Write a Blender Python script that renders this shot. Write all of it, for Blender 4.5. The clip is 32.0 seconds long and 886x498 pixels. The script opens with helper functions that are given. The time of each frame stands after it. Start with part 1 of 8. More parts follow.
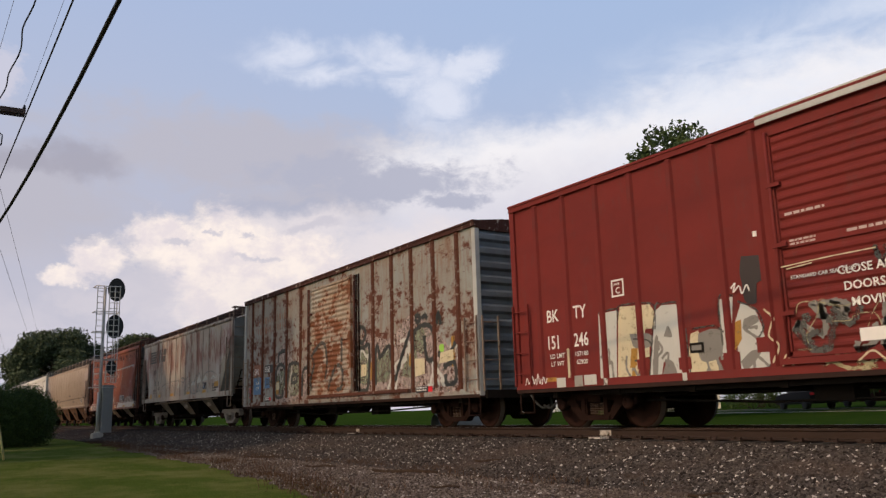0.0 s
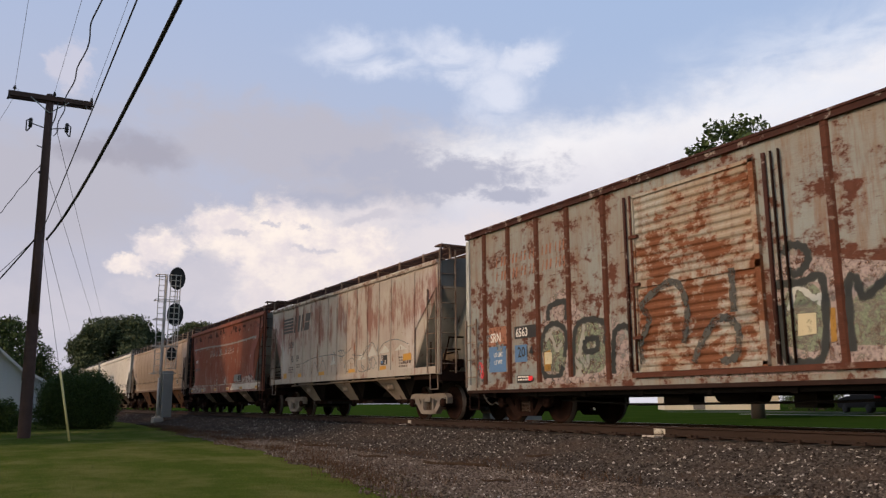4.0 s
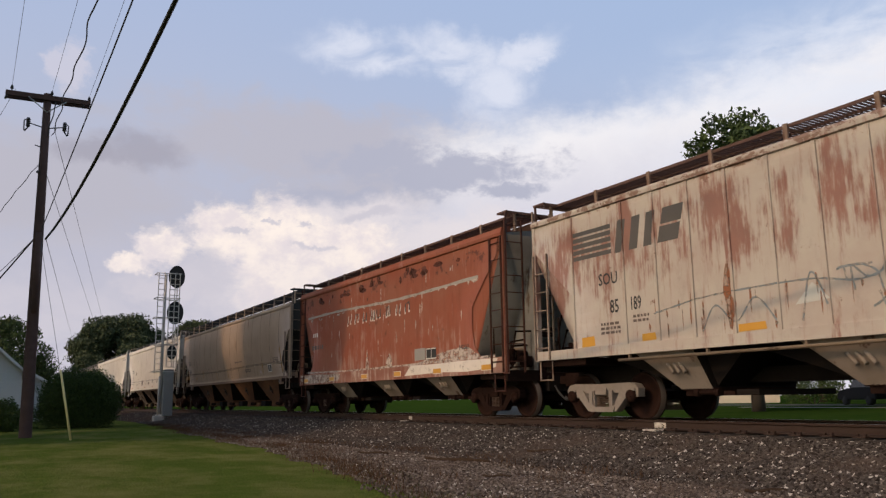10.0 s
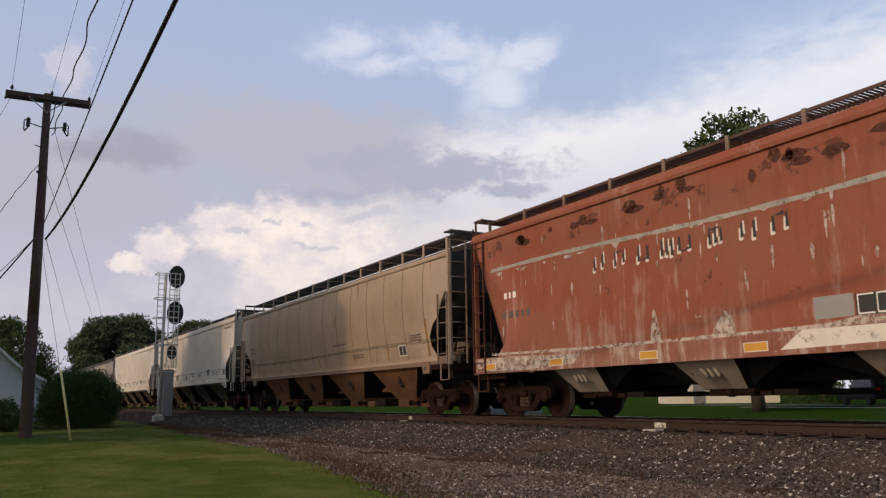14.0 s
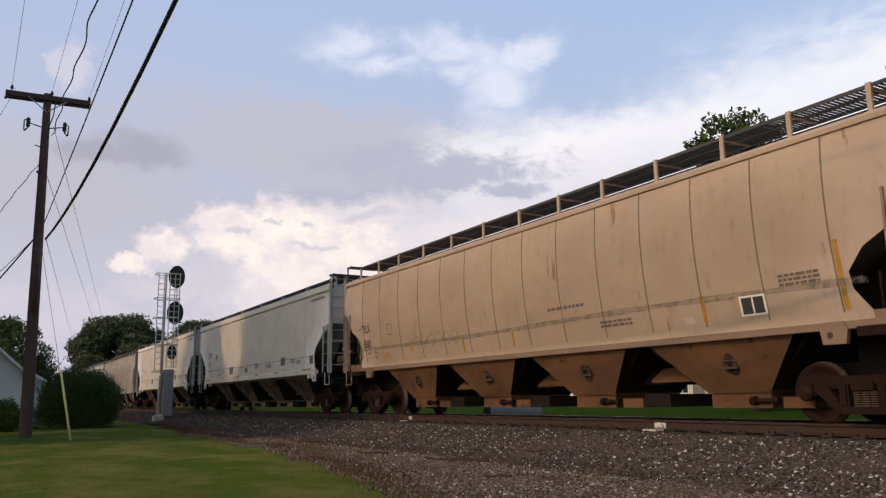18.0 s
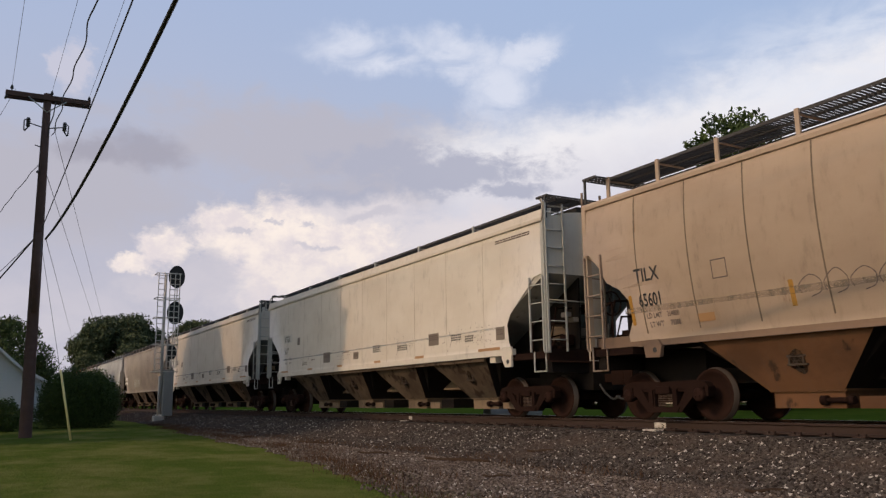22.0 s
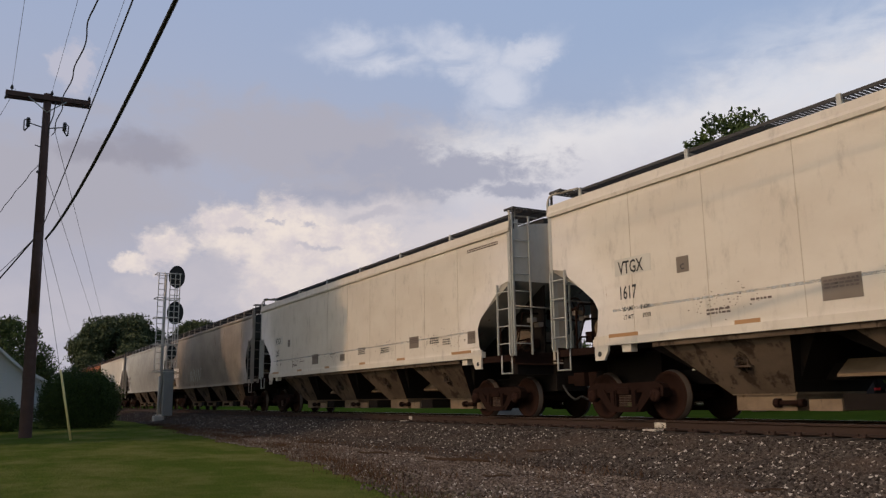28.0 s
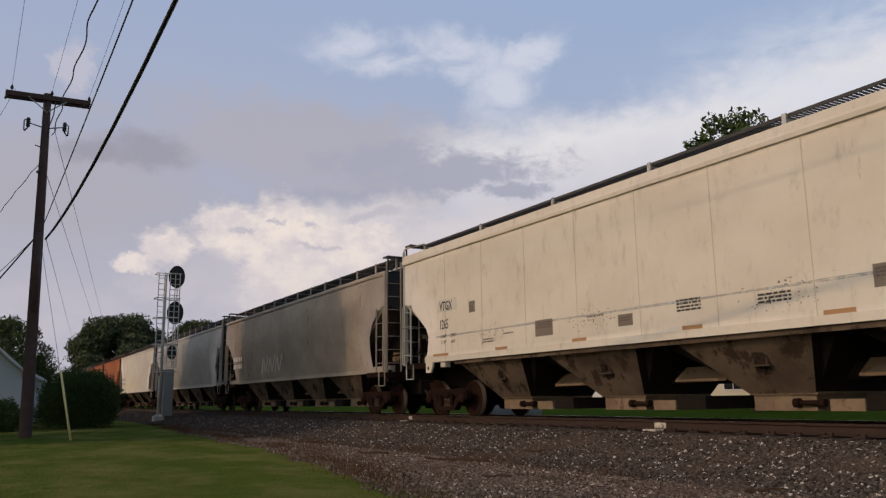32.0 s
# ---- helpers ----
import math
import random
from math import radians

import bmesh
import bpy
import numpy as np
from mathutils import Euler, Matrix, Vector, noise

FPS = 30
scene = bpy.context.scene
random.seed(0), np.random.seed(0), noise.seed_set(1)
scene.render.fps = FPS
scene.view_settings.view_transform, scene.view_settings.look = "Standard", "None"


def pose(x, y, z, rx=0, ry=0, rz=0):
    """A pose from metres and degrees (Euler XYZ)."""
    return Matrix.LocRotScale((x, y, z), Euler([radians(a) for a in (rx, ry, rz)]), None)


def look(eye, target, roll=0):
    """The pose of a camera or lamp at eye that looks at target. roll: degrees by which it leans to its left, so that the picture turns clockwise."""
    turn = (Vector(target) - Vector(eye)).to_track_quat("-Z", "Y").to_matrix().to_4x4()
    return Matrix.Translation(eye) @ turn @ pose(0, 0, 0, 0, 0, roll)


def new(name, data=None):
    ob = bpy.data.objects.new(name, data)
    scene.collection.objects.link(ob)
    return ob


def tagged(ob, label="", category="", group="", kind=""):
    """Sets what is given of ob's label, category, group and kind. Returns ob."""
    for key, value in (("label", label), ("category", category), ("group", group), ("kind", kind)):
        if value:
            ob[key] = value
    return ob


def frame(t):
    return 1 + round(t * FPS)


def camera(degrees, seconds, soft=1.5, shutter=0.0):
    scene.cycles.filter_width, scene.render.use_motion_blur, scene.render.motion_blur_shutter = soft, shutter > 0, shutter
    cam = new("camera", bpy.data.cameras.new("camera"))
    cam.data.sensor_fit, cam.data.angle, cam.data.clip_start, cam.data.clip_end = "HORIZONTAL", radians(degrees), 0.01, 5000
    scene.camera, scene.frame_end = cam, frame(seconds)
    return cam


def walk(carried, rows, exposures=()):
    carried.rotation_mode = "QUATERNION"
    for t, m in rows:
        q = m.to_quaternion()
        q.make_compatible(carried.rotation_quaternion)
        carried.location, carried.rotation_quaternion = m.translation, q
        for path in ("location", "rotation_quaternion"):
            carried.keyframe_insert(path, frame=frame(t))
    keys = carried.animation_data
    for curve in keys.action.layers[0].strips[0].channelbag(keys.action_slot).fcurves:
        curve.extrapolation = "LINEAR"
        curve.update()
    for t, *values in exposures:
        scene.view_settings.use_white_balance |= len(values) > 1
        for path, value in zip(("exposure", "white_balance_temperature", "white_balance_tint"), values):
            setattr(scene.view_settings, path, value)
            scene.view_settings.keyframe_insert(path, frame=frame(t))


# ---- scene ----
# ---- camera and its path ----
EYE = Vector((0.0, 0.0, 0.434))


def aim(heading, pitch, roll):
    """Pose at EYE; heading in degrees from -x towards +y."""
    a, p = radians(heading), radians(pitch)
    way = Vector((-math.cos(a) * math.cos(p), math.sin(a) * math.cos(p), math.sin(p)))
    return look(EYE, EYE + way, roll)


cam = camera(57.98, 32.0, soft=1.3, shutter=0.12)
PATH = [(0.0, 33.626, 11.346, -1.727), (0.5, 31.985, 8.836, -0.526), (1.0, 30.553, 9.285, 0.767),
        (1.5, 30.669, 10.029, 0.722), (2.0, 30.627, 10.57, 0.488), (2.5, 30.334, 10.893, 0.289),
        (3.0, 30.079, 10.995, 0.049), (3.5, 29.802, 10.987, -0.098), (5.5, 29.72, 10.714, -0.51),
        (6.5, 29.749, 10.66, -0.74), (32.0, 29.749, 10.66, -0.74)]
walk(cam, [(t, aim(a, p, r)) for t, a, p, r in PATH], [(0.0, 0.03), (1.0, 0.21), (2.0, 0.08), (3.5, 0.03), (6.0, 0.03), (9.0, 0.03), (12.0, -0.03), (14.5, 0.0), (18.0, 0.12), (20.0, 0.08), (21.0, 0.04), (24.0, -0.18), (28.0, -0.25), (32.0, -0.24)])

# way of the train along the track, metres, by time
RUN = [(0.0, -16.88), (2.0, -10.74), (3.5, -6.14), (5.5, 0.0), (7.0, 4.63), (8.5, 9.19), (10.0, 13.83), (11.5, 18.5),
       (13.0, 23.19), (14.5, 27.85), (16.5, 33.97), (18.0, 38.61), (19.5, 43.21), (21.0, 47.88), (22.5, 52.66),
       (24.0, 57.4), (25.5, 62.22), (27.5, 68.93), (29.0, 74.05), (30.5, 79.19), (32.0, 84.37)]


def run_at(t):
    """Smooth way of the train at time t."""
    n = len(RUN)
    for i in range(n - 1):
        if t <= RUN[i + 1][0] or i == n - 2:
            break
    def slope(k):
        a, b = max(k - 1, 0), min(k + 1, n - 1)
        return (RUN[b][1] - RUN[a][1]) / (RUN[b][0] - RUN[a][0])
    (t0, s0), (t1, s1) = RUN[i], RUN[i + 1]
    h = t1 - t0
    k = (t - t0) / h
    return ((2 * k**3 - 3 * k**2 + 1) * s0 + (k**3 - 2 * k**2 + k) * h * slope(i)
            + (-2 * k**3 + 3 * k**2) * s1 + (k**3 - k**2) * h * slope(i + 1))


# ---- world, sun ----
SUN_WAY = Vector((-0.12, 1.0, -0.59)).normalized()      # the way the light goes
world = bpy.data.worlds.new("sky")
scene.world = world
world.use_nodes = True
wn = world.node_tree
wn.nodes.clear()
sky = wn.nodes.new("ShaderNodeTexSky")
sky.sky_type, sky.sun_disc = "NISHITA", False
sky.sun_elevation = math.asin(-SUN_WAY.z)
sky.sun_rotation = math.atan2(-SUN_WAY.x, -SUN_WAY.y)
sky.air_density, sky.dust_density, sky.ozone_density = 1.2, 2.0, 1.5
wb = wn.nodes.new("ShaderNodeBackground")
wb.inputs["Strength"].default_value = 0.15
wo = wn.nodes.new("ShaderNodeOutputWorld")
wn.links.new(sky.outputs[0], wb.inputs[0])
wn.links.new(wb.outputs[0], wo.inputs[0])
sun = new("sun", bpy.data.lights.new("sun", "SUN"))
sun.data.energy, sun.data.angle, sun.data.color = 1.5, radians(0.7), (1.0, 0.66, 0.38)
sun.matrix_world = look((0, -40, 40), Vector((0, -40, 40)) + SUN_WAY)


# ---- materials ----
class Nodes:
    """A node material under construction."""

    def __init__(self, name):
        self.m = bpy.data.materials.new(name)
        self.m.use_nodes = True
        self.t = self.m.node_tree
        self.t.nodes.clear()
        self.out = self.t.nodes.new("ShaderNodeOutputMaterial")
        self.co = self.t.nodes.new("ShaderNodeTexCoord")

    def put(self, kind, **sets):
        n = self.t.nodes.new(kind)
        for k, v in sets.items():
            if k in n.inputs:
                n.inputs[k].default_value = v
        return n

    def link(self, a, b):
        self.t.links.new(a, b)

    def noise(self, scale, detail=4.0, rough=0.6, stretch=(1, 1, 1), where="Object", shift=0.0):
        mp = self.t.nodes.new("ShaderNodeMapping")
        mp.inputs["Scale"].default_value = stretch
        mp.inputs["Location"].default_value = (shift, shift * 0.7, shift * 1.3)
        self.link(self.co.outputs[where], mp.inputs["Vector"])
        n = self.put("ShaderNodeTexNoise", Scale=scale, Detail=detail, Roughness=rough)
        self.link(mp.outputs[0], n.inputs["Vector"])
        return n.outputs["Fac"]

    def math(self, op, a, b=0.0, c=None):
        n = self.t.nodes.new("ShaderNodeMath")
        n.operation = op
        for i, v in enumerate((a, b) if c is None else (a, b, c)):
            if isinstance(v, (int, float)):
                n.inputs[i].default_value = v
            else:
                self.link(v, n.inputs[i])
        return n.outputs[0]

    def ramp(self, fac, lo, hi, a=0.0, b=1.0, smooth=True):
        n = self.t.nodes.new("ShaderNodeMapRange")
        n.interpolation_type = "SMOOTHSTEP" if smooth else "LINEAR"
        self.link(fac, n.inputs[0])
        for i, v in enumerate((lo, hi, a, b)):
            n.inputs[i + 1].default_value = v
        return n.outputs[0]

    def mix(self, fac, a, b):
        n = self.t.nodes.new("ShaderNodeMix")
        n.data_type = "RGBA"
        for sock, v in ((n.inputs[0], fac), (n.inputs[6], a), (n.inputs[7], b)):
            if isinstance(v, (int, float)):
                sock.default_value = v
            elif isinstance(v, tuple):
                sock.default_value = (*v, 1.0) if len(v) == 3 else v
            else:
                self.link(v, sock)
        return n.outputs[2]

    def random(self):
        return self.t.nodes.new("ShaderNodeObjectInfo").outputs["Random"]

    def island(self):
        return self.t.nodes.new("ShaderNodeNewGeometry").outputs["Random Per Island"]

    def surface(self, colour, rough=0.7, metal=0.0, bump=None, height=0.01, alpha=None, spec=0.4):
        p = self.t.nodes.new("ShaderNodeBsdfPrincipled")
        for sock, v in (("Base Color", colour), ("Roughness", rough), ("Metallic", metal), ("Alpha", alpha), ("Specular IOR Level", spec)):
            if v is None:
                continue
            if isinstance(v, tuple):
                p.inputs[sock].default_value = (*v, 1.0)
            elif isinstance(v, (int, float)):
                p.inputs[sock].default_value = v
            else:
                self.link(v, p.inputs[sock])
        if bump is not None:
            b = self.put("ShaderNodeBump", Strength=1.0, Distance=height)
            self.link(bump, b.inputs["Height"])
            self.link(b.outputs[0], p.inputs["Normal"])
        self.link(p.outputs[0], self.out.inputs[0])
        return self.m


def paint(name, base, worn=None, rust=(0.16, 0.055, 0.025), amount=0.3, streak=0.5, rough=0.62, shift=0.0, scale=1.0):
    """Weathered rail-car paint: faded patches, rust in patches and in running streaks, grime."""
    n = Nodes(name)
    worn = worn or tuple(c * 0.72 for c in base)
    fade = n.noise(0.55 * scale, 5, 0.6, (1, 1, 1.6), shift=shift)
    c = n.mix(n.ramp(fade, 0.35, 0.68), base, worn)
    run = n.noise(3.2 * scale, 6, 0.65, (1.0, 1.0, 0.16), shift=shift + 3)
    patch = n.noise(1.15 * scale, 8, 0.68, (1, 1, 1), shift=shift + 7)
    both = n.math("ADD", n.math("MULTIPLY", run, streak), n.math("MULTIPLY", patch, 1.0 - streak))
    k = 0.66 - 0.24 * amount
    mask = n.ramp(both, k, k + 0.07)
    dark = n.noise(9.0, 6, 0.7, shift=shift)
    rc = n.mix(dark, tuple(v * 0.6 for v in rust), tuple(min(1, v * 1.5) for v in rust))
    c = n.mix(n.math("MULTIPLY", mask, 0.9), c, rc)
    grime = n.ramp(n.noise(5.0, 7, 0.7, (1, 1, 0.35), shift=shift + 11), 0.5, 0.8, 0.0, 0.35)
    c = n.mix(grime, c, (0.07, 0.055, 0.045))
    return n.surface(c, n.ramp(mask, 0, 1, rough, 0.9), 0.0, n.math("ADD", n.noise(14, 6, 0.7), n.math("MULTIPLY", mask, 0.6)), 0.004, spec=0.15)


def plain(name, colour, rough=0.6, metal=0.0, vary=0.25, scale=6.0, bump=0.003, spec=0.4):
    n = Nodes(name)
    f = n.noise(scale, 6, 0.65)
    g = n.noise(scale * 0.13, 4, 0.6)
    c = n.mix(f, tuple(v * (1 - vary) for v in colour), tuple(min(1, v * (1 + vary)) for v in colour))
    c = n.mix(n.ramp(g, 0.4, 0.7, 0, 0.5), c, tuple(v * (1 - vary) for v in colour))
    return n.surface(c, rough, metal, n.noise(scale * 4, 5), bump, spec=spec)


def flaked(name, colour, rough=0.6, keep=0.62):
    """Sprayed or stencilled paint, partly worn away."""
    n = Nodes(name)
    f = n.noise(7.0, 8, 0.75)
    c = n.mix(n.noise(1.3, 5), tuple(v * 0.75 for v in colour), tuple(min(1, v * 1.15) for v in colour))
    return n.surface(c, rough, alpha=n.ramp(f, keep - 0.08, keep + 0.10, 1.0, 0.25), spec=0.3)


def streaked(name, base, pale, stain, lo, hi, shift=0.0, chip=None):
    """Old cream paint: soft brown stains between two heights that run down in fine streaks, chips along the roof edge."""
    n = Nodes(name)
    sep = n.t.nodes.new("ShaderNodeSeparateXYZ")
    n.link(n.co.outputs["Object"], sep.inputs[0])
    z = n.math("ADD", sep.outputs[2], n.math("MULTIPLY", n.math("SUBTRACT", n.noise(1.1, 4, 0.6, (1, 1, 0.3), shift=shift), 0.5), 1.8))
    c = n.mix(n.ramp(n.noise(0.8, 6, 0.65, shift=shift + 2), 0.35, 0.7), base, pale)
    fine = n.noise(11.0, 5, 0.7, (1, 1, 0.055), shift=shift + 4)
    body = n.noise(2.3, 6, 0.66, (1, 1, 0.36), shift=shift + 6)
    mix = n.math("ADD", n.math("MULTIPLY", body, 0.62), n.math("MULTIPLY", fine, 0.38))
    band = n.math("MULTIPLY", n.ramp(z, lo - 0.7, lo + 0.3), n.ramp(z, hi + 0.35, hi - 0.2))
    k = n.math("ADD", mix, n.math("MULTIPLY", band, 0.085))
    m1 = n.ramp(k, 0.525, 0.65)
    c = n.mix(n.math("MULTIPLY", m1, 0.82), c, n.mix(n.noise(2.2, 5, 0.6, shift=shift), tuple(v * 0.8 for v in stain), tuple(v * 1.45 for v in stain)))
    low = n.ramp(n.noise(6.0, 5, 0.7, (1, 1, 0.10), shift=shift + 9), 0.56, 0.72, 0.0, 0.5)
    c = n.mix(low, c, tuple(v * 1.25 for v in stain))
    if chip:
        edge = n.ramp(sep.outputs[2], chip - 0.22, chip)
        flake = n.ramp(n.math("ADD", n.noise(3.0, 7, 0.72, (1, 1, 1.6), shift=shift + 13), n.math("MULTIPLY", edge, 0.16)), 0.66, 0.69)
        c = n.mix(n.math("MULTIPLY", flake, 0.85), c, (0.17, 0.095, 0.07))
    grime = n.ramp(n.noise(4.0, 7, 0.7, (1, 1, 0.5), shift=shift + 11), 0.52, 0.8, 0.0, 0.35)
    c = n.mix(grime, c, (0.16, 0.12, 0.10))
    return n.surface(c, 0.75, 0.0, n.noise(9, 6, 0.7), 0.004, spec=0.2)


def rusted(name, base, worn, rust, shift=0.0, amount=0.5):
    """Light paint that cracks off along dents and ragged edges, red-brown rust beneath, worst in the lower half."""
    n = Nodes(name)
    sep = n.t.nodes.new("ShaderNodeSeparateXYZ")
    n.link(n.co.outputs["Object"], sep.inputs[0])
    c = n.mix(n.ramp(n.noise(0.9, 6, 0.65, (1, 1, 0.6), shift=shift), 0.35, 0.68), base, worn)
    c = n.mix(n.ramp(n.noise(8.0, 5, 0.7, (1, 1, 0.10), shift=shift + 3), 0.44, 0.70, 0.0, 0.75), c, (0.20, 0.115, 0.075))
    low = n.math("MULTIPLY", n.ramp(sep.outputs[2], 3.9, 2.3), n.ramp(sep.outputs[2], 0.7, 1.5, 0.6, 1.0))
    big = n.noise(1.6, 8, 0.68, (1, 1, 0.8), shift=shift + 7)
    dents = n.noise(3.0, 8, 0.72, (1.0, 1, 1.7), shift=shift + 5)
    k = n.math("ADD", n.math("ADD", n.math("MULTIPLY", big, 0.5), n.math("MULTIPLY", dents, 0.5)), n.math("MULTIPLY", low, 0.045))
    t = 0.66 - 0.16 * amount
    halo = n.ramp(k, t - 0.045, t + 0.02)
    c = n.mix(n.math("MULTIPLY", halo, 0.55), c, tuple(min(1.0, v * 1.7) for v in rust))
    core = n.ramp(k, t, t + 0.03)
    rc = n.mix(n.noise(9.0, 6, 0.7, shift=shift), tuple(v * 0.6 for v in rust), tuple(v * 1.7 for v in rust))
    c = n.mix(n.math("MULTIPLY", core, 0.92), c, rc)
    thin = n.ramp(n.noise(5.5, 4, 0.6, (0.35, 1, 3.2), shift=shift + 17), 0.665, 0.69)
    c = n.mix(n.math("MULTIPLY", thin, 0.75), c, tuple(v * 0.8 for v in rust))
    h = n.math("SUBTRACT", n.noise(5.0, 5, 0.6, (0.7, 1, 1.6), shift=shift), n.math("MULTIPLY", core, 0.15))
    return n.surface(c, n.ramp(core, 0, 1, 0.6, 0.92), 0.0, h, 0.02, spec=0.25)


def peeling(name, base, faded, bare, chalk, shift=0.0, edge=4.0, whiten=0.4):
    """Oxide paint: dark bare patches under the roof edge, chalky runs over the lower half."""
    n = Nodes(name)
    sep = n.t.nodes.new("ShaderNodeSeparateXYZ")
    n.link(n.co.outputs["Object"], sep.inputs[0])
    z = sep.outputs[2]
    c = n.mix(n.ramp(n.noise(0.5, 6, 0.62, (1, 1, 1.4), shift=shift), 0.35, 0.68), base, faded)
    c = n.mix(n.ramp(n.noise(7.0, 5, 0.7, (1, 1, 0.12), shift=shift + 3), 0.48, 0.75, 0.0, 0.45), c, tuple(v * 0.62 for v in base))
    top = n.math("MULTIPLY", n.ramp(z, edge - 0.55, edge - 0.25), n.ramp(z, edge + 0.15, edge))
    dark = n.math("ADD", n.noise(2.4, 8, 0.68, (1, 1, 1.1), shift=shift + 5), n.math("MULTIPLY", top, 0.10))
    c = n.mix(n.math("MULTIPLY", n.ramp(dark, 0.64, 0.70), 0.8), c, bare)
    lowk = n.ramp(z, 3.2, 1.5)
    runs = n.math("ADD", n.math("MULTIPLY", n.noise(5.5, 6, 0.7, (1, 1, 0.14), shift=shift + 8), 0.6), n.math("MULTIPLY", n.noise(0.9, 4, 0.6, shift=shift + 9), 0.4))
    w = n.ramp(n.math("ADD", runs, n.math("MULTIPLY", lowk, 0.07)), 0.55, 0.72)
    c = n.mix(n.math("MULTIPLY", w, whiten), c, chalk)
    flake = n.ramp(n.math("ADD", n.noise(3.5, 8, 0.75, (0.6, 1, 1.5), shift=shift + 12), n.math("MULTIPLY", n.ramp(z, 2.0, 1.2), 0.05)), 0.685, 0.70)
    c = n.mix(n.math("MULTIPLY", flake, 0.8), c, chalk)
    return n.surface(c, 0.8, 0.0, n.noise(7, 6, 0.7), 0.006, spec=0.2)


M = {}
M["red"] = paint("red_boxcar_paint", (0.162, 0.024, 0.020), (0.135, 0.021, 0.018), (0.06, 0.018, 0.013), 0.12, 0.5, 0.7, 2)
M["tan_rust"] = rusted("faded_boxcar_paint", (0.252, 0.268, 0.256), (0.232, 0.196, 0.160), (0.084, 0.028, 0.016), 5, 0.70)
M["door_rust"] = rusted("faded_door_paint", (0.36, 0.355, 0.32), (0.33, 0.25, 0.18), (0.14, 0.048, 0.02), 8, 0.80)
M["rib_rust"] = rusted("rusted_rib", (0.22, 0.19, 0.165), (0.15, 0.085, 0.06), (0.072, 0.023, 0.013), 6, 1.30)
M["chord_rust"] = paint("rusted_chord", (0.060, 0.022, 0.017), (0.045, 0.019, 0.015), (0.30, 0.25, 0.22), 0.42, 0.1, 0.85, 6, 4.0)
M["cream"] = streaked("streaked_cream_paint", (0.415, 0.368, 0.318), (0.37, 0.305, 0.263), (0.175, 0.066, 0.048), 2.75, 3.85, 9, 4.2)
M["brown"] = peeling("oxide_hopper_paint", (0.235, 0.070, 0.040), (0.235, 0.092, 0.058), (0.085, 0.034, 0.024), (0.46, 0.37, 0.32), 12, 4.05, 0.42)
M["brown_sill"] = peeling("peeling_sill_paint", (0.21, 0.075, 0.050), (0.27, 0.15, 0.115), (0.06, 0.03, 0.025), (0.50, 0.42, 0.37), 19, 0.9, 0.85)
M["tan"] = paint("tan_hopper_paint", (0.385, 0.292, 0.220), (0.335, 0.25, 0.188), (0.21, 0.13, 0.085), 0.16, 0.85, 0.65, 15)
# dusty tan, darkened further so the sill's colour holds its shade
M["tan_sill"] = paint("shaded_dusty_tan_sill", (0.195, 0.130, 0.092), (0.15, 0.10, 0.073), (0.10, 0.06, 0.04), 0.3, 0.5, 0.8, 16)
M["white"] = paint("white_hopper_paint", (0.575, 0.525, 0.46), (0.525, 0.47, 0.405), (0.25, 0.15, 0.09), 0.05, 0.85, 0.55, 18)
M["grey"] = paint("grey_hopper_paint", (0.33, 0.285, 0.24), (0.25, 0.215, 0.19), (0.15, 0.10, 0.07), 0.25, 0.85, 0.6, 21)
M["pale_grey"] = paint("pale_grey_hopper_paint", (0.42, 0.42, 0.40), (0.34, 0.33, 0.32), (0.2, 0.14, 0.1), 0.2, 0.8, 0.6, 24)
M["orange"] = paint("orange_rust_paint", (0.36, 0.12, 0.045), (0.28, 0.09, 0.04), (0.10, 0.045, 0.03), 0.3, 0.6, 0.75, 27)
M["blue_grey"] = paint("blue_grey_end", (0.165, 0.19, 0.215), (0.12, 0.13, 0.145), (0.06, 0.035, 0.026), 0.3, 0.6, 0.75, 30)
M["end_grey"] = paint("end_sheet_grey", (0.15, 0.155, 0.155), (0.10, 0.10, 0.10), (0.05, 0.03, 0.022), 0.35, 0.7, 0.8, 33)
M["end_dusty"] = paint("dusty_end_sheet", (0.20, 0.195, 0.185), (0.14, 0.132, 0.122), (0.07, 0.045, 0.032), 0.4, 0.6, 0.85, 34)
M["bay_dirt"] = paint("dusty_bay_steel", (0.108, 0.079, 0.058), (0.062, 0.044, 0.032), (0.026, 0.017, 0.012), 0.62, 0.35, 0.95, 36, 1.8)
M["bay_pale"] = paint("pale_bay_steel", (0.24, 0.20, 0.17), (0.19, 0.15, 0.12), (0.07, 0.04, 0.03), 0.45, 0.5, 0.9, 38, 1.6)
M["gate_dust"] = paint("dusty_gate_steel", (0.19, 0.138, 0.095), (0.125, 0.09, 0.062), (0.06, 0.04, 0.028), 0.4, 0.3, 0.95, 39, 2.0)
M["chord_dark"] = plain("dark_flange", (0.035, 0.020, 0.017), 0.95, 0.0, 0.4, 6, 0.004, 0.05)
M["bare_oxide"] = flaked("bare_dark_oxide", (0.075, 0.026, 0.018), 0.85, 0.52)
M["bay_stain"] = plain("stained_bay_steel", (0.05, 0.034, 0.024), 0.9, 0.0, 0.4, 9)
M["oil_stain"] = flaked("oily_stain", (0.030, 0.020, 0.014), 0.85, 0.52)
M["panel_paint"] = paint("weathered_cream_paint", (0.43, 0.39, 0.335), (0.34, 0.30, 0.255), (0.2, 0.12, 0.08), 0.2, 0.6, 0.65, 44)
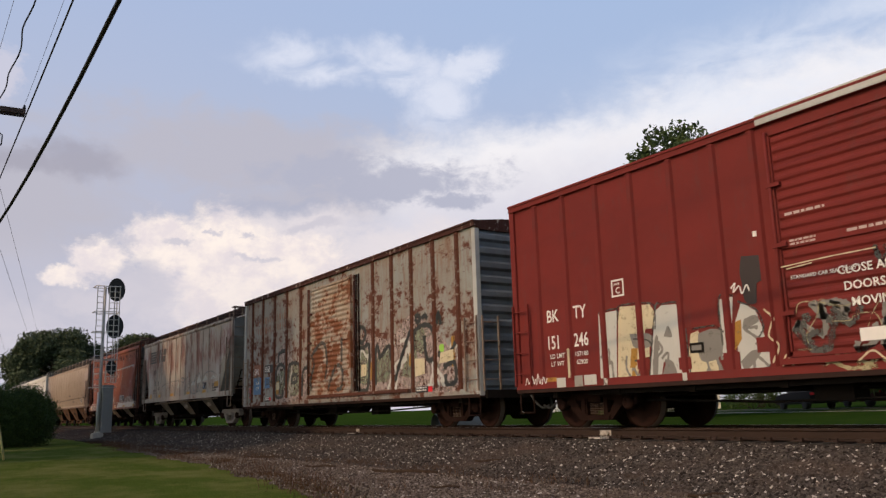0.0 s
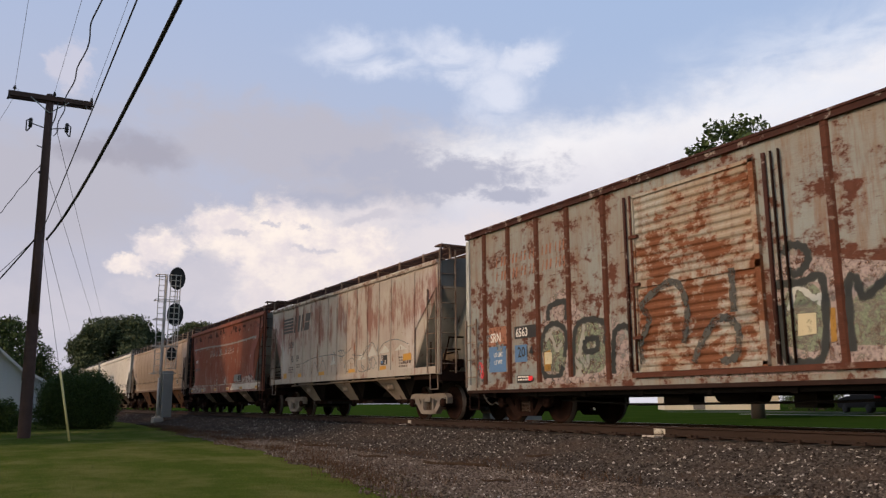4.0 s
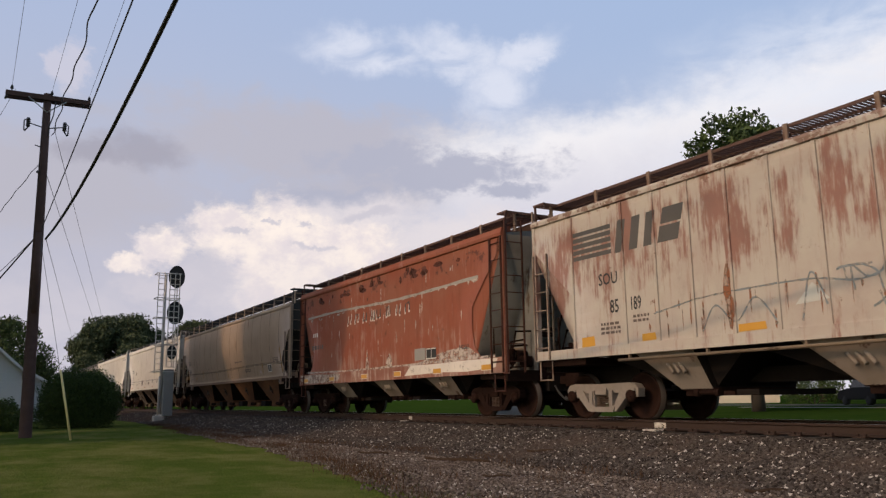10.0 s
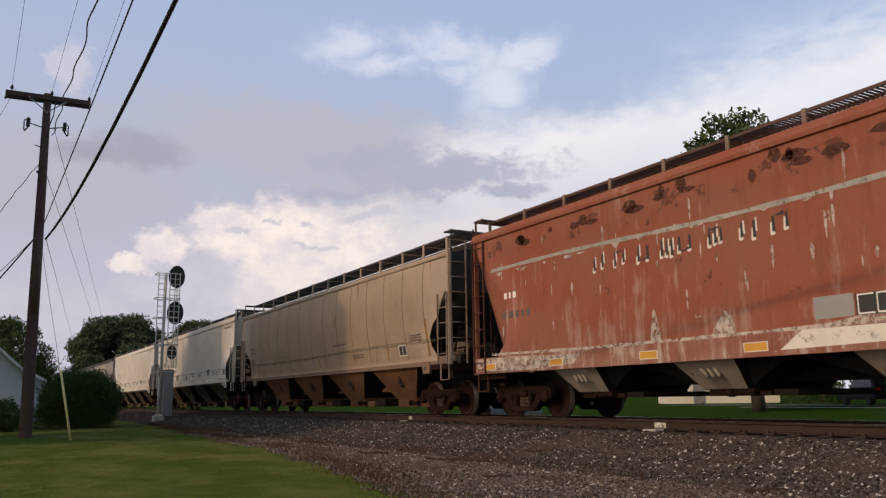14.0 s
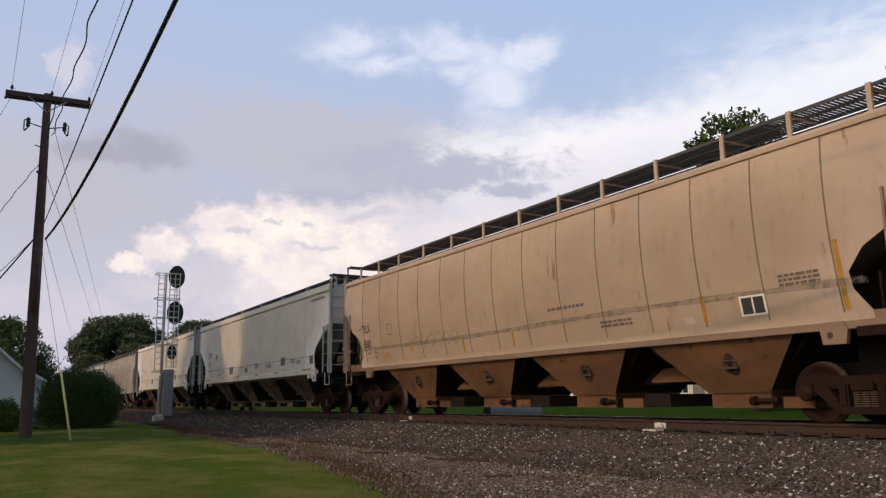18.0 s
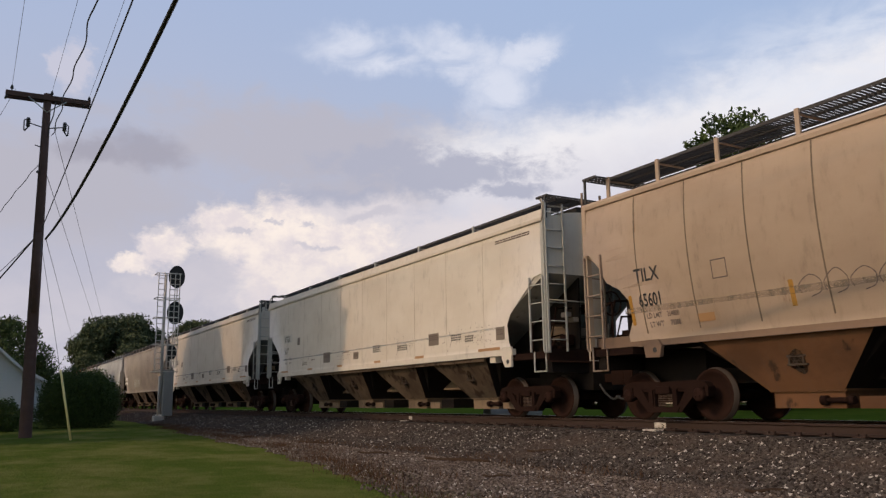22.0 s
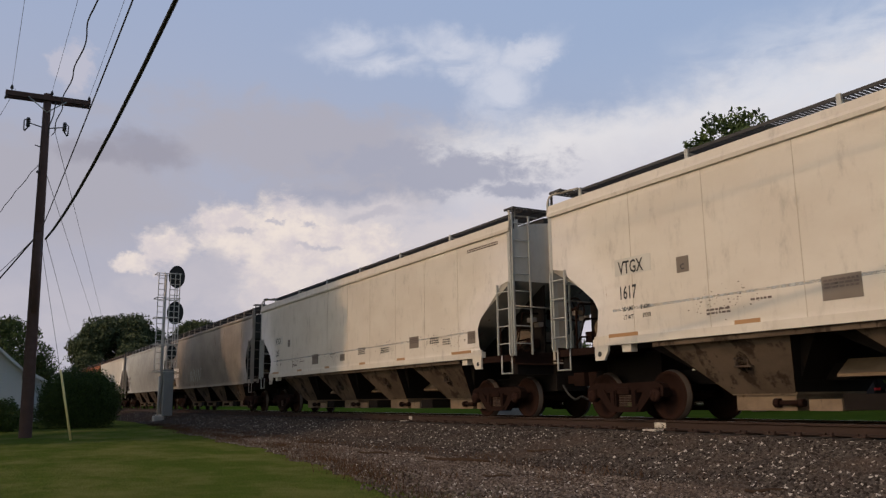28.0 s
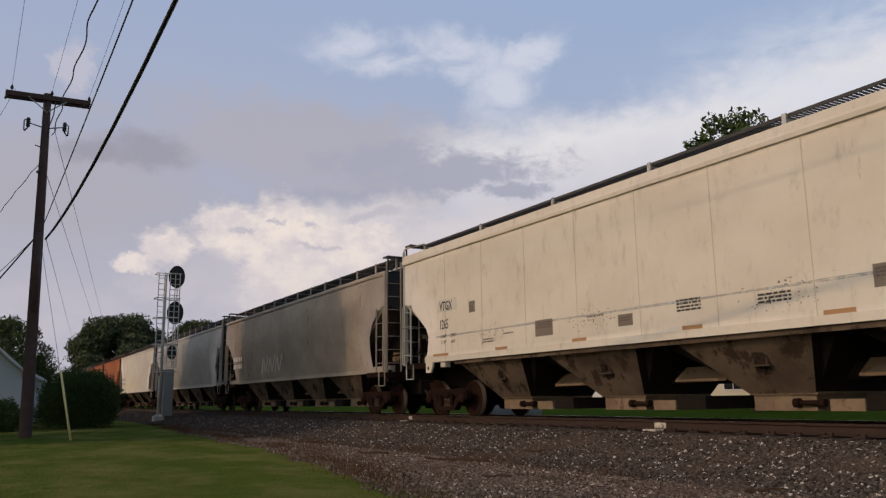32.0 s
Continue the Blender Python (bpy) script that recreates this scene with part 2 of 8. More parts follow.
M["bay_tan"] = paint("tan_bay_steel", (0.118, 0.058, 0.029), (0.078, 0.039, 0.021), (0.028, 0.017, 0.012), 0.4, 0.3, 0.95, 37, 1.4)
# near-black: the shade below the cars is put into this colour
M["under"] = plain("underframe_shade_black", (0.014, 0.011, 0.010), 0.95, 0, 0.25, 6, 0.003, 0.1)
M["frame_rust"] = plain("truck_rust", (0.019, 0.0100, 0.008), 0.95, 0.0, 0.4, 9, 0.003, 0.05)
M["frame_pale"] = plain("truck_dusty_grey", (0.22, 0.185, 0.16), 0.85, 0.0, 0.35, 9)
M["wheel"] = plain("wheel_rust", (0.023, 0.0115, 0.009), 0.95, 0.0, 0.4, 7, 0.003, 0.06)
M["tread"] = plain("wheel_tread", (0.060, 0.048, 0.042), 0.6, 0.4, 0.15, 9)
M["spring"] = plain("spring_steel", (0.07, 0.042, 0.03), 0.8, 0.0, 0.3, 9)
M["grate"] = plain("walkway_steel", (0.045, 0.042, 0.042), 0.8, 0.0, 0.3, 9)
M["grate_rust"] = plain("walkway_rust", (0.085, 0.045, 0.034), 0.85, 0.0, 0.3, 9)
M["galv"] = plain("galvanised_rail", (0.42, 0.41, 0.38), 0.55, 0.3, 0.2, 9)
M["rail_worn"] = paint("worn_ladder_paint", (0.26, 0.20, 0.16), (0.18, 0.12, 0.09), (0.08, 0.04, 0.028), 0.5, 0.5, 0.85, 41, 2.0)
M["rail_dark"] = paint("rusted_ladder", (0.075, 0.03, 0.022), (0.05, 0.024, 0.018), (0.03, 0.018, 0.014), 0.4, 0.5, 0.9, 42, 2.0)
M["black"] = plain("black_paint", (0.025, 0.024, 0.024), 0.6)
M["mark_white"] = flaked("white_stencil", (0.74, 0.70, 0.65), 0.6, 0.90)
M["mark_black"] = flaked("black_stencil", (0.03, 0.03, 0.032), 0.6, 0.92)
M["mark_faint"] = flaked("faint_stencil", (0.12, 0.09, 0.08), 0.7, 0.62)
M["mark_blue"] = flaked("blue_panel", (0.10, 0.19, 0.34), 0.7, 0.62)
M["mark_orange"] = flaked("orange_reflective", (0.52, 0.265, 0.04), 0.5, 0.66)
M["mark_brown"] = flaked("brown_reflective", (0.34, 0.19, 0.09), 0.5, 0.76)
M["mark_plate"] = flaked("grey_plate", (0.165, 0.135, 0.112), 0.6, 0.8)
M["mark_red"] = flaked("red_tag", (0.75, 0.03, 0.04), 0.5, 0.8)
M["g_silver"] = flaked("sprayed_silver", (0.48, 0.47, 0.43), 0.6, 0.66)
M["g_yellow"] = flaked("sprayed_yellow", (0.62, 0.52, 0.20), 0.6, 0.66)
M["g_cream"] = flaked("sprayed_cream", (0.55, 0.47, 0.31), 0.6, 0.60)
M["g_ochre"] = flaked("sprayed_ochre", (0.34, 0.175, 0.03), 0.6, 0.58)
M["g_black"] = flaked("sprayed_black", (0.032, 0.034, 0.033), 0.65, 0.74)
M["g_spray"] = flaked("sprayed_mid_grey", (0.20, 0.185, 0.165), 0.7, 0.62)
M["mark_pale"] = flaked("worn_pale_print", (0.46, 0.35, 0.32), 0.7, 0.60)
M["soot"] = flaked("soot_mist", (0.045, 0.036, 0.034), 0.8, 0.70)
M["g_soft"] = flaked("sprayed_black_mist", (0.075, 0.072, 0.065), 0.7, 0.52)
M["badge_dark"] = flaked("faded_dark_badge", (0.085, 0.078, 0.072), 0.7, 0.72)
M["g_green"] = flaked("sprayed_green", (0.20, 0.225, 0.155), 0.65, 0.47)
M["g_grey"] = flaked("sprayed_grey", (0.30, 0.28, 0.25), 0.65, 0.6)
M["g_pink"] = flaked("sprayed_pink", (0.36, 0.28, 0.26), 0.65, 0.50)
M["g_lime_dull"] = flaked("sprayed_dull_yellow", (0.34, 0.29, 0.17), 0.7, 0.5)
M["g_lime"] = flaked("sprayed_lime", (0.28, 0.55, 0.08), 0.6, 0.7)
M["g_teal"] = flaked("sprayed_slate", (0.20, 0.22, 0.23), 0.7, 0.5)
M["g_rust"] = flaked("bleeding_rust", (0.24, 0.095, 0.045), 0.85, 0.50)
M["chalk_white"] = flaked("chalky_white", (0.62, 0.56, 0.50), 0.8, 0.62)
M["chalk"] = flaked("chalky_paint", (0.46, 0.38, 0.33), 0.85, 0.50)
M["mark_grey"] = flaked("grey_stencil_panel", (0.26, 0.25, 0.235), 0.7, 0.85)
M["stain_wash"] = flaked("thin_stain", (0.22, 0.18, 0.145), 0.8, 0.42)
M["stripe_shadow"] = flaked("cable_shadow_stripe", (0.42, 0.43, 0.43), 0.7, 0.46)
M["seam"] = plain("grimy_seam", (0.13, 0.095, 0.065), 0.8)
M["seam_pale"] = plain("pale_grimy_seam", (0.40, 0.35, 0.28), 0.8)
M["paint_chip"] = flaked("chipped_white_paint", (0.50, 0.46, 0.42), 0.8, 0.52)
M["panel_pale"] = flaked("pale_panel", (0.50, 0.47, 0.42), 0.6, 0.8)
M["primer"] = flaked("faded_lettering", (0.30, 0.13, 0.08), 0.75, 0.56)


# ---- mesh helpers ----
def box(bm, x0, x1, y0, y1, z0, z1):
    v = [bm.verts.new((x, y, z)) for x in (x0, x1) for y in (y0, y1) for z in (z0, z1)]
    for f in ((0, 1, 3, 2), (4, 6, 7, 5), (0, 4, 5, 1), (2, 3, 7, 6), (0, 2, 6, 4), (1, 5, 7, 3)):
        bm.faces.new([v[i] for i in f])


def prism(bm, pts, axis, a, b):
    """The polygon pts, in the two other axes, drawn out along axis from a to b."""
    def at(p, k):
        return {"x": (k, p[0], p[1]), "y": (p[0], k, p[1]), "z": (p[0], p[1], k)}[axis]
    lo = [bm.verts.new(at(p, a)) for p in pts]
    hi = [bm.verts.new(at(p, b)) for p in pts]
    n = len(pts)
    f1, f2 = bm.faces.new(lo), bm.faces.new(hi[::-1])
    for i in range(n):
        bm.faces.new((lo[(i + 1) % n], lo[i], hi[i], hi[(i + 1) % n]))
    return f1, f2


def tube(bm, p0, p1, r, n=8, r1=None, caps=True):
    p0, p1 = Vector(p0), Vector(p1)
    q = (p1 - p0).to_track_quat("Z", "Y")
    r1 = r if r1 is None else r1
    ring = [[bm.verts.new(p + q @ Vector((math.cos(6.28319 * i / n) * k, math.sin(6.28319 * i / n) * k, 0))) for i in range(n)]
            for p, k in ((p0, r), (p1, r1))]
    for i in range(n):
        bm.faces.new((ring[0][i], ring[0][(i + 1) % n], ring[1][(i + 1) % n], ring[1][i])).smooth = True
    if caps:
        bm.faces.new(ring[0][::-1])
        bm.faces.new(ring[1])


def line(bm, pts, r, n=6):
    """One bent tube through the points."""
    pts = [Vector(p) for p in pts]
    rings = []
    for i, p in enumerate(pts):
        a = (pts[i] - pts[i - 1]).normalized() if i else (pts[1] - pts[0]).normalized()
        b = (pts[i + 1] - pts[i]).normalized() if i < len(pts) - 1 else a
        way = (a + b).normalized()
        side = way.cross(Vector((0.13, 0.21, 0.97)))
        if side.length < 0.25:
            side = way.cross(Vector((0.2, 0.95, 0.1)))
        side.normalize()
        up = side.cross(way)
        k = r / max(0.5, way.dot(a))
        rings.append([bm.verts.new(p + (side * math.cos(6.28319 * j / n) + up * math.sin(6.28319 * j / n)) * k) for j in range(n)])
    for a, b in zip(rings, rings[1:]):
        for j in range(n):
            bm.faces.new((a[j], a[(j + 1) % n], b[(j + 1) % n], b[j])).smooth = True
    bm.faces.new(rings[0][::-1])
    bm.faces.new(rings[-1])


def lathe(bm, prof, n=28, centre=(0, 0, 0)):
    """Profile of (radius, y) turned round the y axis."""
    c = Vector(centre)
    rings = [[bm.verts.new(c + Vector((math.cos(6.28319 * i / n) * r, y, math.sin(6.28319 * i / n) * r))) for i in range(n)] for r, y in prof]
    for a, b in zip(rings, rings[1:]):
        for i in range(n):
            bm.faces.new((a[i], b[i], b[(i + 1) % n], a[(i + 1) % n])).smooth = True


def finish(bm, name, mats):
    me = bpy.data.meshes.new(name)
    bmesh.ops.recalc_face_normals(bm, faces=bm.faces[:])
    bm.to_mesh(me)
    bm.free()
    for m in (mats if isinstance(mats, (list, tuple)) else (mats,)):
        me.materials.append(m)
    return me


def part(name, bm, material, parent, label=""):
    """One mesh object under a thing or a part."""
    me = bm if isinstance(bm, bpy.types.Mesh) else finish(bm, name, material)
    ob = new(name, me)
    ob.parent = parent
    if label:
        tagged(ob, label)
    return ob


def fresh():
    return bmesh.new()


def raw(name, verts, faces, material, smooth=False):
    me = bpy.data.meshes.new(name)
    me.from_pydata(np.asarray(verts).tolist(), [], np.asarray(faces).tolist())
    me.materials.append(material)
    if smooth:
        me.polygons.foreach_set("use_smooth", [True] * len(me.polygons))
    return me


# ---- lettering ----
LETTERS = {}


def letter_mesh(text, material):
    """Flat mesh of a text in the built-in font, one unit high, facing -y, starting at the origin."""
    key = (text, material.name)
    if key not in LETTERS:
        cu = bpy.data.curves.new("lettering", "FONT")
        cu.body, cu.resolution_u, cu.offset = text, 2, 0.014
        ob = new("lettering", cu)
        bpy.context.view_layer.update()
        me = bpy.data.meshes.new_from_object(ob.evaluated_get(bpy.context.evaluated_depsgraph_get()))
        bpy.data.objects.remove(ob)
        co = np.empty(len(me.vertices) * 3)
        me.vertices.foreach_get("co", co)
        co = co.reshape(-1, 3)
        co[:, 0] -= co[:, 0].min()
        co[:, 1] -= co[:, 1].min()
        co[:, :2] /= max(co[:, 1].max(), 1e-3)
        me.vertices.foreach_set("co", np.stack([co[:, 0], 0 * co[:, 0], co[:, 1]], 1).ravel())
        me.materials.clear()
        me.materials.append(material)
        LETTERS[key] = me
    return LETTERS[key]


TEXTS = [("BK", "mark_white"), ("TY", "mark_white"), ("151", "mark_white"), ("246", "mark_white"), ("LD LMT", "mark_white"), ("LT WT", "mark_white"),
         ("157100", "mark_white"), ("62900", "mark_white"), ("C", "mark_white"), ("CLOSE AND LOCK", "mark_white"), ("DOORS BEFORE", "mark_white"),
         ("MOVING CAR", "mark_white"), ("SRN", "mark_white"), ("6563", "mark_white"), ("2014", "mark_black"), ("SOU", "mark_black"),
         ("85", "mark_black"), ("189", "mark_black"), ("HC662", "mark_faint"), ("TILX", "mark_black"), ("65601", "mark_black"),
         ("LD LMT", "mark_faint"), ("LT WT", "mark_faint"), ("214800", "mark_faint"), ("71200", "mark_faint"), ("VTGX", "mark_black"), ("1617", "mark_black"),
         ("1265", "mark_black"), ("LD LMT", "mark_black"), ("LT WT", "mark_black"), ("216700", "mark_black"), ("69300", "mark_black"), ("C", "mark_black"),
         ("STANDARD CAR SEAL ONLY", "mark_white")]
for txt, mat in TEXTS:
    letter_mesh(txt, M[mat])


def write(text, mat, parent, x, z, high, y=-1.606, wide=1.0, tilt=0.0):
    """Lettering on a car's near side; x, z is its lower left corner, high its height."""
    ob = new("lettering", letter_mesh(text, M[mat]))
    ob.parent = parent
    ob.location, ob.scale, ob.rotation_euler = (x, y, z), (high * wide, 1, high), (tilt, 0, 0)
    return ob


def plate(bm, x0, x1, z0, z1, y):
    bm.faces.new([bm.verts.new(p) for p in ((x0, y, z0), (x1, y, z0), (x1, y, z1), (x0, y, z1))])


def mark(name, mat, parent, x0, x1, z0, z1, y=-1.605, label=""):
    bm = fresh()
    box(bm, x0, x1, y, y + 0.004, z0, z1)
    return part(name, bm, M[mat], parent, label)


def bars(parent, mat, x0, x1, z0, rows, high, y=-1.606, name="small_print"):
    """Lines of print too small to read."""
    bm = fresh()
    for i in range(rows):
        z = z0 - i * high * 1.7
        x = x0
        while x < x1 - 0.02:
            w = random.uniform(0.08, 0.22) * min(1.0, (x1 - x0))
            plate(bm, x, min(x + w, x1), z, z + high, y)
            x += w + high * 0.6
    return part(name, bm, M[mat], parent)


def smooth_way(pts, n=8):
    """Catmull-Rom through the points."""
    p = [Vector(q) for q in pts]
    p = [p[0] * 2 - p[1]] + p + [p[-1] * 2 - p[-2]]
    out = []
    for i in range(1, len(p) - 2):
        for k in range(n):
            t = k / n
            out.append(0.5 * (2 * p[i] + (p[i + 1] - p[i - 1]) * t + (2 * p[i - 1] - 5 * p[i] + 4 * p[i + 1] - p[i + 2]) * t * t
                              + (3 * p[i] - p[i - 1] - 3 * p[i + 1] + p[i + 2]) * t**3))
    return out + [p[-2]]


def stroke(bm, pts, w, y):
    """A painted band of width w along points (x, z)."""
    way = smooth_way(pts)
    left, right = [], []
    for i, q in enumerate(way):
        d = (way[min(i + 1, len(way) - 1)] - way[max(i - 1, 0)]).normalized()
        k = w * 0.5 * (0.9 + 0.2 * math.sin(i * 1.7))
        left.append(bm.verts.new((q.x - d.y * k, y, q.y + d.x * k)))
        right.append(bm.verts.new((q.x + d.y * k, y, q.y - d.x * k)))
    for i in range(len(way) - 1):
        bm.faces.new((left[i], left[i + 1], right[i + 1], right[i]))


def patch(bm, pts, y, soft=True):
    """A painted field with the outline pts (x, z)."""
    way = smooth_way([*pts, pts[0]], 5)[:-1] if soft else [Vector(p) for p in pts]
    bm.faces.new([bm.verts.new((q.x, y, q.y)) for q in way])


RIBS = {"x": (), "half": 0.045, "front": -1.6065}


def tag_paint(parent, name, mat, strokes=(), fields=(), w=0.12, y=-1.608, soft=True, label=""):
    for i, piece in enumerate([*strokes, *fields]):
        bm = fresh()
        if i < len(strokes):
            stroke(bm, piece, w, y)
        else:
            patch(bm, piece, y, soft)
        bmesh.ops.triangulate(bm, faces=bm.faces[:])
        xs = [v.co.x for v in bm.verts]
        for x in RIBS["x"]:
            # the same paint where it runs over a side post
            if y > RIBS["front"] and min(xs) < x + RIBS["half"] and max(xs) > x - RIBS["half"]:
                b2 = bm.copy()
                for side, k in ((1, 1), (-1, 1)):
                    bmesh.ops.bisect_plane(b2, geom=b2.verts[:] + b2.edges[:] + b2.faces[:], plane_co=(x + side * RIBS["half"], 0, 0), plane_no=(side, 0, 0), clear_outer=True)
                for v in b2.verts:
                    v.co.y = RIBS["front"] + 0.25 * (y + 1.58)
                if b2.faces:
                    part(name, b2, M[mat], parent, label)
                else:
                    b2.free()
        part(name, bm, M[mat], parent, label)


def scribble(parent, mat, x0, x1, z0, z1, n, w, y, seed):
    """Loose sprayed scrawls in a field."""
    rng = random.Random(seed)
    strokes = []
    for _ in range(n):
        x, z = rng.uniform(x0, x1), rng.uniform(z0, z1)
        s = [(x, z)]
        for _ in range(rng.randint(3, 6)):
            x = min(x1, max(x0, x + rng.uniform(-0.12, 0.28)))
            z = min(z1, max(z0, z + rng.uniform(-0.35, 0.35)))
            s.append((x, z))
        strokes.append(s)
    tag_paint(parent, "graffiti", mat, strokes=strokes, w=w, y=y)



# ---- rolling stock ----
YC = 12.0            # centre line of the track
WR = 0.457           # wheel radius
SPINNING = []        # wheelsets
CARS = []            # (car, centre on the train)


def mesh_wheelset():
    bm = fresh()
    for s in (-1, 1):
        prof = [(0.0, 0.80), (0.10, 0.80), (0.12, 0.72), (0.20, 0.715), (0.37, 0.74), (0.395, 0.785), (0.455, 0.785), (0.457, 0.70), (0.485, 0.685), (0.483, 0.655), (0.40, 0.65), (0.36, 0.68), (0.20, 0.66), (0.12, 0.62), (0.09, 0.60)]
        lathe(bm, [(r, s * y) for r, y in prof], 36)
        lathe(bm, [(0.075, s * 0.78), (0.075, s * 1.02), (0.115, s * 1.03), (0.12, s * 1.16), (0.09, s * 1.185), (0.0, s * 1.19)], 18)
        for k in range(3):
            a = k * 2.0944 + 0.5
            tube(bm, (0.055 * math.cos(a), s * 1.18, 0.055 * math.sin(a)), (0.055 * math.cos(a), s * 1.205, 0.055 * math.sin(a)), 0.016, 6)
    tube(bm, (0, -0.65, 0), (0, 0.65, 0), 0.085, 14)
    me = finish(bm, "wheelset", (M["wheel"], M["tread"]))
    for p in me.polygons:
        c = p.center
        r = math.hypot(c.x, c.z)
        if r > 0.452 and 0.69 < abs(c.y) < 0.79:
            p.material_index = 1
    return me


def mesh_side_frame(s, mat):
    """Cast side frame; s: side of the car (-1 near)."""
    bm = fresh()
    y0, y1 = sorted((s * 0.93, s * 1.10))
    for k in (-1, 1):
        prism(bm, [(0.0, 0.70), (0.0, 0.58), (k * 0.40, 0.575), (k * 0.70, 0.575), (k * 0.745, 0.42), (k * 0.785, 0.42), (k * 0.785, 0.565), (k * 0.995, 0.565), (k * 0.995, 0.44), (k * 1.06, 0.44), (k * 1.075, 0.60), (k * 0.99, 0.685), (k * 0.80, 0.715)], "y", y0, y1)
        prism(bm, [(k * 0.58, 0.60), (k * 0.80, 0.60), (k * 0.74, 0.46), (k * 0.42, 0.16), (k * 0.24, 0.17), (k * 0.36, 0.28)], "y", y0, y1)
        prism(bm, [(k * 0.22, 0.60), (k * 0.34, 0.60), (k * 0.36, 0.22), (k * 0.22, 0.20)], "y", y0, y1)
        prism(bm, [(k * 0.34, 0.60), (k * 0.62, 0.60), (k * 0.50, 0.52), (k * 0.34, 0.52)], "y", y0 + 0.02, y1 - 0.02)
        box(bm, k * 0.89 - 0.10, k * 0.89 + 0.10, *sorted((s * 0.95, s * 1.13)), 0.555, 0.60)
        box(bm, k * 0.30 - 0.05, k * 0.30 + 0.05, *sorted((s * 1.08, s * 1.13)), 0.28, 0.56)
    prism(bm, [(-0.40, 0.25), (-0.34, 0.15), (0.34, 0.15), (0.40, 0.25)], "y", *sorted((s * 0.90, s * 1.12)))
    me = finish(bm, "side_frame", mat)
    return me


def mesh_springs(s):
    bm = fresh()
    for x in (-0.13, 0.0, 0.13):
        for j in range(7):
            z = 0.26 + j * 0.032
            tube(bm, (x, s * 1.02, z), (x, s * 1.02, z + 0.018), 0.062, 10)
    return finish(bm, "spring_nest", M["spring"])


def mesh_bolster(mat):
    bm = fresh()
    prism(bm, [(-1.12, 0.62), (-1.12, 0.49), (-0.6, 0.42), (0.6, 0.42), (1.12, 0.49), (1.12, 0.62), (0.4, 0.72), (-0.4, 0.72)], "x", -0.17, 0.17)
    for k in (-1, 1):
        tube(bm, (k * 0.40, -0.8, 0.36), (k * 0.40, 0.8, 0.36), 0.04, 8)
        for s in (-1, 1):
            box(bm, k * 0.385 - 0.03, k * 0.385 + 0.03, s * 0.75 - 0.06, s * 0.75 + 0.06, 0.25, 0.5)
    return finish(bm, "bolster", mat)


WHEELSET = mesh_wheelset()
TRUCK = {}
for key in ("frame_rust", "frame_pale"):
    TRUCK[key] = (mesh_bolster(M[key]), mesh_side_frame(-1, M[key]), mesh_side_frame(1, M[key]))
SPRINGS = (mesh_springs(-1), mesh_springs(1))


def bogie(car, x, key="frame_rust"):
    b = part("bogie", TRUCK[key][0], None, car, "rusty cast freight bogie" if key == "frame_rust" else "dusty pale grey cast freight bogie")
    b.location = (x, 0, 0)
    for i in (0, 1):
        part("side_frame", TRUCK[key][1 + i], None, b)
        part("spring_nest", SPRINGS[i], None, b)
    for k in (-1, 1):
        w = part("wheelset", WHEELSET, None, b)
        w.location = (k * 0.889, 0, WR)
        SPINNING.append(w)


def coupler(car, x, s):
    bm = fresh()
    box(bm, *sorted((x - s * 0.3, x + s * 0.45)), -0.09, 0.09, 0.76, 0.94)
    prism(bm, [(x + s * 0.40, -0.16), (x + s * 0.72, -0.12), (x + s * 0.74, 0.02), (x + s * 0.55, 0.05), (x + s * 0.55, 0.17), (x + s * 0.40, 0.16)], "z", 0.70, 1.0)
    part("coupler", bm, M["frame_rust"], car)
    bm = fresh()
    pts = smooth_way([(x + s * 0.15, 0, 0.72), (x + s * 0.3, 0, 0.55), (x + s * 0.55, 0, 0.40), (x + s * 0.78, 0, 0.46)], 4)
    line(bm, [Vector((p.x, -0.28, p.z)) for p in pts], 0.025, 7)
    part("air_hose", bm, M["black"], car)


def ladder(car, mat, a, b, z0, z1, step=0.40, rod=0.013, stile=0.018, first=0.25, label=""):
    """Ladder between the uprights at a and b (x, y), from z0 to z1."""
    bm = fresh()
    for p in (a, b):
        box(bm, p[0] - stile, p[0] + stile, p[1] - stile, p[1] + stile, z0, z1)
    ld = part("ladder", bm, M[mat], car, label)
    bm = fresh()
    tube(bm, (a[0], a[1], 0), (b[0], b[1], 0), rod, 6)
    me = finish(bm, "rung", M[mat])
    z = z0 + first
    while z < z1 - 0.05:
        r = part("rung", me, None, ld)
        r.location = (0, 0, z)
        z += step
    return ld


def stirrup(car, mat, x, z=1.15, y=-1.56, w=0.42, drop=0.42):
    bm = fresh()
    line(bm, [(x - w / 2, y, z), (x - w / 2, y, z - drop), (x + w / 2, y, z - drop), (x + w / 2, y, z)], 0.016, 6)
    part("step", bm, M[mat], car)


def start_car(name, u0, u1, label, category="rail car"):
    car = new(name)
    car.empty_display_size = 0.3
    tagged(car, label, category, "cars of the freight train")
    car.location = (0.5 * (u0 + u1) + RUN[0][1], YC, 0)
    CARS.append((car, 0.5 * (u0 + u1)))
    return car, 0.5 * (u1 - u0)


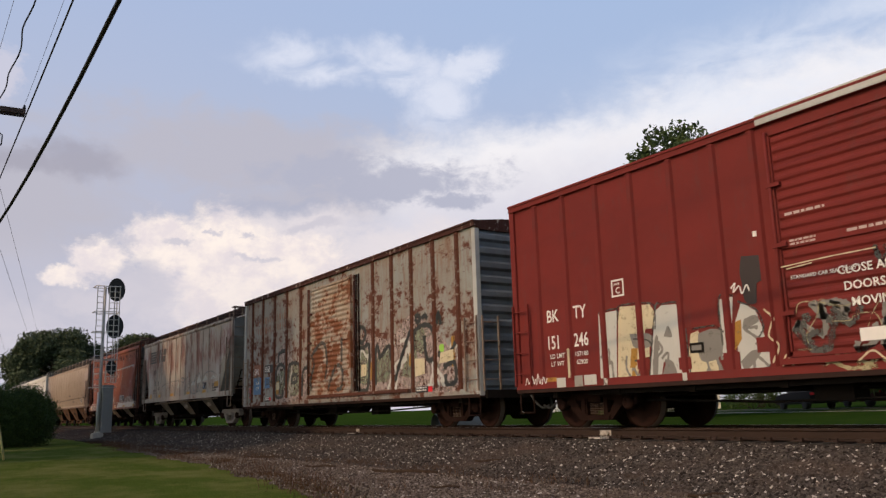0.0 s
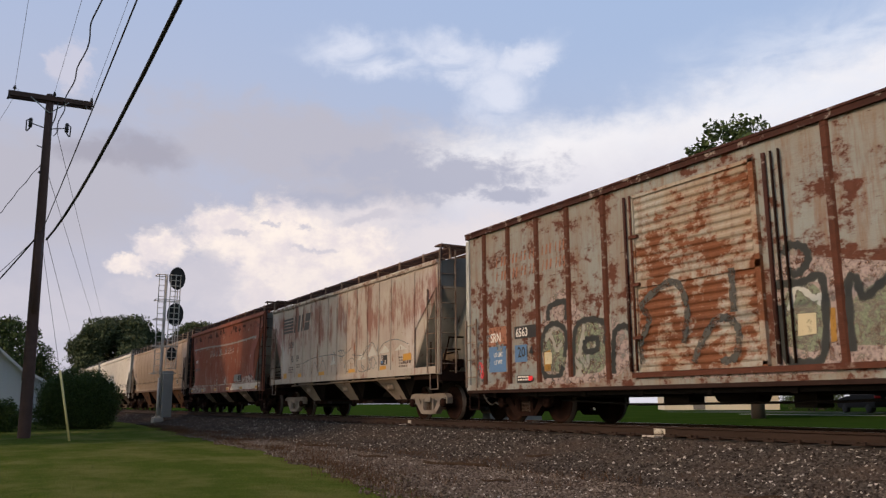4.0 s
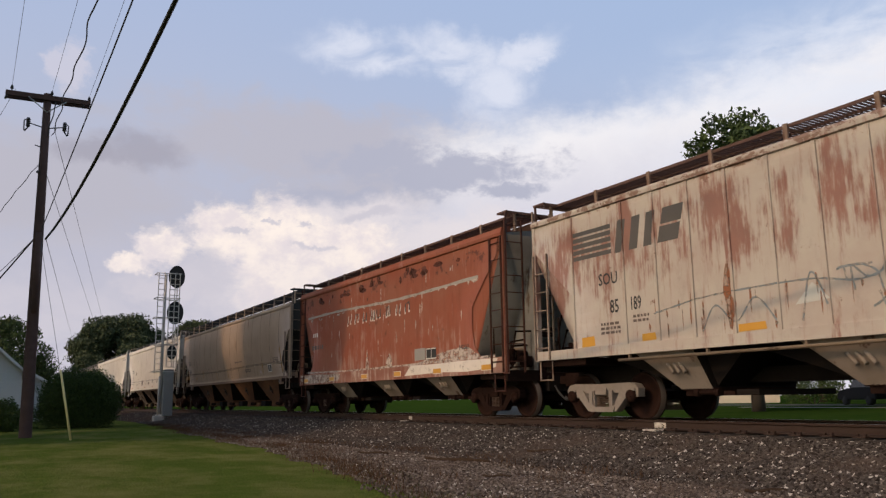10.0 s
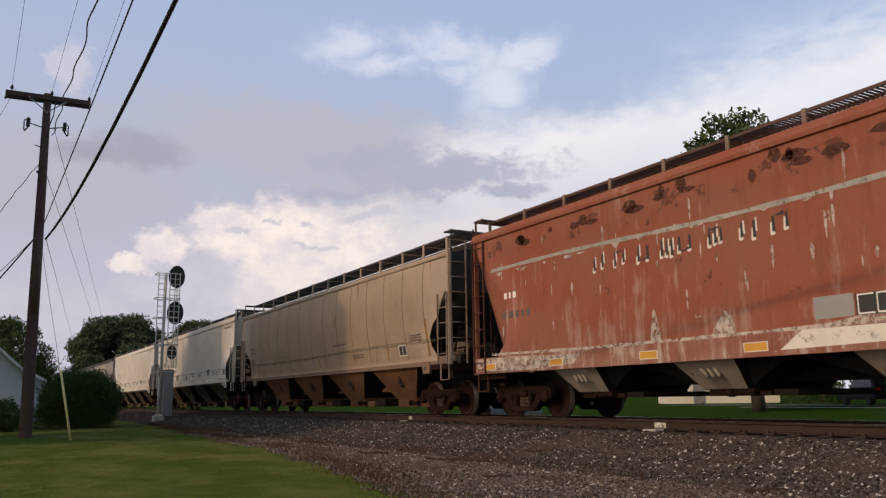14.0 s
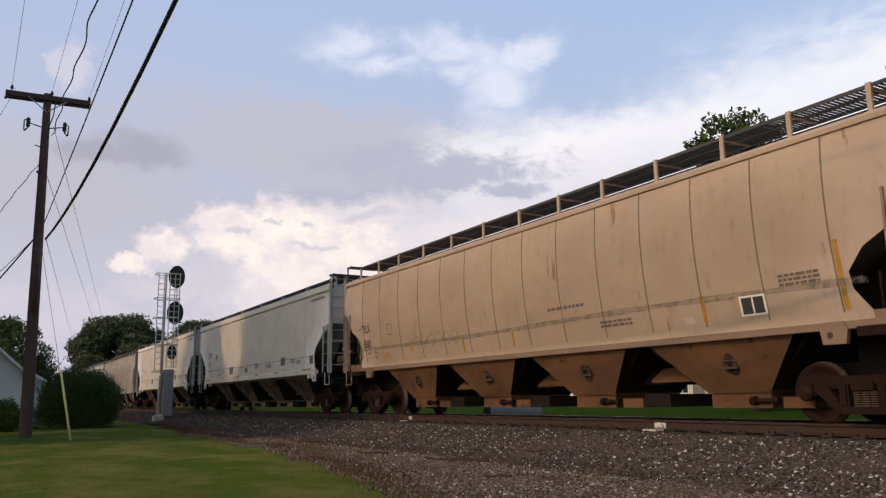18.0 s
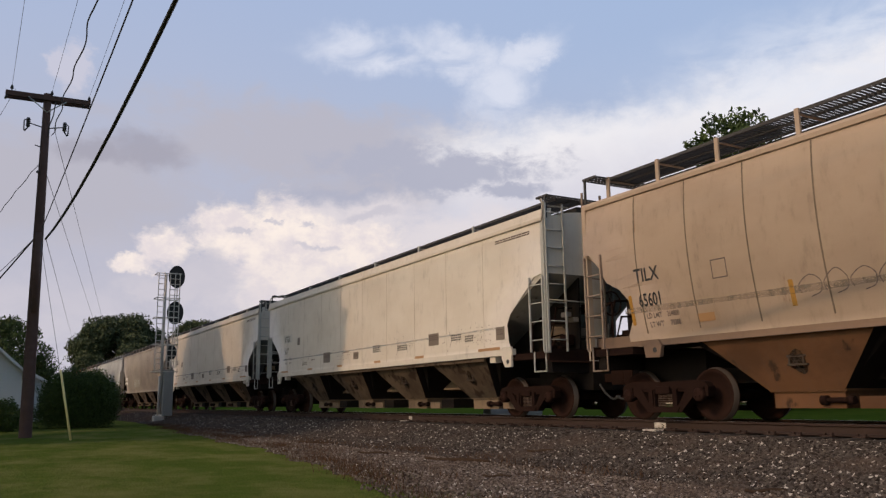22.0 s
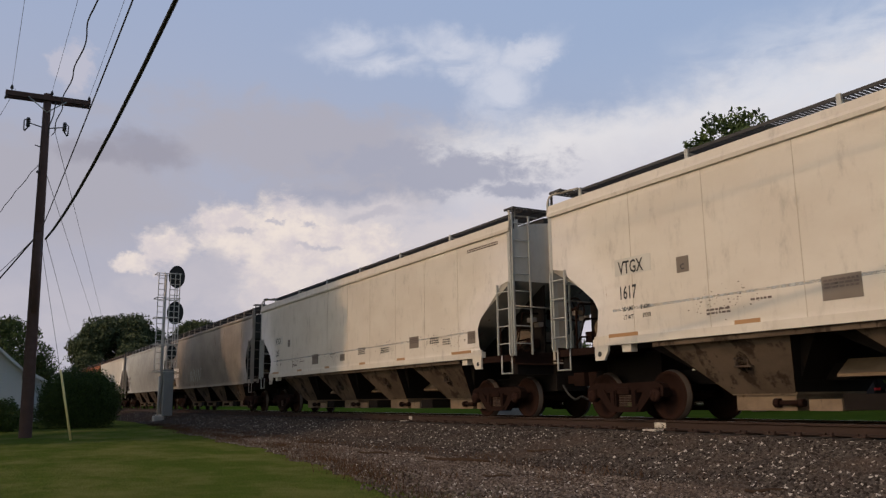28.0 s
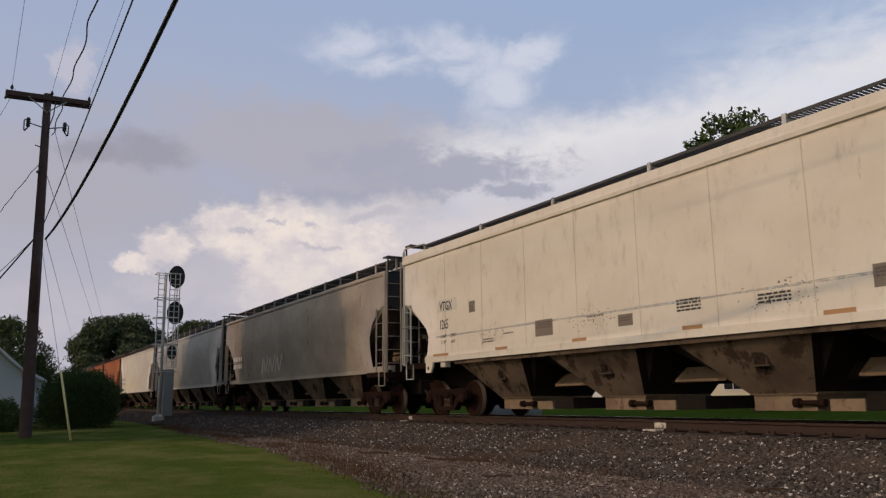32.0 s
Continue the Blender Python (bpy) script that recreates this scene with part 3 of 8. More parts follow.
def brake_gear(car, x, s, pale="galv"):
    """Brake reservoir, valve, wheel and pipes on an end platform; s: way to the end."""
    bm = fresh()
    tube(bm, (x - s * 0.55, -0.55, 1.62), (x - s * 0.55, 0.35, 1.62), 0.24, 16)
    part("air_reservoir", bm, M["bay_dirt"], car, "dusty brake air reservoir")
    bm = fresh()
    tube(bm, (x - s * 0.45, -0.9, 1.45), (x - s * 0.45, -0.6, 1.45), 0.13, 12)
    box(bm, x - s * 0.5 - 0.12, x - s * 0.5 + 0.12, -1.15, -0.95, 1.25, 1.6)
    box(bm, x - s * 0.35 - 0.1, x - s * 0.35 + 0.1, -0.5, -0.2, 1.2, 1.4)
    part("brake_valve", bm, M["frame_rust"], car)
    bm = fresh()
    line(bm, [(x - s * 0.2, -1.2, 1.2), (x - s * 0.2, -1.2, 1.75), (x - s * 0.5, -0.6, 1.85)], 0.02)
    line(bm, [(x - s * 0.1, -1.3, 1.15), (x - s * 0.4, 0.9, 1.3)], 0.02)
    line(bm, [(x - s * 0.7, -1.35, 1.2), (x - s * 0.7, -1.35, 2.1)], 0.018)
    part("brake_pipe", bm, M["frame_rust"], car)


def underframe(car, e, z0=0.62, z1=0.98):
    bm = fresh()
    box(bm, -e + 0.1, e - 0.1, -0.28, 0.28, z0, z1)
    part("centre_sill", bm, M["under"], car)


def corrugated(bm, x, s, y0, y1, z0, z1, n, depth):
    """End wall at x with n horizontal corrugations standing out to side s."""
    pts = [(x, z0)]
    h = (z1 - z0) / n
    for i in range(n):
        b = z0 + i * h
        pts += [(x, b + 0.18 * h), (x + s * depth, b + 0.36 * h), (x + s * depth, b + 0.68 * h), (x, b + 0.86 * h)]
    pts += [(x, z1), (x - s * 0.06, z1), (x - s * 0.06, z0)]
    prism(bm, pts, "y", y0, y1)


def boxcar(name, u0, u1, label, side, rib_mat, end_mat, roof_mat, ribs, door, door_mat, z0=0.80, z1=4.5, ladders="galv", inset=1.72, cap=0.12):
    """Box car; ribs: x of side posts, door: (x0, x1)."""
    car, e = start_car(name, u0, u1, label, "boxcar")
    for s, nm in ((-1, "side_wall"), (1, "side_wall")):
        bm = fresh()
        ys = sorted((s * 1.5, s * 1.555))
        box(bm, -e + 0.06, e - 0.06, *ys, z0, z1 + cap - 0.1)
        # bottom and top chords
        ys = sorted((s * 1.55, s * 1.60))
        box(bm, -e + 0.02, e - 0.02, *ys, z0, z0 + 0.16)
        part(nm, bm, M[side], car)
        # near-black strip added along the lower edge of the side wall
        bm = fresh()
        box(bm, -e + 0.02, e - 0.02, *sorted((s * 1.40, s * 1.607)), z0 - 0.035, z0 + 0.035)
        part("bottom_flange", bm, M["chord_dark"], car)
        bm = fresh()
        box(bm, -e, e, *sorted((s * 1.5, s * 1.62)), z1 + cap - 0.13, z1 + cap)
        box(bm, -e, e, *sorted((s * 1.5, s * 1.64)), z1 + cap - 0.03, z1 + cap + 0.012)
        part("top_chord", bm, M["chord_rust" if rib_mat == "rib_rust" else rib_mat], car)
    rib = fresh()
    prism(rib, [(-0.075, -1.556), (-0.045, -1.604), (0.045, -1.604), (0.075, -1.556)], "z", z0 + 0.16, z1 + cap - 0.13)
    rib_me = finish(rib, "side_post", M[rib_mat])
    for x in ribs:
        part("side_post", rib_me, None, car).location = (x, 0, 0)
        o = part("side_post", rib_me, None, car)
        o.location, o.rotation_euler = (x, 0, 0), (0, 0, math.pi)
    for s in (-1, 1):
        bm = fresh()
        corrugated(bm, s * (e - 0.06), s, -1.5, 1.5, z0 + 0.1, z1, 11, 0.06)
        part("end_wall", bm, M[end_mat], car, "corrugated steel end wall")
        for y in (-1, 1):
            bm = fresh()
            box(bm, *sorted((s * (e - 0.14), s * e)), *sorted((y * 1.48, y * 1.6)), z0, z1 + 0.02)
            part("corner_post", bm, M["pale_grey" if name == "rusty_boxcar" else side], car)
        ladder(car, ladders, (s * (e - 0.03), -1.63), (s * (e - 0.50), -1.63), z0 + 0.1, z0 + 1.75, 0.42)
        ladder(car, ladders, (s * (e + 0.03), -1.5), (s * (e + 0.03), -1.06), z0 + 0.1, z0 + 1.75, 0.42)
        stirrup(car, "frame_rust", s * (e - 0.28), z0)
        coupler(car, s * (e - 0.05), s)
        bogie(car, s * (e - inset))
        bm = fresh()
        box(bm, *sorted((s * (e - 0.3), s * (e + 0.05))), -1.45, 1.45, z0 - 0.06, z0 + 0.12)
        part("end_sill", bm, M["under"], car)
    bm = fresh()
    prism(bm, [(-1.6, z1 + cap), (-0.8, z1 + cap + 0.10), (0, z1 + cap + 0.13), (0.8, z1 + cap + 0.10), (1.6, z1 + cap), (1.5, z1), (-1.5, z1)], "x", -e, e)
    for i in range(14):
        x = -e + (i + 0.5) * 2 * e / 14
        prism(bm, [(-1.58, z1 + cap), (-0.8, z1 + cap + 0.13), (0, z1 + cap + 0.16), (0.8, z1 + cap + 0.13), (1.58, z1 + cap)], "x", x - 0.04, x + 0.04)
    part("roof", bm, M[roof_mat], car)
    # doors on the near and the far side
    for s in (-1, 1):
        x0, x1 = door
        bm = fresh()
        zt, zb = z1 - 0.16, z0 + 0.29
        zm = zb + (zt - zb) * 0.48
        box(bm, x0, x1, *sorted((s * 1.56, s * 1.60)), zb, zt)
        d = part("door", bm, M[door_mat], car, "corrugated sliding steel door, closed")
        n = 22
        h = (zt - zb) / n
        for i in range(n):
            z = zb + 0.06 + (zt - zb - 0.12) * i / n
            bm = fresh()
            prism(bm, [(s * 1.60, z), (s * 1.60, z + h * 0.75), (s * 1.628, z + h * 0.5), (s * 1.628, z + h * 0.25)], "x", x0 + 0.12, x1 - 0.12)
            part("corrugation", bm, M[door_mat], d)
        for xa, xb, za, zb2 in ((x0, x0 + 0.1, zb, zt), (x1 - 0.1, x1, zb, zt), (x0, x1, zm - 0.06, zm + 0.06), (x0, x1, zb - 0.02, zb + 0.06), (x0, x1, zt - 0.06, zt)):
            bm = fresh()
            box(bm, xa, xb, *sorted((s * 1.60, s * 1.636)), za, zb2)
            part("door_frame", bm, M[door_mat], d)
        bm = fresh()
        tube(bm, (x0 + 0.05, s * 1.66, zb), (x0 + 0.05, s * 1.66, zt), 0.022, 8)
        for z in (zb + 0.6, zm, zm + 0.9):
            box(bm, x0, x0 + 0.22, *sorted((s * 1.63, s * 1.69)), z - 0.03, z + 0.03)
        part("lock_bar", bm, M[rib_mat], d)
        bm = fresh()
        box(bm, x0 - 0.1, min(e - 0.2, x1 + (x1 - x0) + 0.3), *sorted((s * 1.56, s * 1.66)), zb - 0.12, zb - 0.03)
        part("door_track", bm, M[rib_mat], car)
    underframe(car, e, 0.55, z0)
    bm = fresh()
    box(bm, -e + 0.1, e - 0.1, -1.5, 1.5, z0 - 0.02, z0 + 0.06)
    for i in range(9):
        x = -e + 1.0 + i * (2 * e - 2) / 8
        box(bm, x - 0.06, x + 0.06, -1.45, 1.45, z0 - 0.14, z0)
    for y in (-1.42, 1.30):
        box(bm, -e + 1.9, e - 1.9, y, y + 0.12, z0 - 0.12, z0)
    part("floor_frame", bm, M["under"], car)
    bm = fresh()
    line(bm, [(-e + 2.9, -0.95, 0.50), (-2.2, -0.95, 0.40), (2.0, -0.95, 0.44), (e - 2.9, -0.95, 0.52)], 0.022, 6)
    line(bm, [(-e + 2.9, -0.8, 0.58), (e - 2.9, -0.8, 0.56)], 0.025, 6)
    part("brake_rod", bm, M["under"], car)
    bm = fresh()
    tube(bm, (-0.4, -0.7, 0.62), (0.5, -0.7, 0.62), 0.2, 14)
    part("brake_cylinder", bm, M["under"], car)
    bm = fresh()
    box(bm, -1.5, -0.9, -1.0, -0.6, 0.4, 0.75)
    part("brake_valve", bm, M["under"], car)
    bm = fresh()
    box(bm, 1.2, 1.6, -0.9, -0.5, 0.35, 0.75)
    part("air_tank", bm, M["under"], car)
    return car, e


def profile_flat(z0, z1):
    return lambda z: 1.6


def profile_bulge(z0, z1):
    def hw(z):
        k = (z - z0) / (z1 - z0)
        return 1.24 + 0.38 * math.sin(math.pi * min(1.0, max(0.0, 0.10 + 0.58 * k)))
    return hw


def hopper(name, u0, u1, label, side, end_mat, bay_mat, cut, hw_kind="flat", z0=1.15, z1=4.32, zr=4.58, n_bays=4, pitch=3.65, inset=1.8,
           ribs=(), rib_w=0.02, rib_d=0.012, walk_mat="grate", rail="galv", truck="frame_rust", seam=None, zw=4.84, bay_z=0.48, sill=0.16, tall_end=True, stop=0.0, bay_top=None, sill_mat=None, strip=0.0,
           bay=None, brackets=None, fascia=0.0, steep=1.9):
    """Covered hopper. bay: (offset, half width above, half width below, lean) of a discharge bay; fascia: height of the roof edge above the chord; cut: points (inset from the end, z) of the side sheet's cut-away, from the sill up."""
    car, e = start_car(name, u0, u1, label, "hopper car")
    hw = profile_bulge(z0, z1) if hw_kind == "bulge" else profile_flat(z0, z1)
    slope_in, slope_top = cut[0][0] + steep, cut[-1][1]

    def zbot(x):
        k = abs(x) - (e - slope_in)
        return z0 if k <= 0 else z0 + k / slope_in * (slope_top - z0)

    # inner body with its slope sheets
    xs = [-e, -e + slope_in, *[-e + slope_in + (2 * e - 2 * slope_in) * i / 6 for i in range(1, 6)], e - slope_in, e]
    nz = 8
    bm = fresh()
    rows = []
    for x in xs:
        zb = zbot(x)
        near = [(-(hw(zb + (z1 - zb) * j / nz) - 0.03), zb + (z1 - zb) * j / nz) for j in range(nz + 1)]
        top = [(-0.9, z1 + 0.62 * (zr - z1)), (0.0, zr), (0.9, z1 + 0.62 * (zr - z1))]
        far = [(-y, z) for y, z in near[::-1]]
        rows.append([bm.verts.new((x, y, z)) for y, z in near + top + far])
    m = len(rows[0])
    for a, b in zip(rows, rows[1:]):
        for j in range(m):
            f = bm.faces.new((a[j], a[(j + 1) % m], b[(j + 1) % m], b[j]))
            f.smooth = True
            if j == m - 1:
                f.material_index = 1
    for r in (rows[0][::-1], rows[-1]):
        bm.faces.new(r).material_index = 0 if rail == "galv" else 1
    body = finish(bm, "body", (M[side], M[end_mat]))
    part("body", body, None, car)

    # side sheets with the cut-away ends, row by row
    def inset_at(z):
        if z <= cut[0][1]:
            return cut[0][0]
        for (a, za), (b, zb) in zip(cut, cut[1:]):
            if z <= zb:
                return a + (b - a) * (z - za) / max(zb - za, 1e-6)
        return 0.02

    def zlow(x):
        k = e - abs(x)
        return max([z0] + [p[1] for p in cut if p[0] > k])
    levels = sorted({z0, z1, *[p[1] for p in cut if z0 < p[1] < z1], cut[-1][1] + 0.004,
                     *[z0 + (z1 - z0) * j / 14 for j in range(15)]})
    for s in (-1, 1):
        bm = fresh()
        grid = []
        for z in levels:
            w = e - inset_at(z)
            grid.append([bm.verts.new((-w + 2 * w * i / 12, s * hw(z), z)) for i in range(13)])
        for a, b in zip(grid, grid[1:]):
            for j in range(12):
                bm.faces.new((a[j], a[j + 1], b[j + 1], b[j])).smooth = True
        bmesh.ops.solidify(bm, geom=bm.faces[:], thickness=0.015)
        part("side_sheet", bm, M[side], car)
        # top chord and side sill
        bm = fresh()
        y = hw(z1)
        prism(bm, [(s * (y - 0.06), z1 - 0.10), (s * (y + 0.045), z1 - 0.07), (s * (y + 0.055), z1), (s * (y + 0.03), z1 + 0.05), (s * (y - 0.10), z1 + 0.06)], "x", -e, e)
        part("top_chord", bm, M[side], car)
        if fascia:
            bm = fresh()
            prism(bm, [(s * (y + 0.03), z1 + 0.045), (s * (y + 0.005), z1 + fascia), (s * (y - 0.25), z1 + fascia + 0.05), (s * (y - 0.25), z1 + 0.045)], "x", -e + 0.01, e - 0.01)
            part("roof_edge", bm, M[side], car)
        bm = fresh()
        y = hw(z0)
        box(bm, -e + stop, e - stop, *sorted((s * (y - 0.10), s * (y + 0.018))), z0 - 0.03, z0 + sill)
        part("side_sill", bm, M[sill_mat or side], car)
    # side ribs or seams
    for x in ribs:
        for s in (-1,):
            bm = fresh()
            zb = max(zlow(x), z0 + sill)
            seg = [(s * (hw(zb + (z1 - 0.09 - zb) * j / 8) + rib_d), zb + (z1 - 0.09 - zb) * j / 8) for j in range(9)]
            back = [(p[0] - s * (rib_d + 0.008), p[1]) for p in seg[::-1]]
            prism(bm, seg + back, "x", x - rib_w, x + rib_w)
            part("side_post", bm, M[seam or side], car)
    if strip:
        bm = fresh()
        k = (n_bays - 1) / 2 * pitch + bay[1]
        box(bm, -k + bay[0], k + bay[0], -hw(z0) + 0.04, -hw(z0) + 0.09, z0 - strip, z0 - 0.02)
        part("bay_strip", bm, M[bay_mat], car, "dusty plate below the sill")
    # hopper bays and outlet gates
    for i in range(n_bays):
        c = (i - (n_bays - 1) / 2) * pitch
        off, w1, w0, lean = bay
        c += off
        y1, y0 = hw(z0) - 0.06, 0.90 if bay_top is None else 1.08
        bm = fresh()
        lo = [bm.verts.new((c + a * w0 + lean, b * y0, bay_z)) for a, b in ((-1, -1), (1, -1), (1, 1), (-1, 1))]
        hi = [bm.verts.new((c + a * w1, b * y1, z0 + 0.01)) for a, b in ((-1, -1), (1, -1), (1, 1), (-1, 1))]
        bm.faces.new(lo[::-1])
        bm.faces.new(hi)
        # side faces near-black, shade between the bays painted in; outer faces keep bay_mat
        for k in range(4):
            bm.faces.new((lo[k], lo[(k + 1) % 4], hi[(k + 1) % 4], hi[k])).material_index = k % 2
        hop = part("hopper_bay", bm, (M[bay_mat], M["under"]), car, "dusty sloped steel discharge bay with sides coloured as shade")
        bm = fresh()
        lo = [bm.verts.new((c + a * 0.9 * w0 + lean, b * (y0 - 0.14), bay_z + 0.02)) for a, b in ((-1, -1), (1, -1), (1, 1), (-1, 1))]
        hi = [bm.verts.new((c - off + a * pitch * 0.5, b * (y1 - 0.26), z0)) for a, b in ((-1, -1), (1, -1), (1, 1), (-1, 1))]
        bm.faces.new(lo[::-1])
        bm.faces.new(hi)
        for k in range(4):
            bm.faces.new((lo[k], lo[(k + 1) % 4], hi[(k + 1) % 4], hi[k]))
        # inner sheet coloured near-black as the shade behind the bays
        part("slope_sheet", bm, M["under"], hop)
        # outlet gate with its rack shaft, and the frame that the gate slides out on
        gate = "frame_rust" if bay_top is not None else "gate_dust" if bay_mat == "bay_dirt" else bay_mat
        g0, g1, deep = c + lean - w0 + 0.05, c + lean + w0 - 0.03, 0.27 if bay_top is None else 0.12
        bm = fresh()
        box(bm, g0, g1, -y0 + 0.05, y0 - 0.05, bay_z - deep, bay_z - 0.015)
        box(bm, g0 - 0.05, g1 + 0.05, -y0 + 0.01, y0 - 0.01, bay_z - 0.02, bay_z + 0.02)
        for k in range(7):
            tube(bm, (g0 + 0.08 + (g1 - g0 - 0.16) * k / 6, -y0 - 0.005, bay_z), (g0 + 0.08 + (g1 - g0 - 0.16) * k / 6, -y0 + 0.02, bay_z), 0.018, 6)
        part("outlet_gate", bm, M[gate], hop)
        bm = fresh()
        zs, ys = bay_z - deep * 0.55, -y0 + 0.04
        tube(bm, (g1 - 0.30, ys - 0.04, zs), (g1 + 0.16, ys - 0.04, zs), 0.04, 8)
        tube(bm, (g1 - 0.36, ys - 0.04, zs), (g1 - 0.26, ys - 0.04, zs), 0.075, 10)
        tube(bm, (g1 + 0.08, ys - 0.04, zs), (g1 + 0.18, ys - 0.04, zs), 0.065, 10)
        part("gate_shaft", bm, M["frame_rust"], hop)
        bm = fresh()
        box(bm, g1 + 0.22, g1 + (0.78 if bay_top is None else 0.45), ys, -ys, bay_z - deep, bay_z - deep * 0.35)
        part("gate_frame", bm, M[gate], hop)
        bm = fresh()
        box(bm, g1 + (0.78 if bay_top is None else 0.45), g1 + (1.45 if bay_top is None else 0.9), ys + 0.05, -ys - 0.05, bay_z - deep * 0.95, bay_z - 0.02)
        part("gate_pan", bm, M["under"], hop)
        # vibrator bracket on the bay's face, with its oily stain round it
        zc = 0.5 * (z0 + bay_z) + 0.03
        k = (zc - bay_z) / (z0 - bay_z)
        xc, yc = c + lean * (1 - k) + (0.12 if bay_top is None else 0.0), -(y0 + (y1 - y0) * k)
        bm = fresh()
        if bay_top is None:
            box(bm, xc - 0.17, xc + 0.17, yc - 0.035, yc + 0.05, zc + 0.04, zc + 0.075)
            box(bm, xc - 0.17, xc + 0.17, yc - 0.03, yc + 0.06, zc - 0.09, zc - 0.06)
            box(bm, xc - 0.15, xc - 0.12, yc - 0.03, yc + 0.05, zc - 0.06, zc + 0.04)
            box(bm, xc + 0.10, xc + 0.13, yc - 0.03, yc + 0.05, zc - 0.06, zc + 0.04)
        else:
            for kx in (-0.14, 0.0, 0.14):
                tube(bm, (xc + kx + 0.09, yc - 0.05, zc - 0.09), (xc + kx - 0.06, yc - 0.03, zc + 0.08), 0.032, 8)
        part("vibrator_bracket", bm, M["bay_stain" if bay_top is None else bay_mat], hop)
        if bay_top is None:
            bm = fresh()
            slope = (y1 - y0) / (z0 - bay_z)
            for ring in range(2):
                r = (0.19, 0.12)[ring]
                pts = []
                for q in range(14):
                    a = q * math.pi / 7
                    rr = r * (0.78 + 0.3 * abs(math.sin(a * 1.5 + i * 2 + ring)))
                    dz = rr * math.sin(a) - 0.03
                    pts.append(bm.verts.new((xc + rr * 0.85 * math.cos(a), yc - dz * slope - 0.007 - 0.003 * ring, zc + dz)))
                bm.faces.new(pts)
            part("oil_stain", bm, M["oil_stain"], hop, "dark oily stain round the vibrator bracket")
        if i > 0 and bay_top is None:
            bm = fresh()
            prism(bm, [(-0.62, 0.74), (-0.30, 0.98), (0.30, 0.98), (0.62, 0.74), (0.62, 0.70), (-0.62, 0.70)], "x", c - 2.2, c - 1.0)
            part("sill_hood", bm, M[gate], car)
    if truck == "frame_pale":
        bm = fresh()
        tube(bm, (-e + 2.6, -1.60, z0 - 0.13), (e - 1.6, -1.60, z0 - 0.10), 0.028, 8)
        for i in range(6):
            x = -e + 2.9 + i * (2 * e - 4.8) / 5
            box(bm, x - 0.02, x + 0.02, -1.62, -1.56, z0 - 0.14, z0 - 0.03)
        part("train_line_pipe", bm, M["gate_dust"], car, "pale pipe along the side sill")
    underframe(car, e, 0.66, 0.92)
    # roof walkway on brackets
    wk = fresh()
    for y in (-1.12, -0.73, -0.34):
        box(wk, -e + 0.1, e - 0.1, y - 0.012, y + 0.012, zw - 0.02, zw + 0.035)
    x = -e + 0.12
    while x < e - 0.1:
        box(wk, x, x + 0.030, -1.12, -0.34, zw, zw + 0.022)
        x += 0.078
    way = part("roof_walkway", wk, M[walk_mat], car, "steel grating roof walkway")
    bk = fresh()
    box(bk, -0.04, 0.04, -1.17, -1.13, z1 + 0.1, zw + 0.045)
    box(bk, -0.02, 0.02, -1.13, -0.45, zw - 0.05, zw - 0.024)
    bk_me = finish(bk, "walkway_bracket", M[side if hw_kind == "bulge" else rail if rail == "galv" else "rail_worn"])
    n = int(2 * e / 1.45)
    for x in brackets or [-e + 0.12 + i * (2 * e - 0.24) / n for i in range(n + 1)]:
        part("walkway_bracket", bk_me, None, way).location = (x, 0, 0)
    for y in (0.48, 1.05):
        bm = fresh()
        box(bm, -e + 0.1, e - 0.1, y - 0.03, y + 0.03, zw, zw + 0.035)
        part("roof_walkway", bm, M[walk_mat], car)
    # hatch covers along the roof
    bm = fresh()
    box(bm, -e + 0.4, e - 0.4, -0.30, 0.30, zr - 0.02, zw - 0.03)
    part("roof_hatch", bm, M[walk_mat], car, "dark trough hatch along the roof")
    # ends
    for s in (-1, 1):
        bm = fresh()
        box(bm, *sorted((s * (e - cut[0][0] - 0.2), s * e)), -1.52, 1.52, z0 - 0.16, z0 - 0.02)
        box(bm, *sorted((s * (e - 0.12), s * e)), -1.55, 1.55, z0 - 0.22, z0 + 0.03)
        part("end_platform", bm, M["frame_rust"], car)
        for y in (-1, 1):
            bm = fresh()
            top = z1 if tall_end else slope_top
            box(bm, *sorted((s * (e - 0.09), s * (e + 0.012))), *sorted((y * 1.50, y * 1.612)), z0 - 0.05, top)
            part("corner_post", bm, M[side if rail != "galv" else rail], car)
        ladder(car, rail, (s * (e - 0.04), -1.64), (s * (e - 0.52), -1.64), z0 - 0.02, slope_top - 0.05, 0.40)
        ladder(car, rail, (s * (e + 0.04), -1.56), (s * (e + 0.04), -1.08), z0 - 0.02, z1 + (0.33 if tall_end else -0.1), 0.40)
        stirrup(car, rail, s * (e - 0.30), z0 - 0.02)
        coupler(car, s * (e - 0.05), s)
        bogie(car, s * (e - inset), truck)
        bm = fresh()
        box(bm, *sorted((s * (e - 0.30), s * (e - 0.08))), -1.42, 1.42, 0.98, z0 - 0.10)
        box(bm, *sorted((s * (e - 1.9), s * (e + 0.05))), -0.42, 0.42, 0.60, z0 - 0.10)
        part("draft_sill", bm, M["under"], car)
        # crossover walkway over the end
        bm = fresh()
        for k in range(4):
            xx = s * (e + 0.06 - 0.13 * k)
            box(bm, xx - 0.01, xx + 0.01, -1.5, 1.5, zw, zw + 0.03)
        k = -1.5
        while k < 1.5:
            box(bm, *sorted((s * (e + 0.06), s * (e - 0.34))), k, k + 0.012, zw + 0.002, zw + 0.028)
            k += 0.09
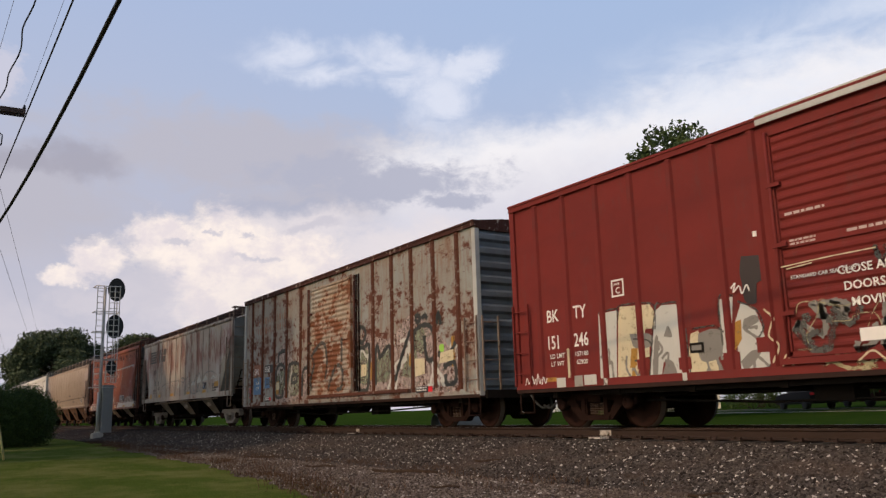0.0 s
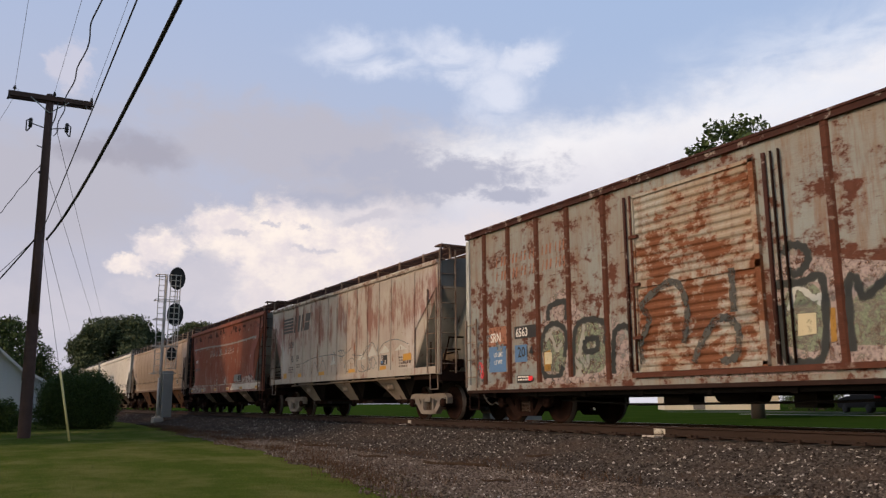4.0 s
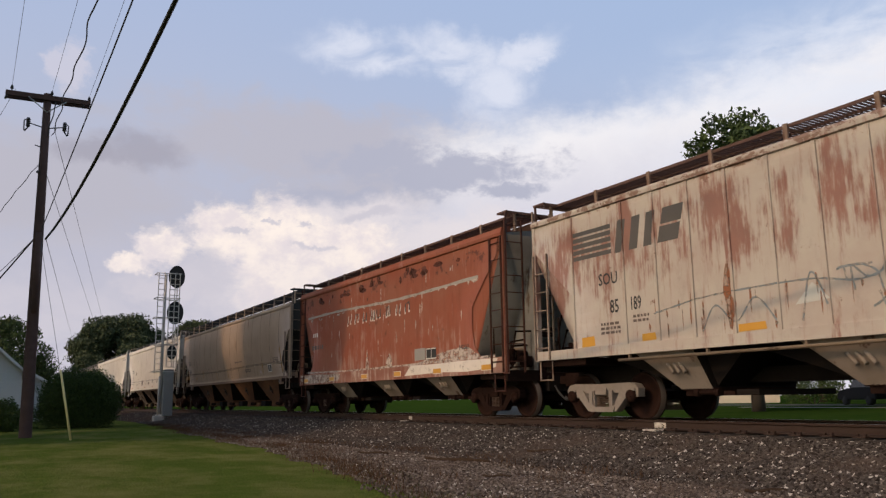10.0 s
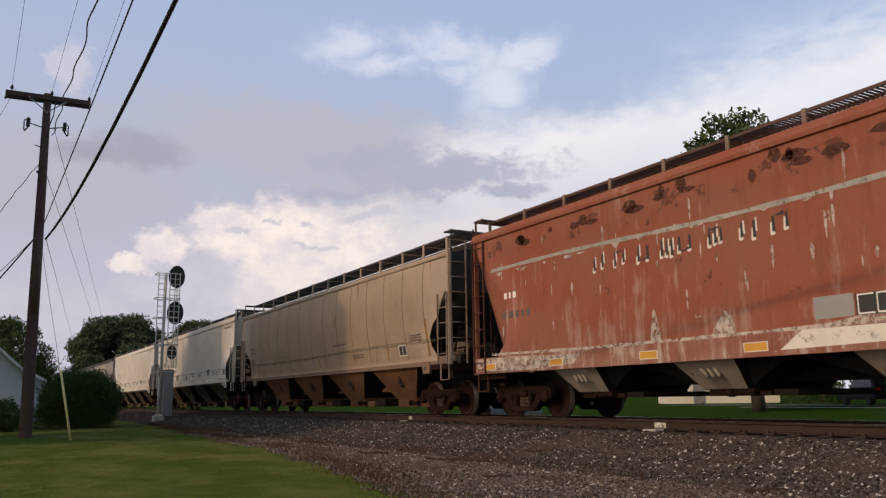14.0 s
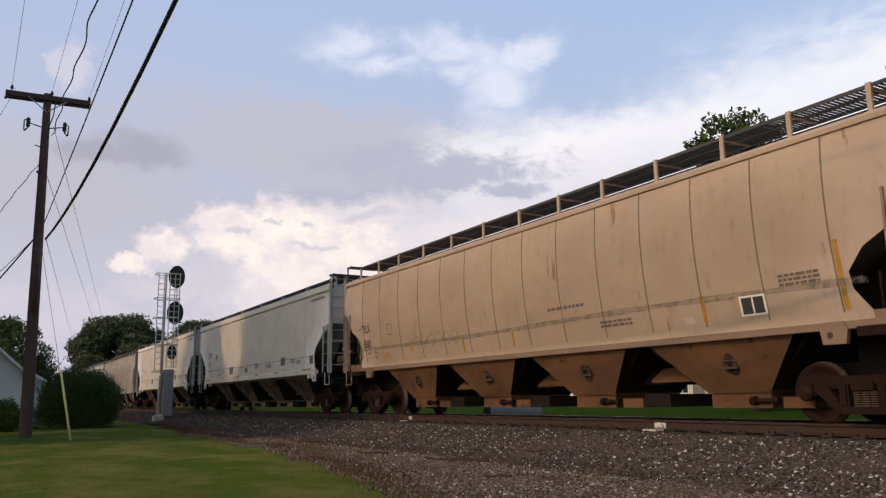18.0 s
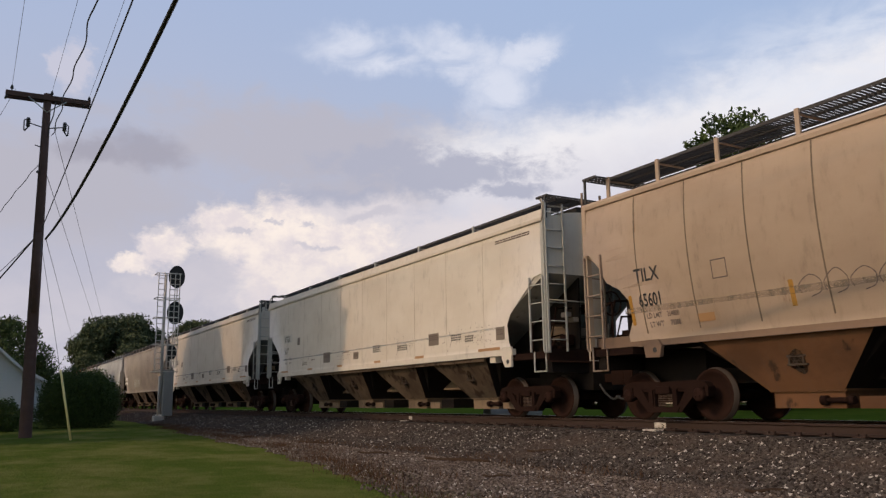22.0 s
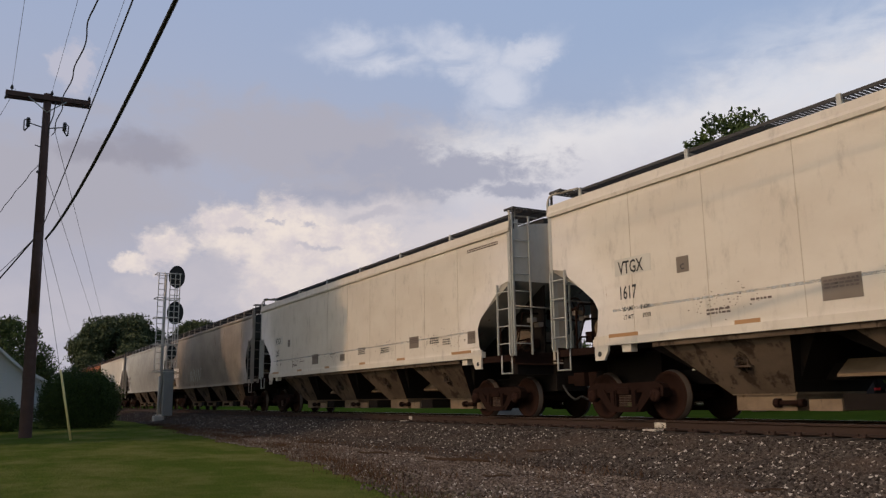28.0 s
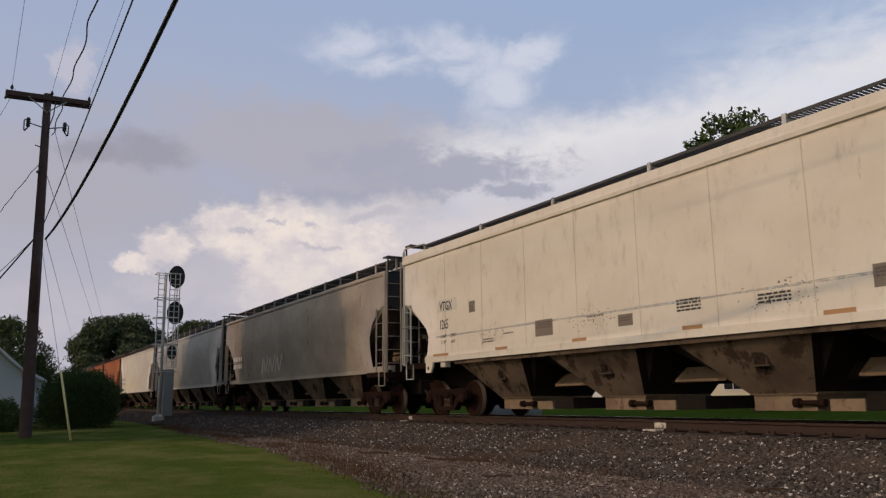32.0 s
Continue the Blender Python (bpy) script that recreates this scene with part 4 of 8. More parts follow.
        for y in (-1.5, 1.5):
            box(bm, *sorted((s * (e + 0.06), s * (e - 0.34))), y - 0.015, y + 0.015, zw - 0.01, zw + 0.04)
            box(bm, *sorted((s * (e - 0.02), s * (e + 0.02))), y - 0.02, y + 0.02, z1, zw)
        part("end_walkway", bm, M[walk_mat], car)
        if s > 0:
            brake_gear(car, s * (e - 0.15), s)
        else:
            bm = fresh()
            box(bm, -e + 0.5, -e + 0.9, -0.9, -0.5, z0, z0 + 0.4)
            tube(bm, (-e + 0.3, -1.2, z0), (-e + 0.3, -1.2, z0 + 0.9), 0.02, 6)
            part("end_bracket", bm, M["frame_rust"], car)
        bm = fresh()
        tube(bm, (s * (e - 0.75), -0.95, z0 + 0.42), (s * (e - 0.75), 0.2, z0 + 0.42), 0.17, 14)
        part("air_reservoir", bm, M["gate_dust"], car, "dusty air reservoir on the end platform")
        bm = fresh()
        for k, (px, pz) in enumerate(((0.32, 0.25), (0.45, 0.62), (0.28, 0.95))):
            line(bm, [(s * (e - px), -1.25, z0 + pz * 0.3), (s * (e - px), -1.1, z0 + pz), (s * (e - px - 0.1), -0.2, z0 + pz + 0.05)], 0.022)
            box(bm, *sorted((s * (e - px - 0.12), s * (e - px + 0.1))), -0.9 + 0.3 * k, -0.68 + 0.3 * k, z0 + pz - 0.1, z0 + pz + 0.12)
        part("brake_piping", bm, M["frame_rust"], car)
        # shear plate and braces that carry the slope sheet
        bm = fresh()
        prism(bm, [(s * (e - slope_in), z0 - 0.05), (s * (e - 0.10), z0 - 0.05), (s * (e - 0.08), slope_top + 0.05), (s * (e - 0.35), slope_top + 0.05)], "y", -0.62, -0.58)
        # below long slope sheets the plate's colour carries the shade
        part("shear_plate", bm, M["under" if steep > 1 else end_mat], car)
        for y in (-0.55, 0.55):
            bm = fresh()
            prism(bm, [(s * (e - 0.25), z0), (s * (e - 0.45), z0), (s * (e - 0.35), slope_top), (s * (e - 0.25), slope_top)], "y", y - 0.03, y + 0.03)
            part("end_brace", bm, M[end_mat], car)
    return car, e


def white_ends(car, e):
    """Hand brake stand, rounded grab loops and sill blocks of the white hoppers."""
    for s in (-1, 1):
        bm = fresh()
        prism(bm, [(s * (e + 0.00), 1.22), (s * (e + 0.09), 1.22), (s * (e + 0.09), 4.30), (s * (e + 0.22), 4.52), (s * (e + 0.22), 4.62), (s * (e + 0.00), 4.62)], "y", -0.46, -0.12)
        part("brake_stand", bm, M["panel_paint"], car, "pale upright channel of the hand brake")
        bm = fresh()
        n = 22
        for k in range(n):
            a0, a1 = 6.28319 * k / n, 6.28319 * (k + 1) / n
            tube(bm, (s * (e + 0.16), 0.12 + 0.27 * math.cos(a0), 2.5 + 0.27 * math.sin(a0)), (s * (e + 0.16), 0.12 + 0.27 * math.cos(a1), 2.5 + 0.27 * math.sin(a1)), 0.018, 6)
        for k in range(4):
            a0 = 0.4 + k * 1.5708
            tube(bm, (s * (e + 0.14), 0.12, 2.5), (s * (e + 0.16), 0.12 + 0.27 * math.cos(a0), 2.5 + 0.27 * math.sin(a0)), 0.014, 6)
        tube(bm, (s * (e - 0.02), 0.12, 2.5), (s * (e + 0.17), 0.12, 2.5), 0.04, 8)
        part("brake_wheel", bm, M["frame_rust"], car, "rusty hand brake wheel")
        bm = fresh()
        line(bm, smooth_way([(s * e, -1.62, 4.30), (s * (e + 0.01), -1.60, 4.62), (s * (e - 0.06), -1.56, 4.76), (s * (e - 0.25), -1.45, 4.80), (s * (e - 0.55), -1.2, 4.86)], 5), 0.024, 7)
        part("grab_loop", bm, M["panel_paint"], car, "bent cream grab rail over the roof edge")
        bm = fresh()
        line(bm, [(s * (e + 0.06), -1.55, 2.52), (s * (e + 0.10), -0.45, 2.50)], 0.016, 6)
        part("grab_iron", bm, M["panel_paint"], car)
        bm = fresh()
        line(bm, [(s * (e + 0.06), -1.55, 1.20), (s * (e + 0.10), 1.5, 1.18)], 0.020, 6)
        part("uncoupling_rod", bm, M["frame_rust"], car)
        bm = fresh()
        for y in (-1.05, -0.86):
            box(bm, *sorted((s * (e - 0.18), s * (e + 0.02))), y, y + 0.13, 2.0 - 0.55 * y - 0.4, 2.1 - 0.55 * y - 0.4)
        part("valve_box", bm, M["bay_pale"], car)
        bm = fresh()
        box(bm, *sorted((s * (e - 2.30), s * (e - 2.06))), -1.56, -1.40, 1.27, 1.42)
        part("sill_block", bm, M["white"], car)


TAN_BRACKETS = [-9.31, -7.91, -6.47, -4.85, -3.24, -1.62, -0.02, 1.50, 2.96, 4.51, 6.10, 7.45, 8.80]


def add_train():
    # red box car
    rx = [4.45, 5.29, 6.2, 7.08, 7.98, 8.87]
    u0, u1 = 3.65, 18.95
    c = 0.5 * (u0 + u1)
    ribs = [x - c for x in rx] + [9.6 - c] + [13.0 - c + 0.88 * i for i in range(7)]
    car, e = boxcar("red_boxcar", u0, u1, "oxide red steel boxcar with sprayed graffiti along its lower side", "red", "red", "red", "red", ribs, (9.85 - c, 12.9 - c), "red", 0.74, 4.50, "red")
    RIBS["x"] = ribs
    letter_red(car, c)
    CARS[-1] = (car, c + 0.17)
    # rusty box car
    u0, u1 = -12.45, 2.55
    c = 0.5 * (u0 + u1)
    ribs = [x - c for x in (-11.65, -10.62, -9.50, -8.42, -7.27, -2.36, -1.32, -0.32, 0.72, 1.76)]
    car, e = boxcar("rusty_boxcar", u0, u1, "faded grey boxcar, heavily rusted, with outlined graffiti", "tan_rust", "rib_rust", "blue_grey", "chord_rust", ribs, (-6.45 - c, -3.60 - c), "door_rust", 0.71, 4.44, "rail_worn", 1.72, 0.20)
    RIBS["x"] = ribs
    letter_rusty(car, c)
    # cream ribbed hopper
    u0, u1 = -28.0, -13.9
    c, L = 0.5 * (u0 + u1), u1 - u0
    ribs = [-5.70] + [-4.19 + i * 0.838 for i in range(11)] + [5.70]
    car, e = hopper("cream_hopper", u0, u1, "cream ribbed covered hopper with rust streaks", "cream", "end_dusty", "bay_pale", [(1.33, 1.25), (1.31, 2.48), (0.09, 3.55)],
                    z0=1.25, z1=4.22, zr=4.42, n_bays=3, pitch=3.47, inset=1.47, ribs=ribs, rib_w=0.036, rib_d=0.028, zw=4.66, walk_mat="grate_rust", rail="rail_worn", truck="frame_pale", bay_z=0.56, bay_top=0.72, bay=(0.07, 0.72, 0.36, 0.34), steep=0.12)
    RIBS.update(x=ribs, half=0.036, front=-1.635)
    letter_cream(car, c, ribs)
    RIBS["x"] = ()
    # oxide hopper
    u0, u1 = -43.0, -29.2
    c = 0.5 * (u0 + u1)
    car, e = hopper("oxide_hopper", u0, u1, "faded oxide red covered hopper with peeling paint", "brown", "end_dusty", "bay_pale", [(1.02, 1.42), (1.32, 1.69), (1.42, 2.09), (1.42, 2.68), (1.21, 2.90), (0.58, 3.52), (0.26, 3.83), (0.20, 4.27)],
                    z0=1.05, z1=4.30, zr=4.46, n_bays=3, pitch=3.4, inset=1.26, ribs=(), zw=4.80, walk_mat="grate_rust", rail="rail_dark", bay_z=0.55, sill=0.34, bay_top=0.8, sill_mat="brown_sill", bay=(0.15, 0.68, 0.46, 0.10), steep=0.45, fascia=0.13)
    letter_oxide(car, c)
    # tan hopper
    u0, u1 = -63.5, -44.25
    c = 0.5 * (u0 + u1)
    ribs = [-8.15 + i * 1.26 for i in range(14)]
    car, e = hopper("tan_hopper", u0, u1, "dusty tan covered hopper with bulging sides", "tan", "black", "bay_tan", [(0.97, 1.58), (1.18, 1.89), (1.20, 2.14), (0.93, 2.45), (0.60, 2.62), (0.42, 2.95), (0.15, 3.24)],
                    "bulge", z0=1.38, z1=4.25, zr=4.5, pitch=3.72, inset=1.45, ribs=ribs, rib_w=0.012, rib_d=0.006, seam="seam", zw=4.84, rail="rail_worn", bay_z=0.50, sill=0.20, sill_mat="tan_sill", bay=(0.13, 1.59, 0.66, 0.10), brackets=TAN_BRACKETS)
    letter_tan(car, c)
    for s in (-1, 1):
        bm = fresh()
        prism(bm, [(s * 7.86, 1.14), (s * 8.22, 1.14), (s * 8.26, 1.34), (s * 8.18, 1.46), (s * 7.90, 1.46), (s * 7.82, 1.34)], "y", -1.43, -1.35)
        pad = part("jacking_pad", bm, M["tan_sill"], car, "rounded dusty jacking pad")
        bm = fresh()
        tube(bm, (s * 7.98, -1.434, 1.27), (s * 7.98, -1.41, 1.27), 0.05, 12)
        part("lift_hole", bm, M["black"], pad)
    # white hoppers
    for u0, u1, first in ((-84.2, -64.85, True), (-104.9, -85.7, False)):
        c = 0.5 * (u0 + u1)
        ribs = [-7.2 + i * 1.8 for i in range(9)]
        car, e = hopper("white_hopper", u0, u1, "cream white covered hopper with dusty discharge bays", "white", "end_grey", "bay_dirt", [(1.28, 1.44), (1.42, 1.69), (1.48, 2.11), (1.35, 2.33), (0.58, 2.90), (0.41, 3.06), (0.13, 3.11)],
                        z0=1.44, z1=4.34, zr=4.62, pitch=3.70, inset=1.52, ribs=ribs, rib_w=0.007, rib_d=0.004, seam="seam_pale", zw=4.83, bay_z=0.46, sill=0.11, stop=1.3, strip=0.12, bay=(0.15, 1.42, 0.62, 0.33),
                        brackets=[3.04 * i for i in range(-3, 4)], fascia=0.19)
        white_ends(car, e)
        letter_white(car, e, first)
    # far hoppers
    for u0, u1, side, label in ((-124.4, -106.15, "grey", "dusty grey covered hopper, last seen far down the train"), (-142.7, -125.4, "pale_grey", "pale grey covered hopper with brown streaks"),
                                (-159.2, -144.1, "white", "cream covered hopper with yellow scrawls"), (-170.6, -160.3, "orange", "orange rusted covered hopper"),
                                (-182.2, -171.9, "orange", "orange rusted covered hopper"), (-197.5, -183.5, "grey", "dusty grey covered hopper"), (-213.0, -199.0, "tan", "dusty tan covered hopper")):
        kind = "bulge" if side in ("grey", "pale_grey", "tan") else "flat"
        L = u1 - u0
        car, e = hopper({"white": "cream_hopper"}.get(side, side + "_hopper"), u0, u1, label, side, "black" if side != "white" else "end_grey", "bay_dirt",
                        [(1.30, 1.40), (1.30, 1.95), (1.22, 2.35), (0.95, 2.75), (0.5, 3.1), (0.1, 3.25)], kind, z0=1.30, z1=4.27, zr=4.5, n_bays=4 if L > 16 else 3,
                        pitch=(L - 4.6) / (4 if L > 16 else 3), inset=1.7, zw=4.75, ribs=[-L / 2 + 1.9 + i * 1.3 for i in range(int((L - 3.8) / 1.3) + 1)], rib_w=0.012, rib_d=0.006, rail="grey" if side != "orange" else "orange", bay_z=0.5,
                        bay=(0.12, (L - 4.6) / (4 if L > 16 else 3) * 0.42, 0.62, 0.15))
        letter_far(car, e, side)



# ---- lettering, marks and graffiti on the cars ----
def letter_red(car, c):
    def X(u):
        return u - c
    y = -1.562
    write("BK", "mark_white", car, X(4.66), 2.05, 0.24, y, 0.85)
    write("TY", "mark_white", car, X(5.42), 2.05, 0.24, y, 0.85)
    write("151", "mark_white", car, X(4.66), 1.52, 0.26, y, 0.75)
    write("246", "mark_white", car, X(5.40), 1.52, 0.26, y, 0.75)
    write("LD LMT", "mark_white", car, X(4.70), 1.34, 0.09, y)
    write("LT WT", "mark_white", car, X(4.72), 1.19, 0.09, y)
    write("157100", "mark_white", car, X(5.42), 1.34, 0.09, y)
    write("62900", "mark_white", car, X(5.44), 1.19, 0.09, y)
    bm = fresh()
    for a, b, z, w in ((6.46, 6.76, 2.32, 2.35), (6.46, 6.76, 2.60, 2.63), (6.46, 6.49, 2.35, 2.60), (6.73, 6.76, 2.35, 2.60)):
        box(bm, X(a), X(b), y - 0.001, y + 0.004, z, w)
    part("stencil_frame", bm, M["mark_white"], car)
    write("C", "mark_white", car, X(6.56), 2.37, 0.12, y)
    bars(car, "mark_white", X(6.53), X(6.70), 2.53, 1, 0.035, y)
    # block letters in silver, cream and grey with ochre and red blocks
    g = y - 0.003

    def G(mat, k, fields, soft=False, name="graffiti", label=""):
        tag_paint(car, name, mat, fields=[[(X(u + 0.08), max(0.765, z + 0.08)) for u, z in f] for f in fields], soft=soft, y=g - 0.001 * k, label=label)
    G("g_silver", 0, [[(6.01, 1.98), (6.47, 2.00), (6.46, 1.78), (6.22, 1.75), (6.20, 1.55), (6.42, 1.51), (6.41, 1.28), (6.19, 1.19), (6.38, 0.93), (6.36, 0.69), (5.96, 0.70)],
                      [(7.11, 0.69), (7.36, 1.88), (7.50, 1.96), (7.84, 1.94), (7.93, 1.72), (8.00, 0.69), (7.72, 0.69), (7.70, 1.00), (7.46, 1.02), (7.36, 0.69)],
                      [(8.60, 1.04), (8.67, 1.91), (8.92, 1.92), (8.79, 1.02)],
                      [(8.92, 0.69), (9.00, 1.35), (8.92, 1.53), (9.06, 1.82), (9.29, 1.66), (9.38, 1.40), (9.29, 1.24), (9.46, 1.06), (9.48, 0.90), (9.27, 0.70)]], label="silver block letters")
    G("g_cream", 0, [[(6.38, 0.69), (6.50, 1.87), (6.56, 2.05), (7.25, 2.01), (7.34, 1.88), (7.31, 1.60), (6.84, 1.59), (6.80, 1.45), (7.18, 1.37), (7.16, 1.13), (6.87, 1.10), (6.82, 0.69)],
                     [(7.97, 0.69), (7.98, 1.08), (8.06, 1.43), (8.21, 1.47), (8.22, 1.06), (8.55, 0.91), (8.56, 0.69)]], label="cream block letters")
    G("g_spray", 1.5, [[(6.74, 1.55), (7.20, 1.51), (7.24, 1.31), (6.85, 1.30)], [(7.36, 0.69), (7.52, 1.01), (7.66, 1.00), (7.72, 0.69)], [(8.21, 1.42), (8.49, 1.47), (8.67, 1.38), (8.60, 1.04), (8.27, 0.97), (8.18, 1.15)],
                      [(7.50, 1.44), (7.61, 1.61), (7.68, 1.42)], [(9.08, 1.56), (9.28, 1.60), (9.32, 1.49), (9.06, 1.43)], [(8.95, 0.93), (9.17, 1.08), (9.31, 1.03), (9.04, 0.80)], [(6.02, 1.2), (6.1, 1.9), (6.18, 1.9), (6.16, 0.8)], [(7.2, 0.8), (7.30, 1.4), (7.38, 1.4), (7.30, 0.75)]], soft=True)
    G("g_ochre", 2.5, [[(6.76, 1.30), (6.91, 1.29), (6.86, 1.00), (6.70, 0.96)], [(8.87, 1.10), (8.92, 1.53), (9.03, 1.56), (9.01, 1.26)], [(6.72, 0.75), (6.78, 1.2), (6.84, 1.2), (6.82, 0.75)]])
    for a, b, z0, z1 in ((6.88, 7.15, 0.95, 1.08), (7.78, 8.03, 0.89, 1.05), (8.65, 8.95, 0.82, 1.06), (9.26, 9.48, 1.06, 1.24), (7.97, 8.62, 1.55, 1.94)):
        mark("paint_patch", "red", car, X(a + 0.08), X(b + 0.08), z0 + 0.06, z1 + 0.10, g - 0.008)
    bm = fresh()
    box(bm, X(8.11), X(8.38), g - 0.014, g, 1.20, 1.36)
    board = part("routing_board", bm, M["under"], car, "small wooden routing board")
    bm = fresh()
    box(bm, X(8.15), X(8.34), g - 0.018, g - 0.013, 1.24, 1.32)
    part("card", bm, M["g_spray"], board)
    # dark outlines round the letters
    outlines = [[(6.50, 1.9), (6.56, 2.07), (7.25, 2.03), (7.36, 1.88), (7.33, 1.58)], [(7.12, 0.75), (7.36, 1.90), (7.52, 1.98), (7.84, 1.96), (7.95, 1.72), (8.0, 0.75)], [(6.02, 2.0), (6.48, 2.02), (6.47, 1.76)], [(8.66, 1.2), (8.67, 1.93), (8.93, 1.94)],
                [(9.0, 1.84), (9.3, 1.68), (9.40, 1.40), (9.31, 1.24), (9.48, 1.06), (9.50, 0.90), (9.28, 0.72)], [(6.82, 1.08), (7.17, 1.11), (7.19, 1.38), (6.82, 1.46)], [(8.1, 1.5), (8.5, 1.52), (8.7, 1.4)]]
    tag_paint(car, "graffiti", "g_soft", strokes=[[(X(u + 0.08), z + 0.08) for u, z in f] for f in outlines], w=0.035, y=g - 0.004)
    for a, b in ((6.1, 6.5), (6.55, 7.2), (7.3, 8.05), (8.1, 8.7), (9.0, 9.5)):
        scribble(car, "g_spray", X(a), X(b), 0.8, 1.5, 2, 0.05, g - 0.003, int(a * 10))
    bars(car, "g_soft", X(7.99), X(8.48), 0.80, 1, 0.08, g - 0.004)
    tag_paint(car, "graffiti", "mark_white", strokes=[[(X(3.95 + i * 0.17), 0.86), (X(4.0 + i * 0.17), 1.0 + 0.03 * (i % 3)), (X(4.05 + i * 0.17), 0.88), (X(4.10 + i * 0.17), 0.97)] for i in range(4)] +
              [[(X(9.01), 2.12), (X(9.09), 2.19), (X(9.05), 2.06), (X(9.16), 2.14), (X(9.20), 2.02), (X(9.29), 2.14), (X(9.33), 2.04)]], w=0.024, y=-1.604)
    tag_paint(car, "graffiti", "g_cream", strokes=[[(X(9.52), 1.75), (X(9.66), 1.6), (X(9.58), 1.35), (X(9.7), 1.2), (X(9.6), 0.95)], [(X(9.72), 0.85), (X(9.8), 1.05), (X(9.9), 0.9)]], w=0.03, y=g - 0.008)
    G("soot", 3, [[(9.14, 2.51), (9.53, 2.44), (9.54, 2.14), (9.33, 2.04), (9.33, 1.78), (9.14, 1.81), (9.11, 2.07), (9.09, 2.29)]], True, "soot_patch")
    mark("chip", "mark_white", car, X(9.46), X(9.56), 2.85, 2.93, g)
    mark("red_lamp_plate", "mark_red", car, X(5.48), X(5.58), 0.84, 0.93, g)
    mark("data_panel", "g_pink", car, X(5.50), X(6.05), 0.78, 0.86, g)
    tag_paint(car, "graffiti", "g_grey", fields=[[(X(5.21), 0.92), (X(5.22), 2.0), (X(5.33), 2.0), (X(5.36), 0.92)]], soft=False, y=g + 0.001)
    tag_paint(car, "graffiti", "g_cream", fields=[[(X(5.24), 0.95), (X(5.24), 1.5), (X(5.30), 1.5), (X(5.30), 0.95)]], soft=False, y=-1.6125)
    mark("paint_patch", "g_silver", car, X(4.90), X(5.15), 0.78, 0.96, g - 0.045)
    mark("paint_patch", "g_grey", car, X(5.40), X(5.62), 0.78, 0.98, g - 0.045)
    mark("paint_patch", "g_silver", car, X(5.66), X(5.98), 0.80, 0.98, g - 0.045)
    tag_paint(car, "graffiti", "g_ochre", fields=[[(X(4.52), 0.78), (X(4.52), 0.98), (X(4.85), 0.98), (X(4.85), 0.78)]], soft=False, y=g)
    # door stencils
    d = -1.638
    write("CLOSE AND LOCK", "mark_white", car, X(10.75), 2.06, 0.12, d)
    write("DOORS BEFORE", "mark_white", car, X(10.82), 1.84, 0.12, d)
    write("MOVING CAR", "mark_white", car, X(10.90), 1.62, 0.12, d)
    write("STANDARD CAR SEAL ONLY", "mark_white", car, X(10.05), 2.10, 0.055, d)
    bars(car, "mark_pale", X(10.07), X(10.68), 3.03, 1, 0.04, d)
    bars(car, "mark_pale", X(10.1), X(10.5), 2.64, 2, 0.03, d)
    bars(car, "mark_pale", X(10.95), X(11.7), 2.62, 1, 0.04, d)
    scribble(car, "g_lime_dull", X(9.95), X(12.6), 1.10, 1.75, 8, 0.016, d, 3)
    scribble(car, "g_spray", X(9.95), X(12.6), 1.05, 1.7, 14, 0.09, d + 0.002, 5)
    scribble(car, "g_soft", X(10.6), X(12.6), 1.9, 2.35, 6, 0.08, d + 0.002, 6)
    scribble(car, "g_soft", X(9.95), X(11.0), 1.1, 1.6, 5, 0.10, d + 0.001, 7)
    scribble(car, "g_lime_dull", X(9.95), X(12.0), 0.82, 1.0, 5, 0.06, -1.604, 9)
    mark("paint_patch", "mark_white", car, X(10.95), X(11.4), 1.15, 1.32, d - 0.003)
    tag_paint(car, "scrape", "g_cream", strokes=[[(X(9.90), 2.30), (X(10.6), 2.33), (X(11.3), 2.34)], [(X(10.0), 2.26), (X(10.4), 2.29)]], w=0.018, y=d)
    tag_paint(car, "graffiti", "g_cream", strokes=[[(X(10.9), 0.9), (X(11.1), 1.02), (X(11.3), 0.88), (X(11.5), 1.0), (X(11.7), 0.88)]], w=0.028, y=-1.665)
    # primer strip on the roof edge over the door
    bm = fresh()
    box(bm, X(9.75), X(13.2), -1.637, -1.5, 4.50, 4.66)
    part("roof_strip", bm, M["galv"], car, "bare pale primer strip")


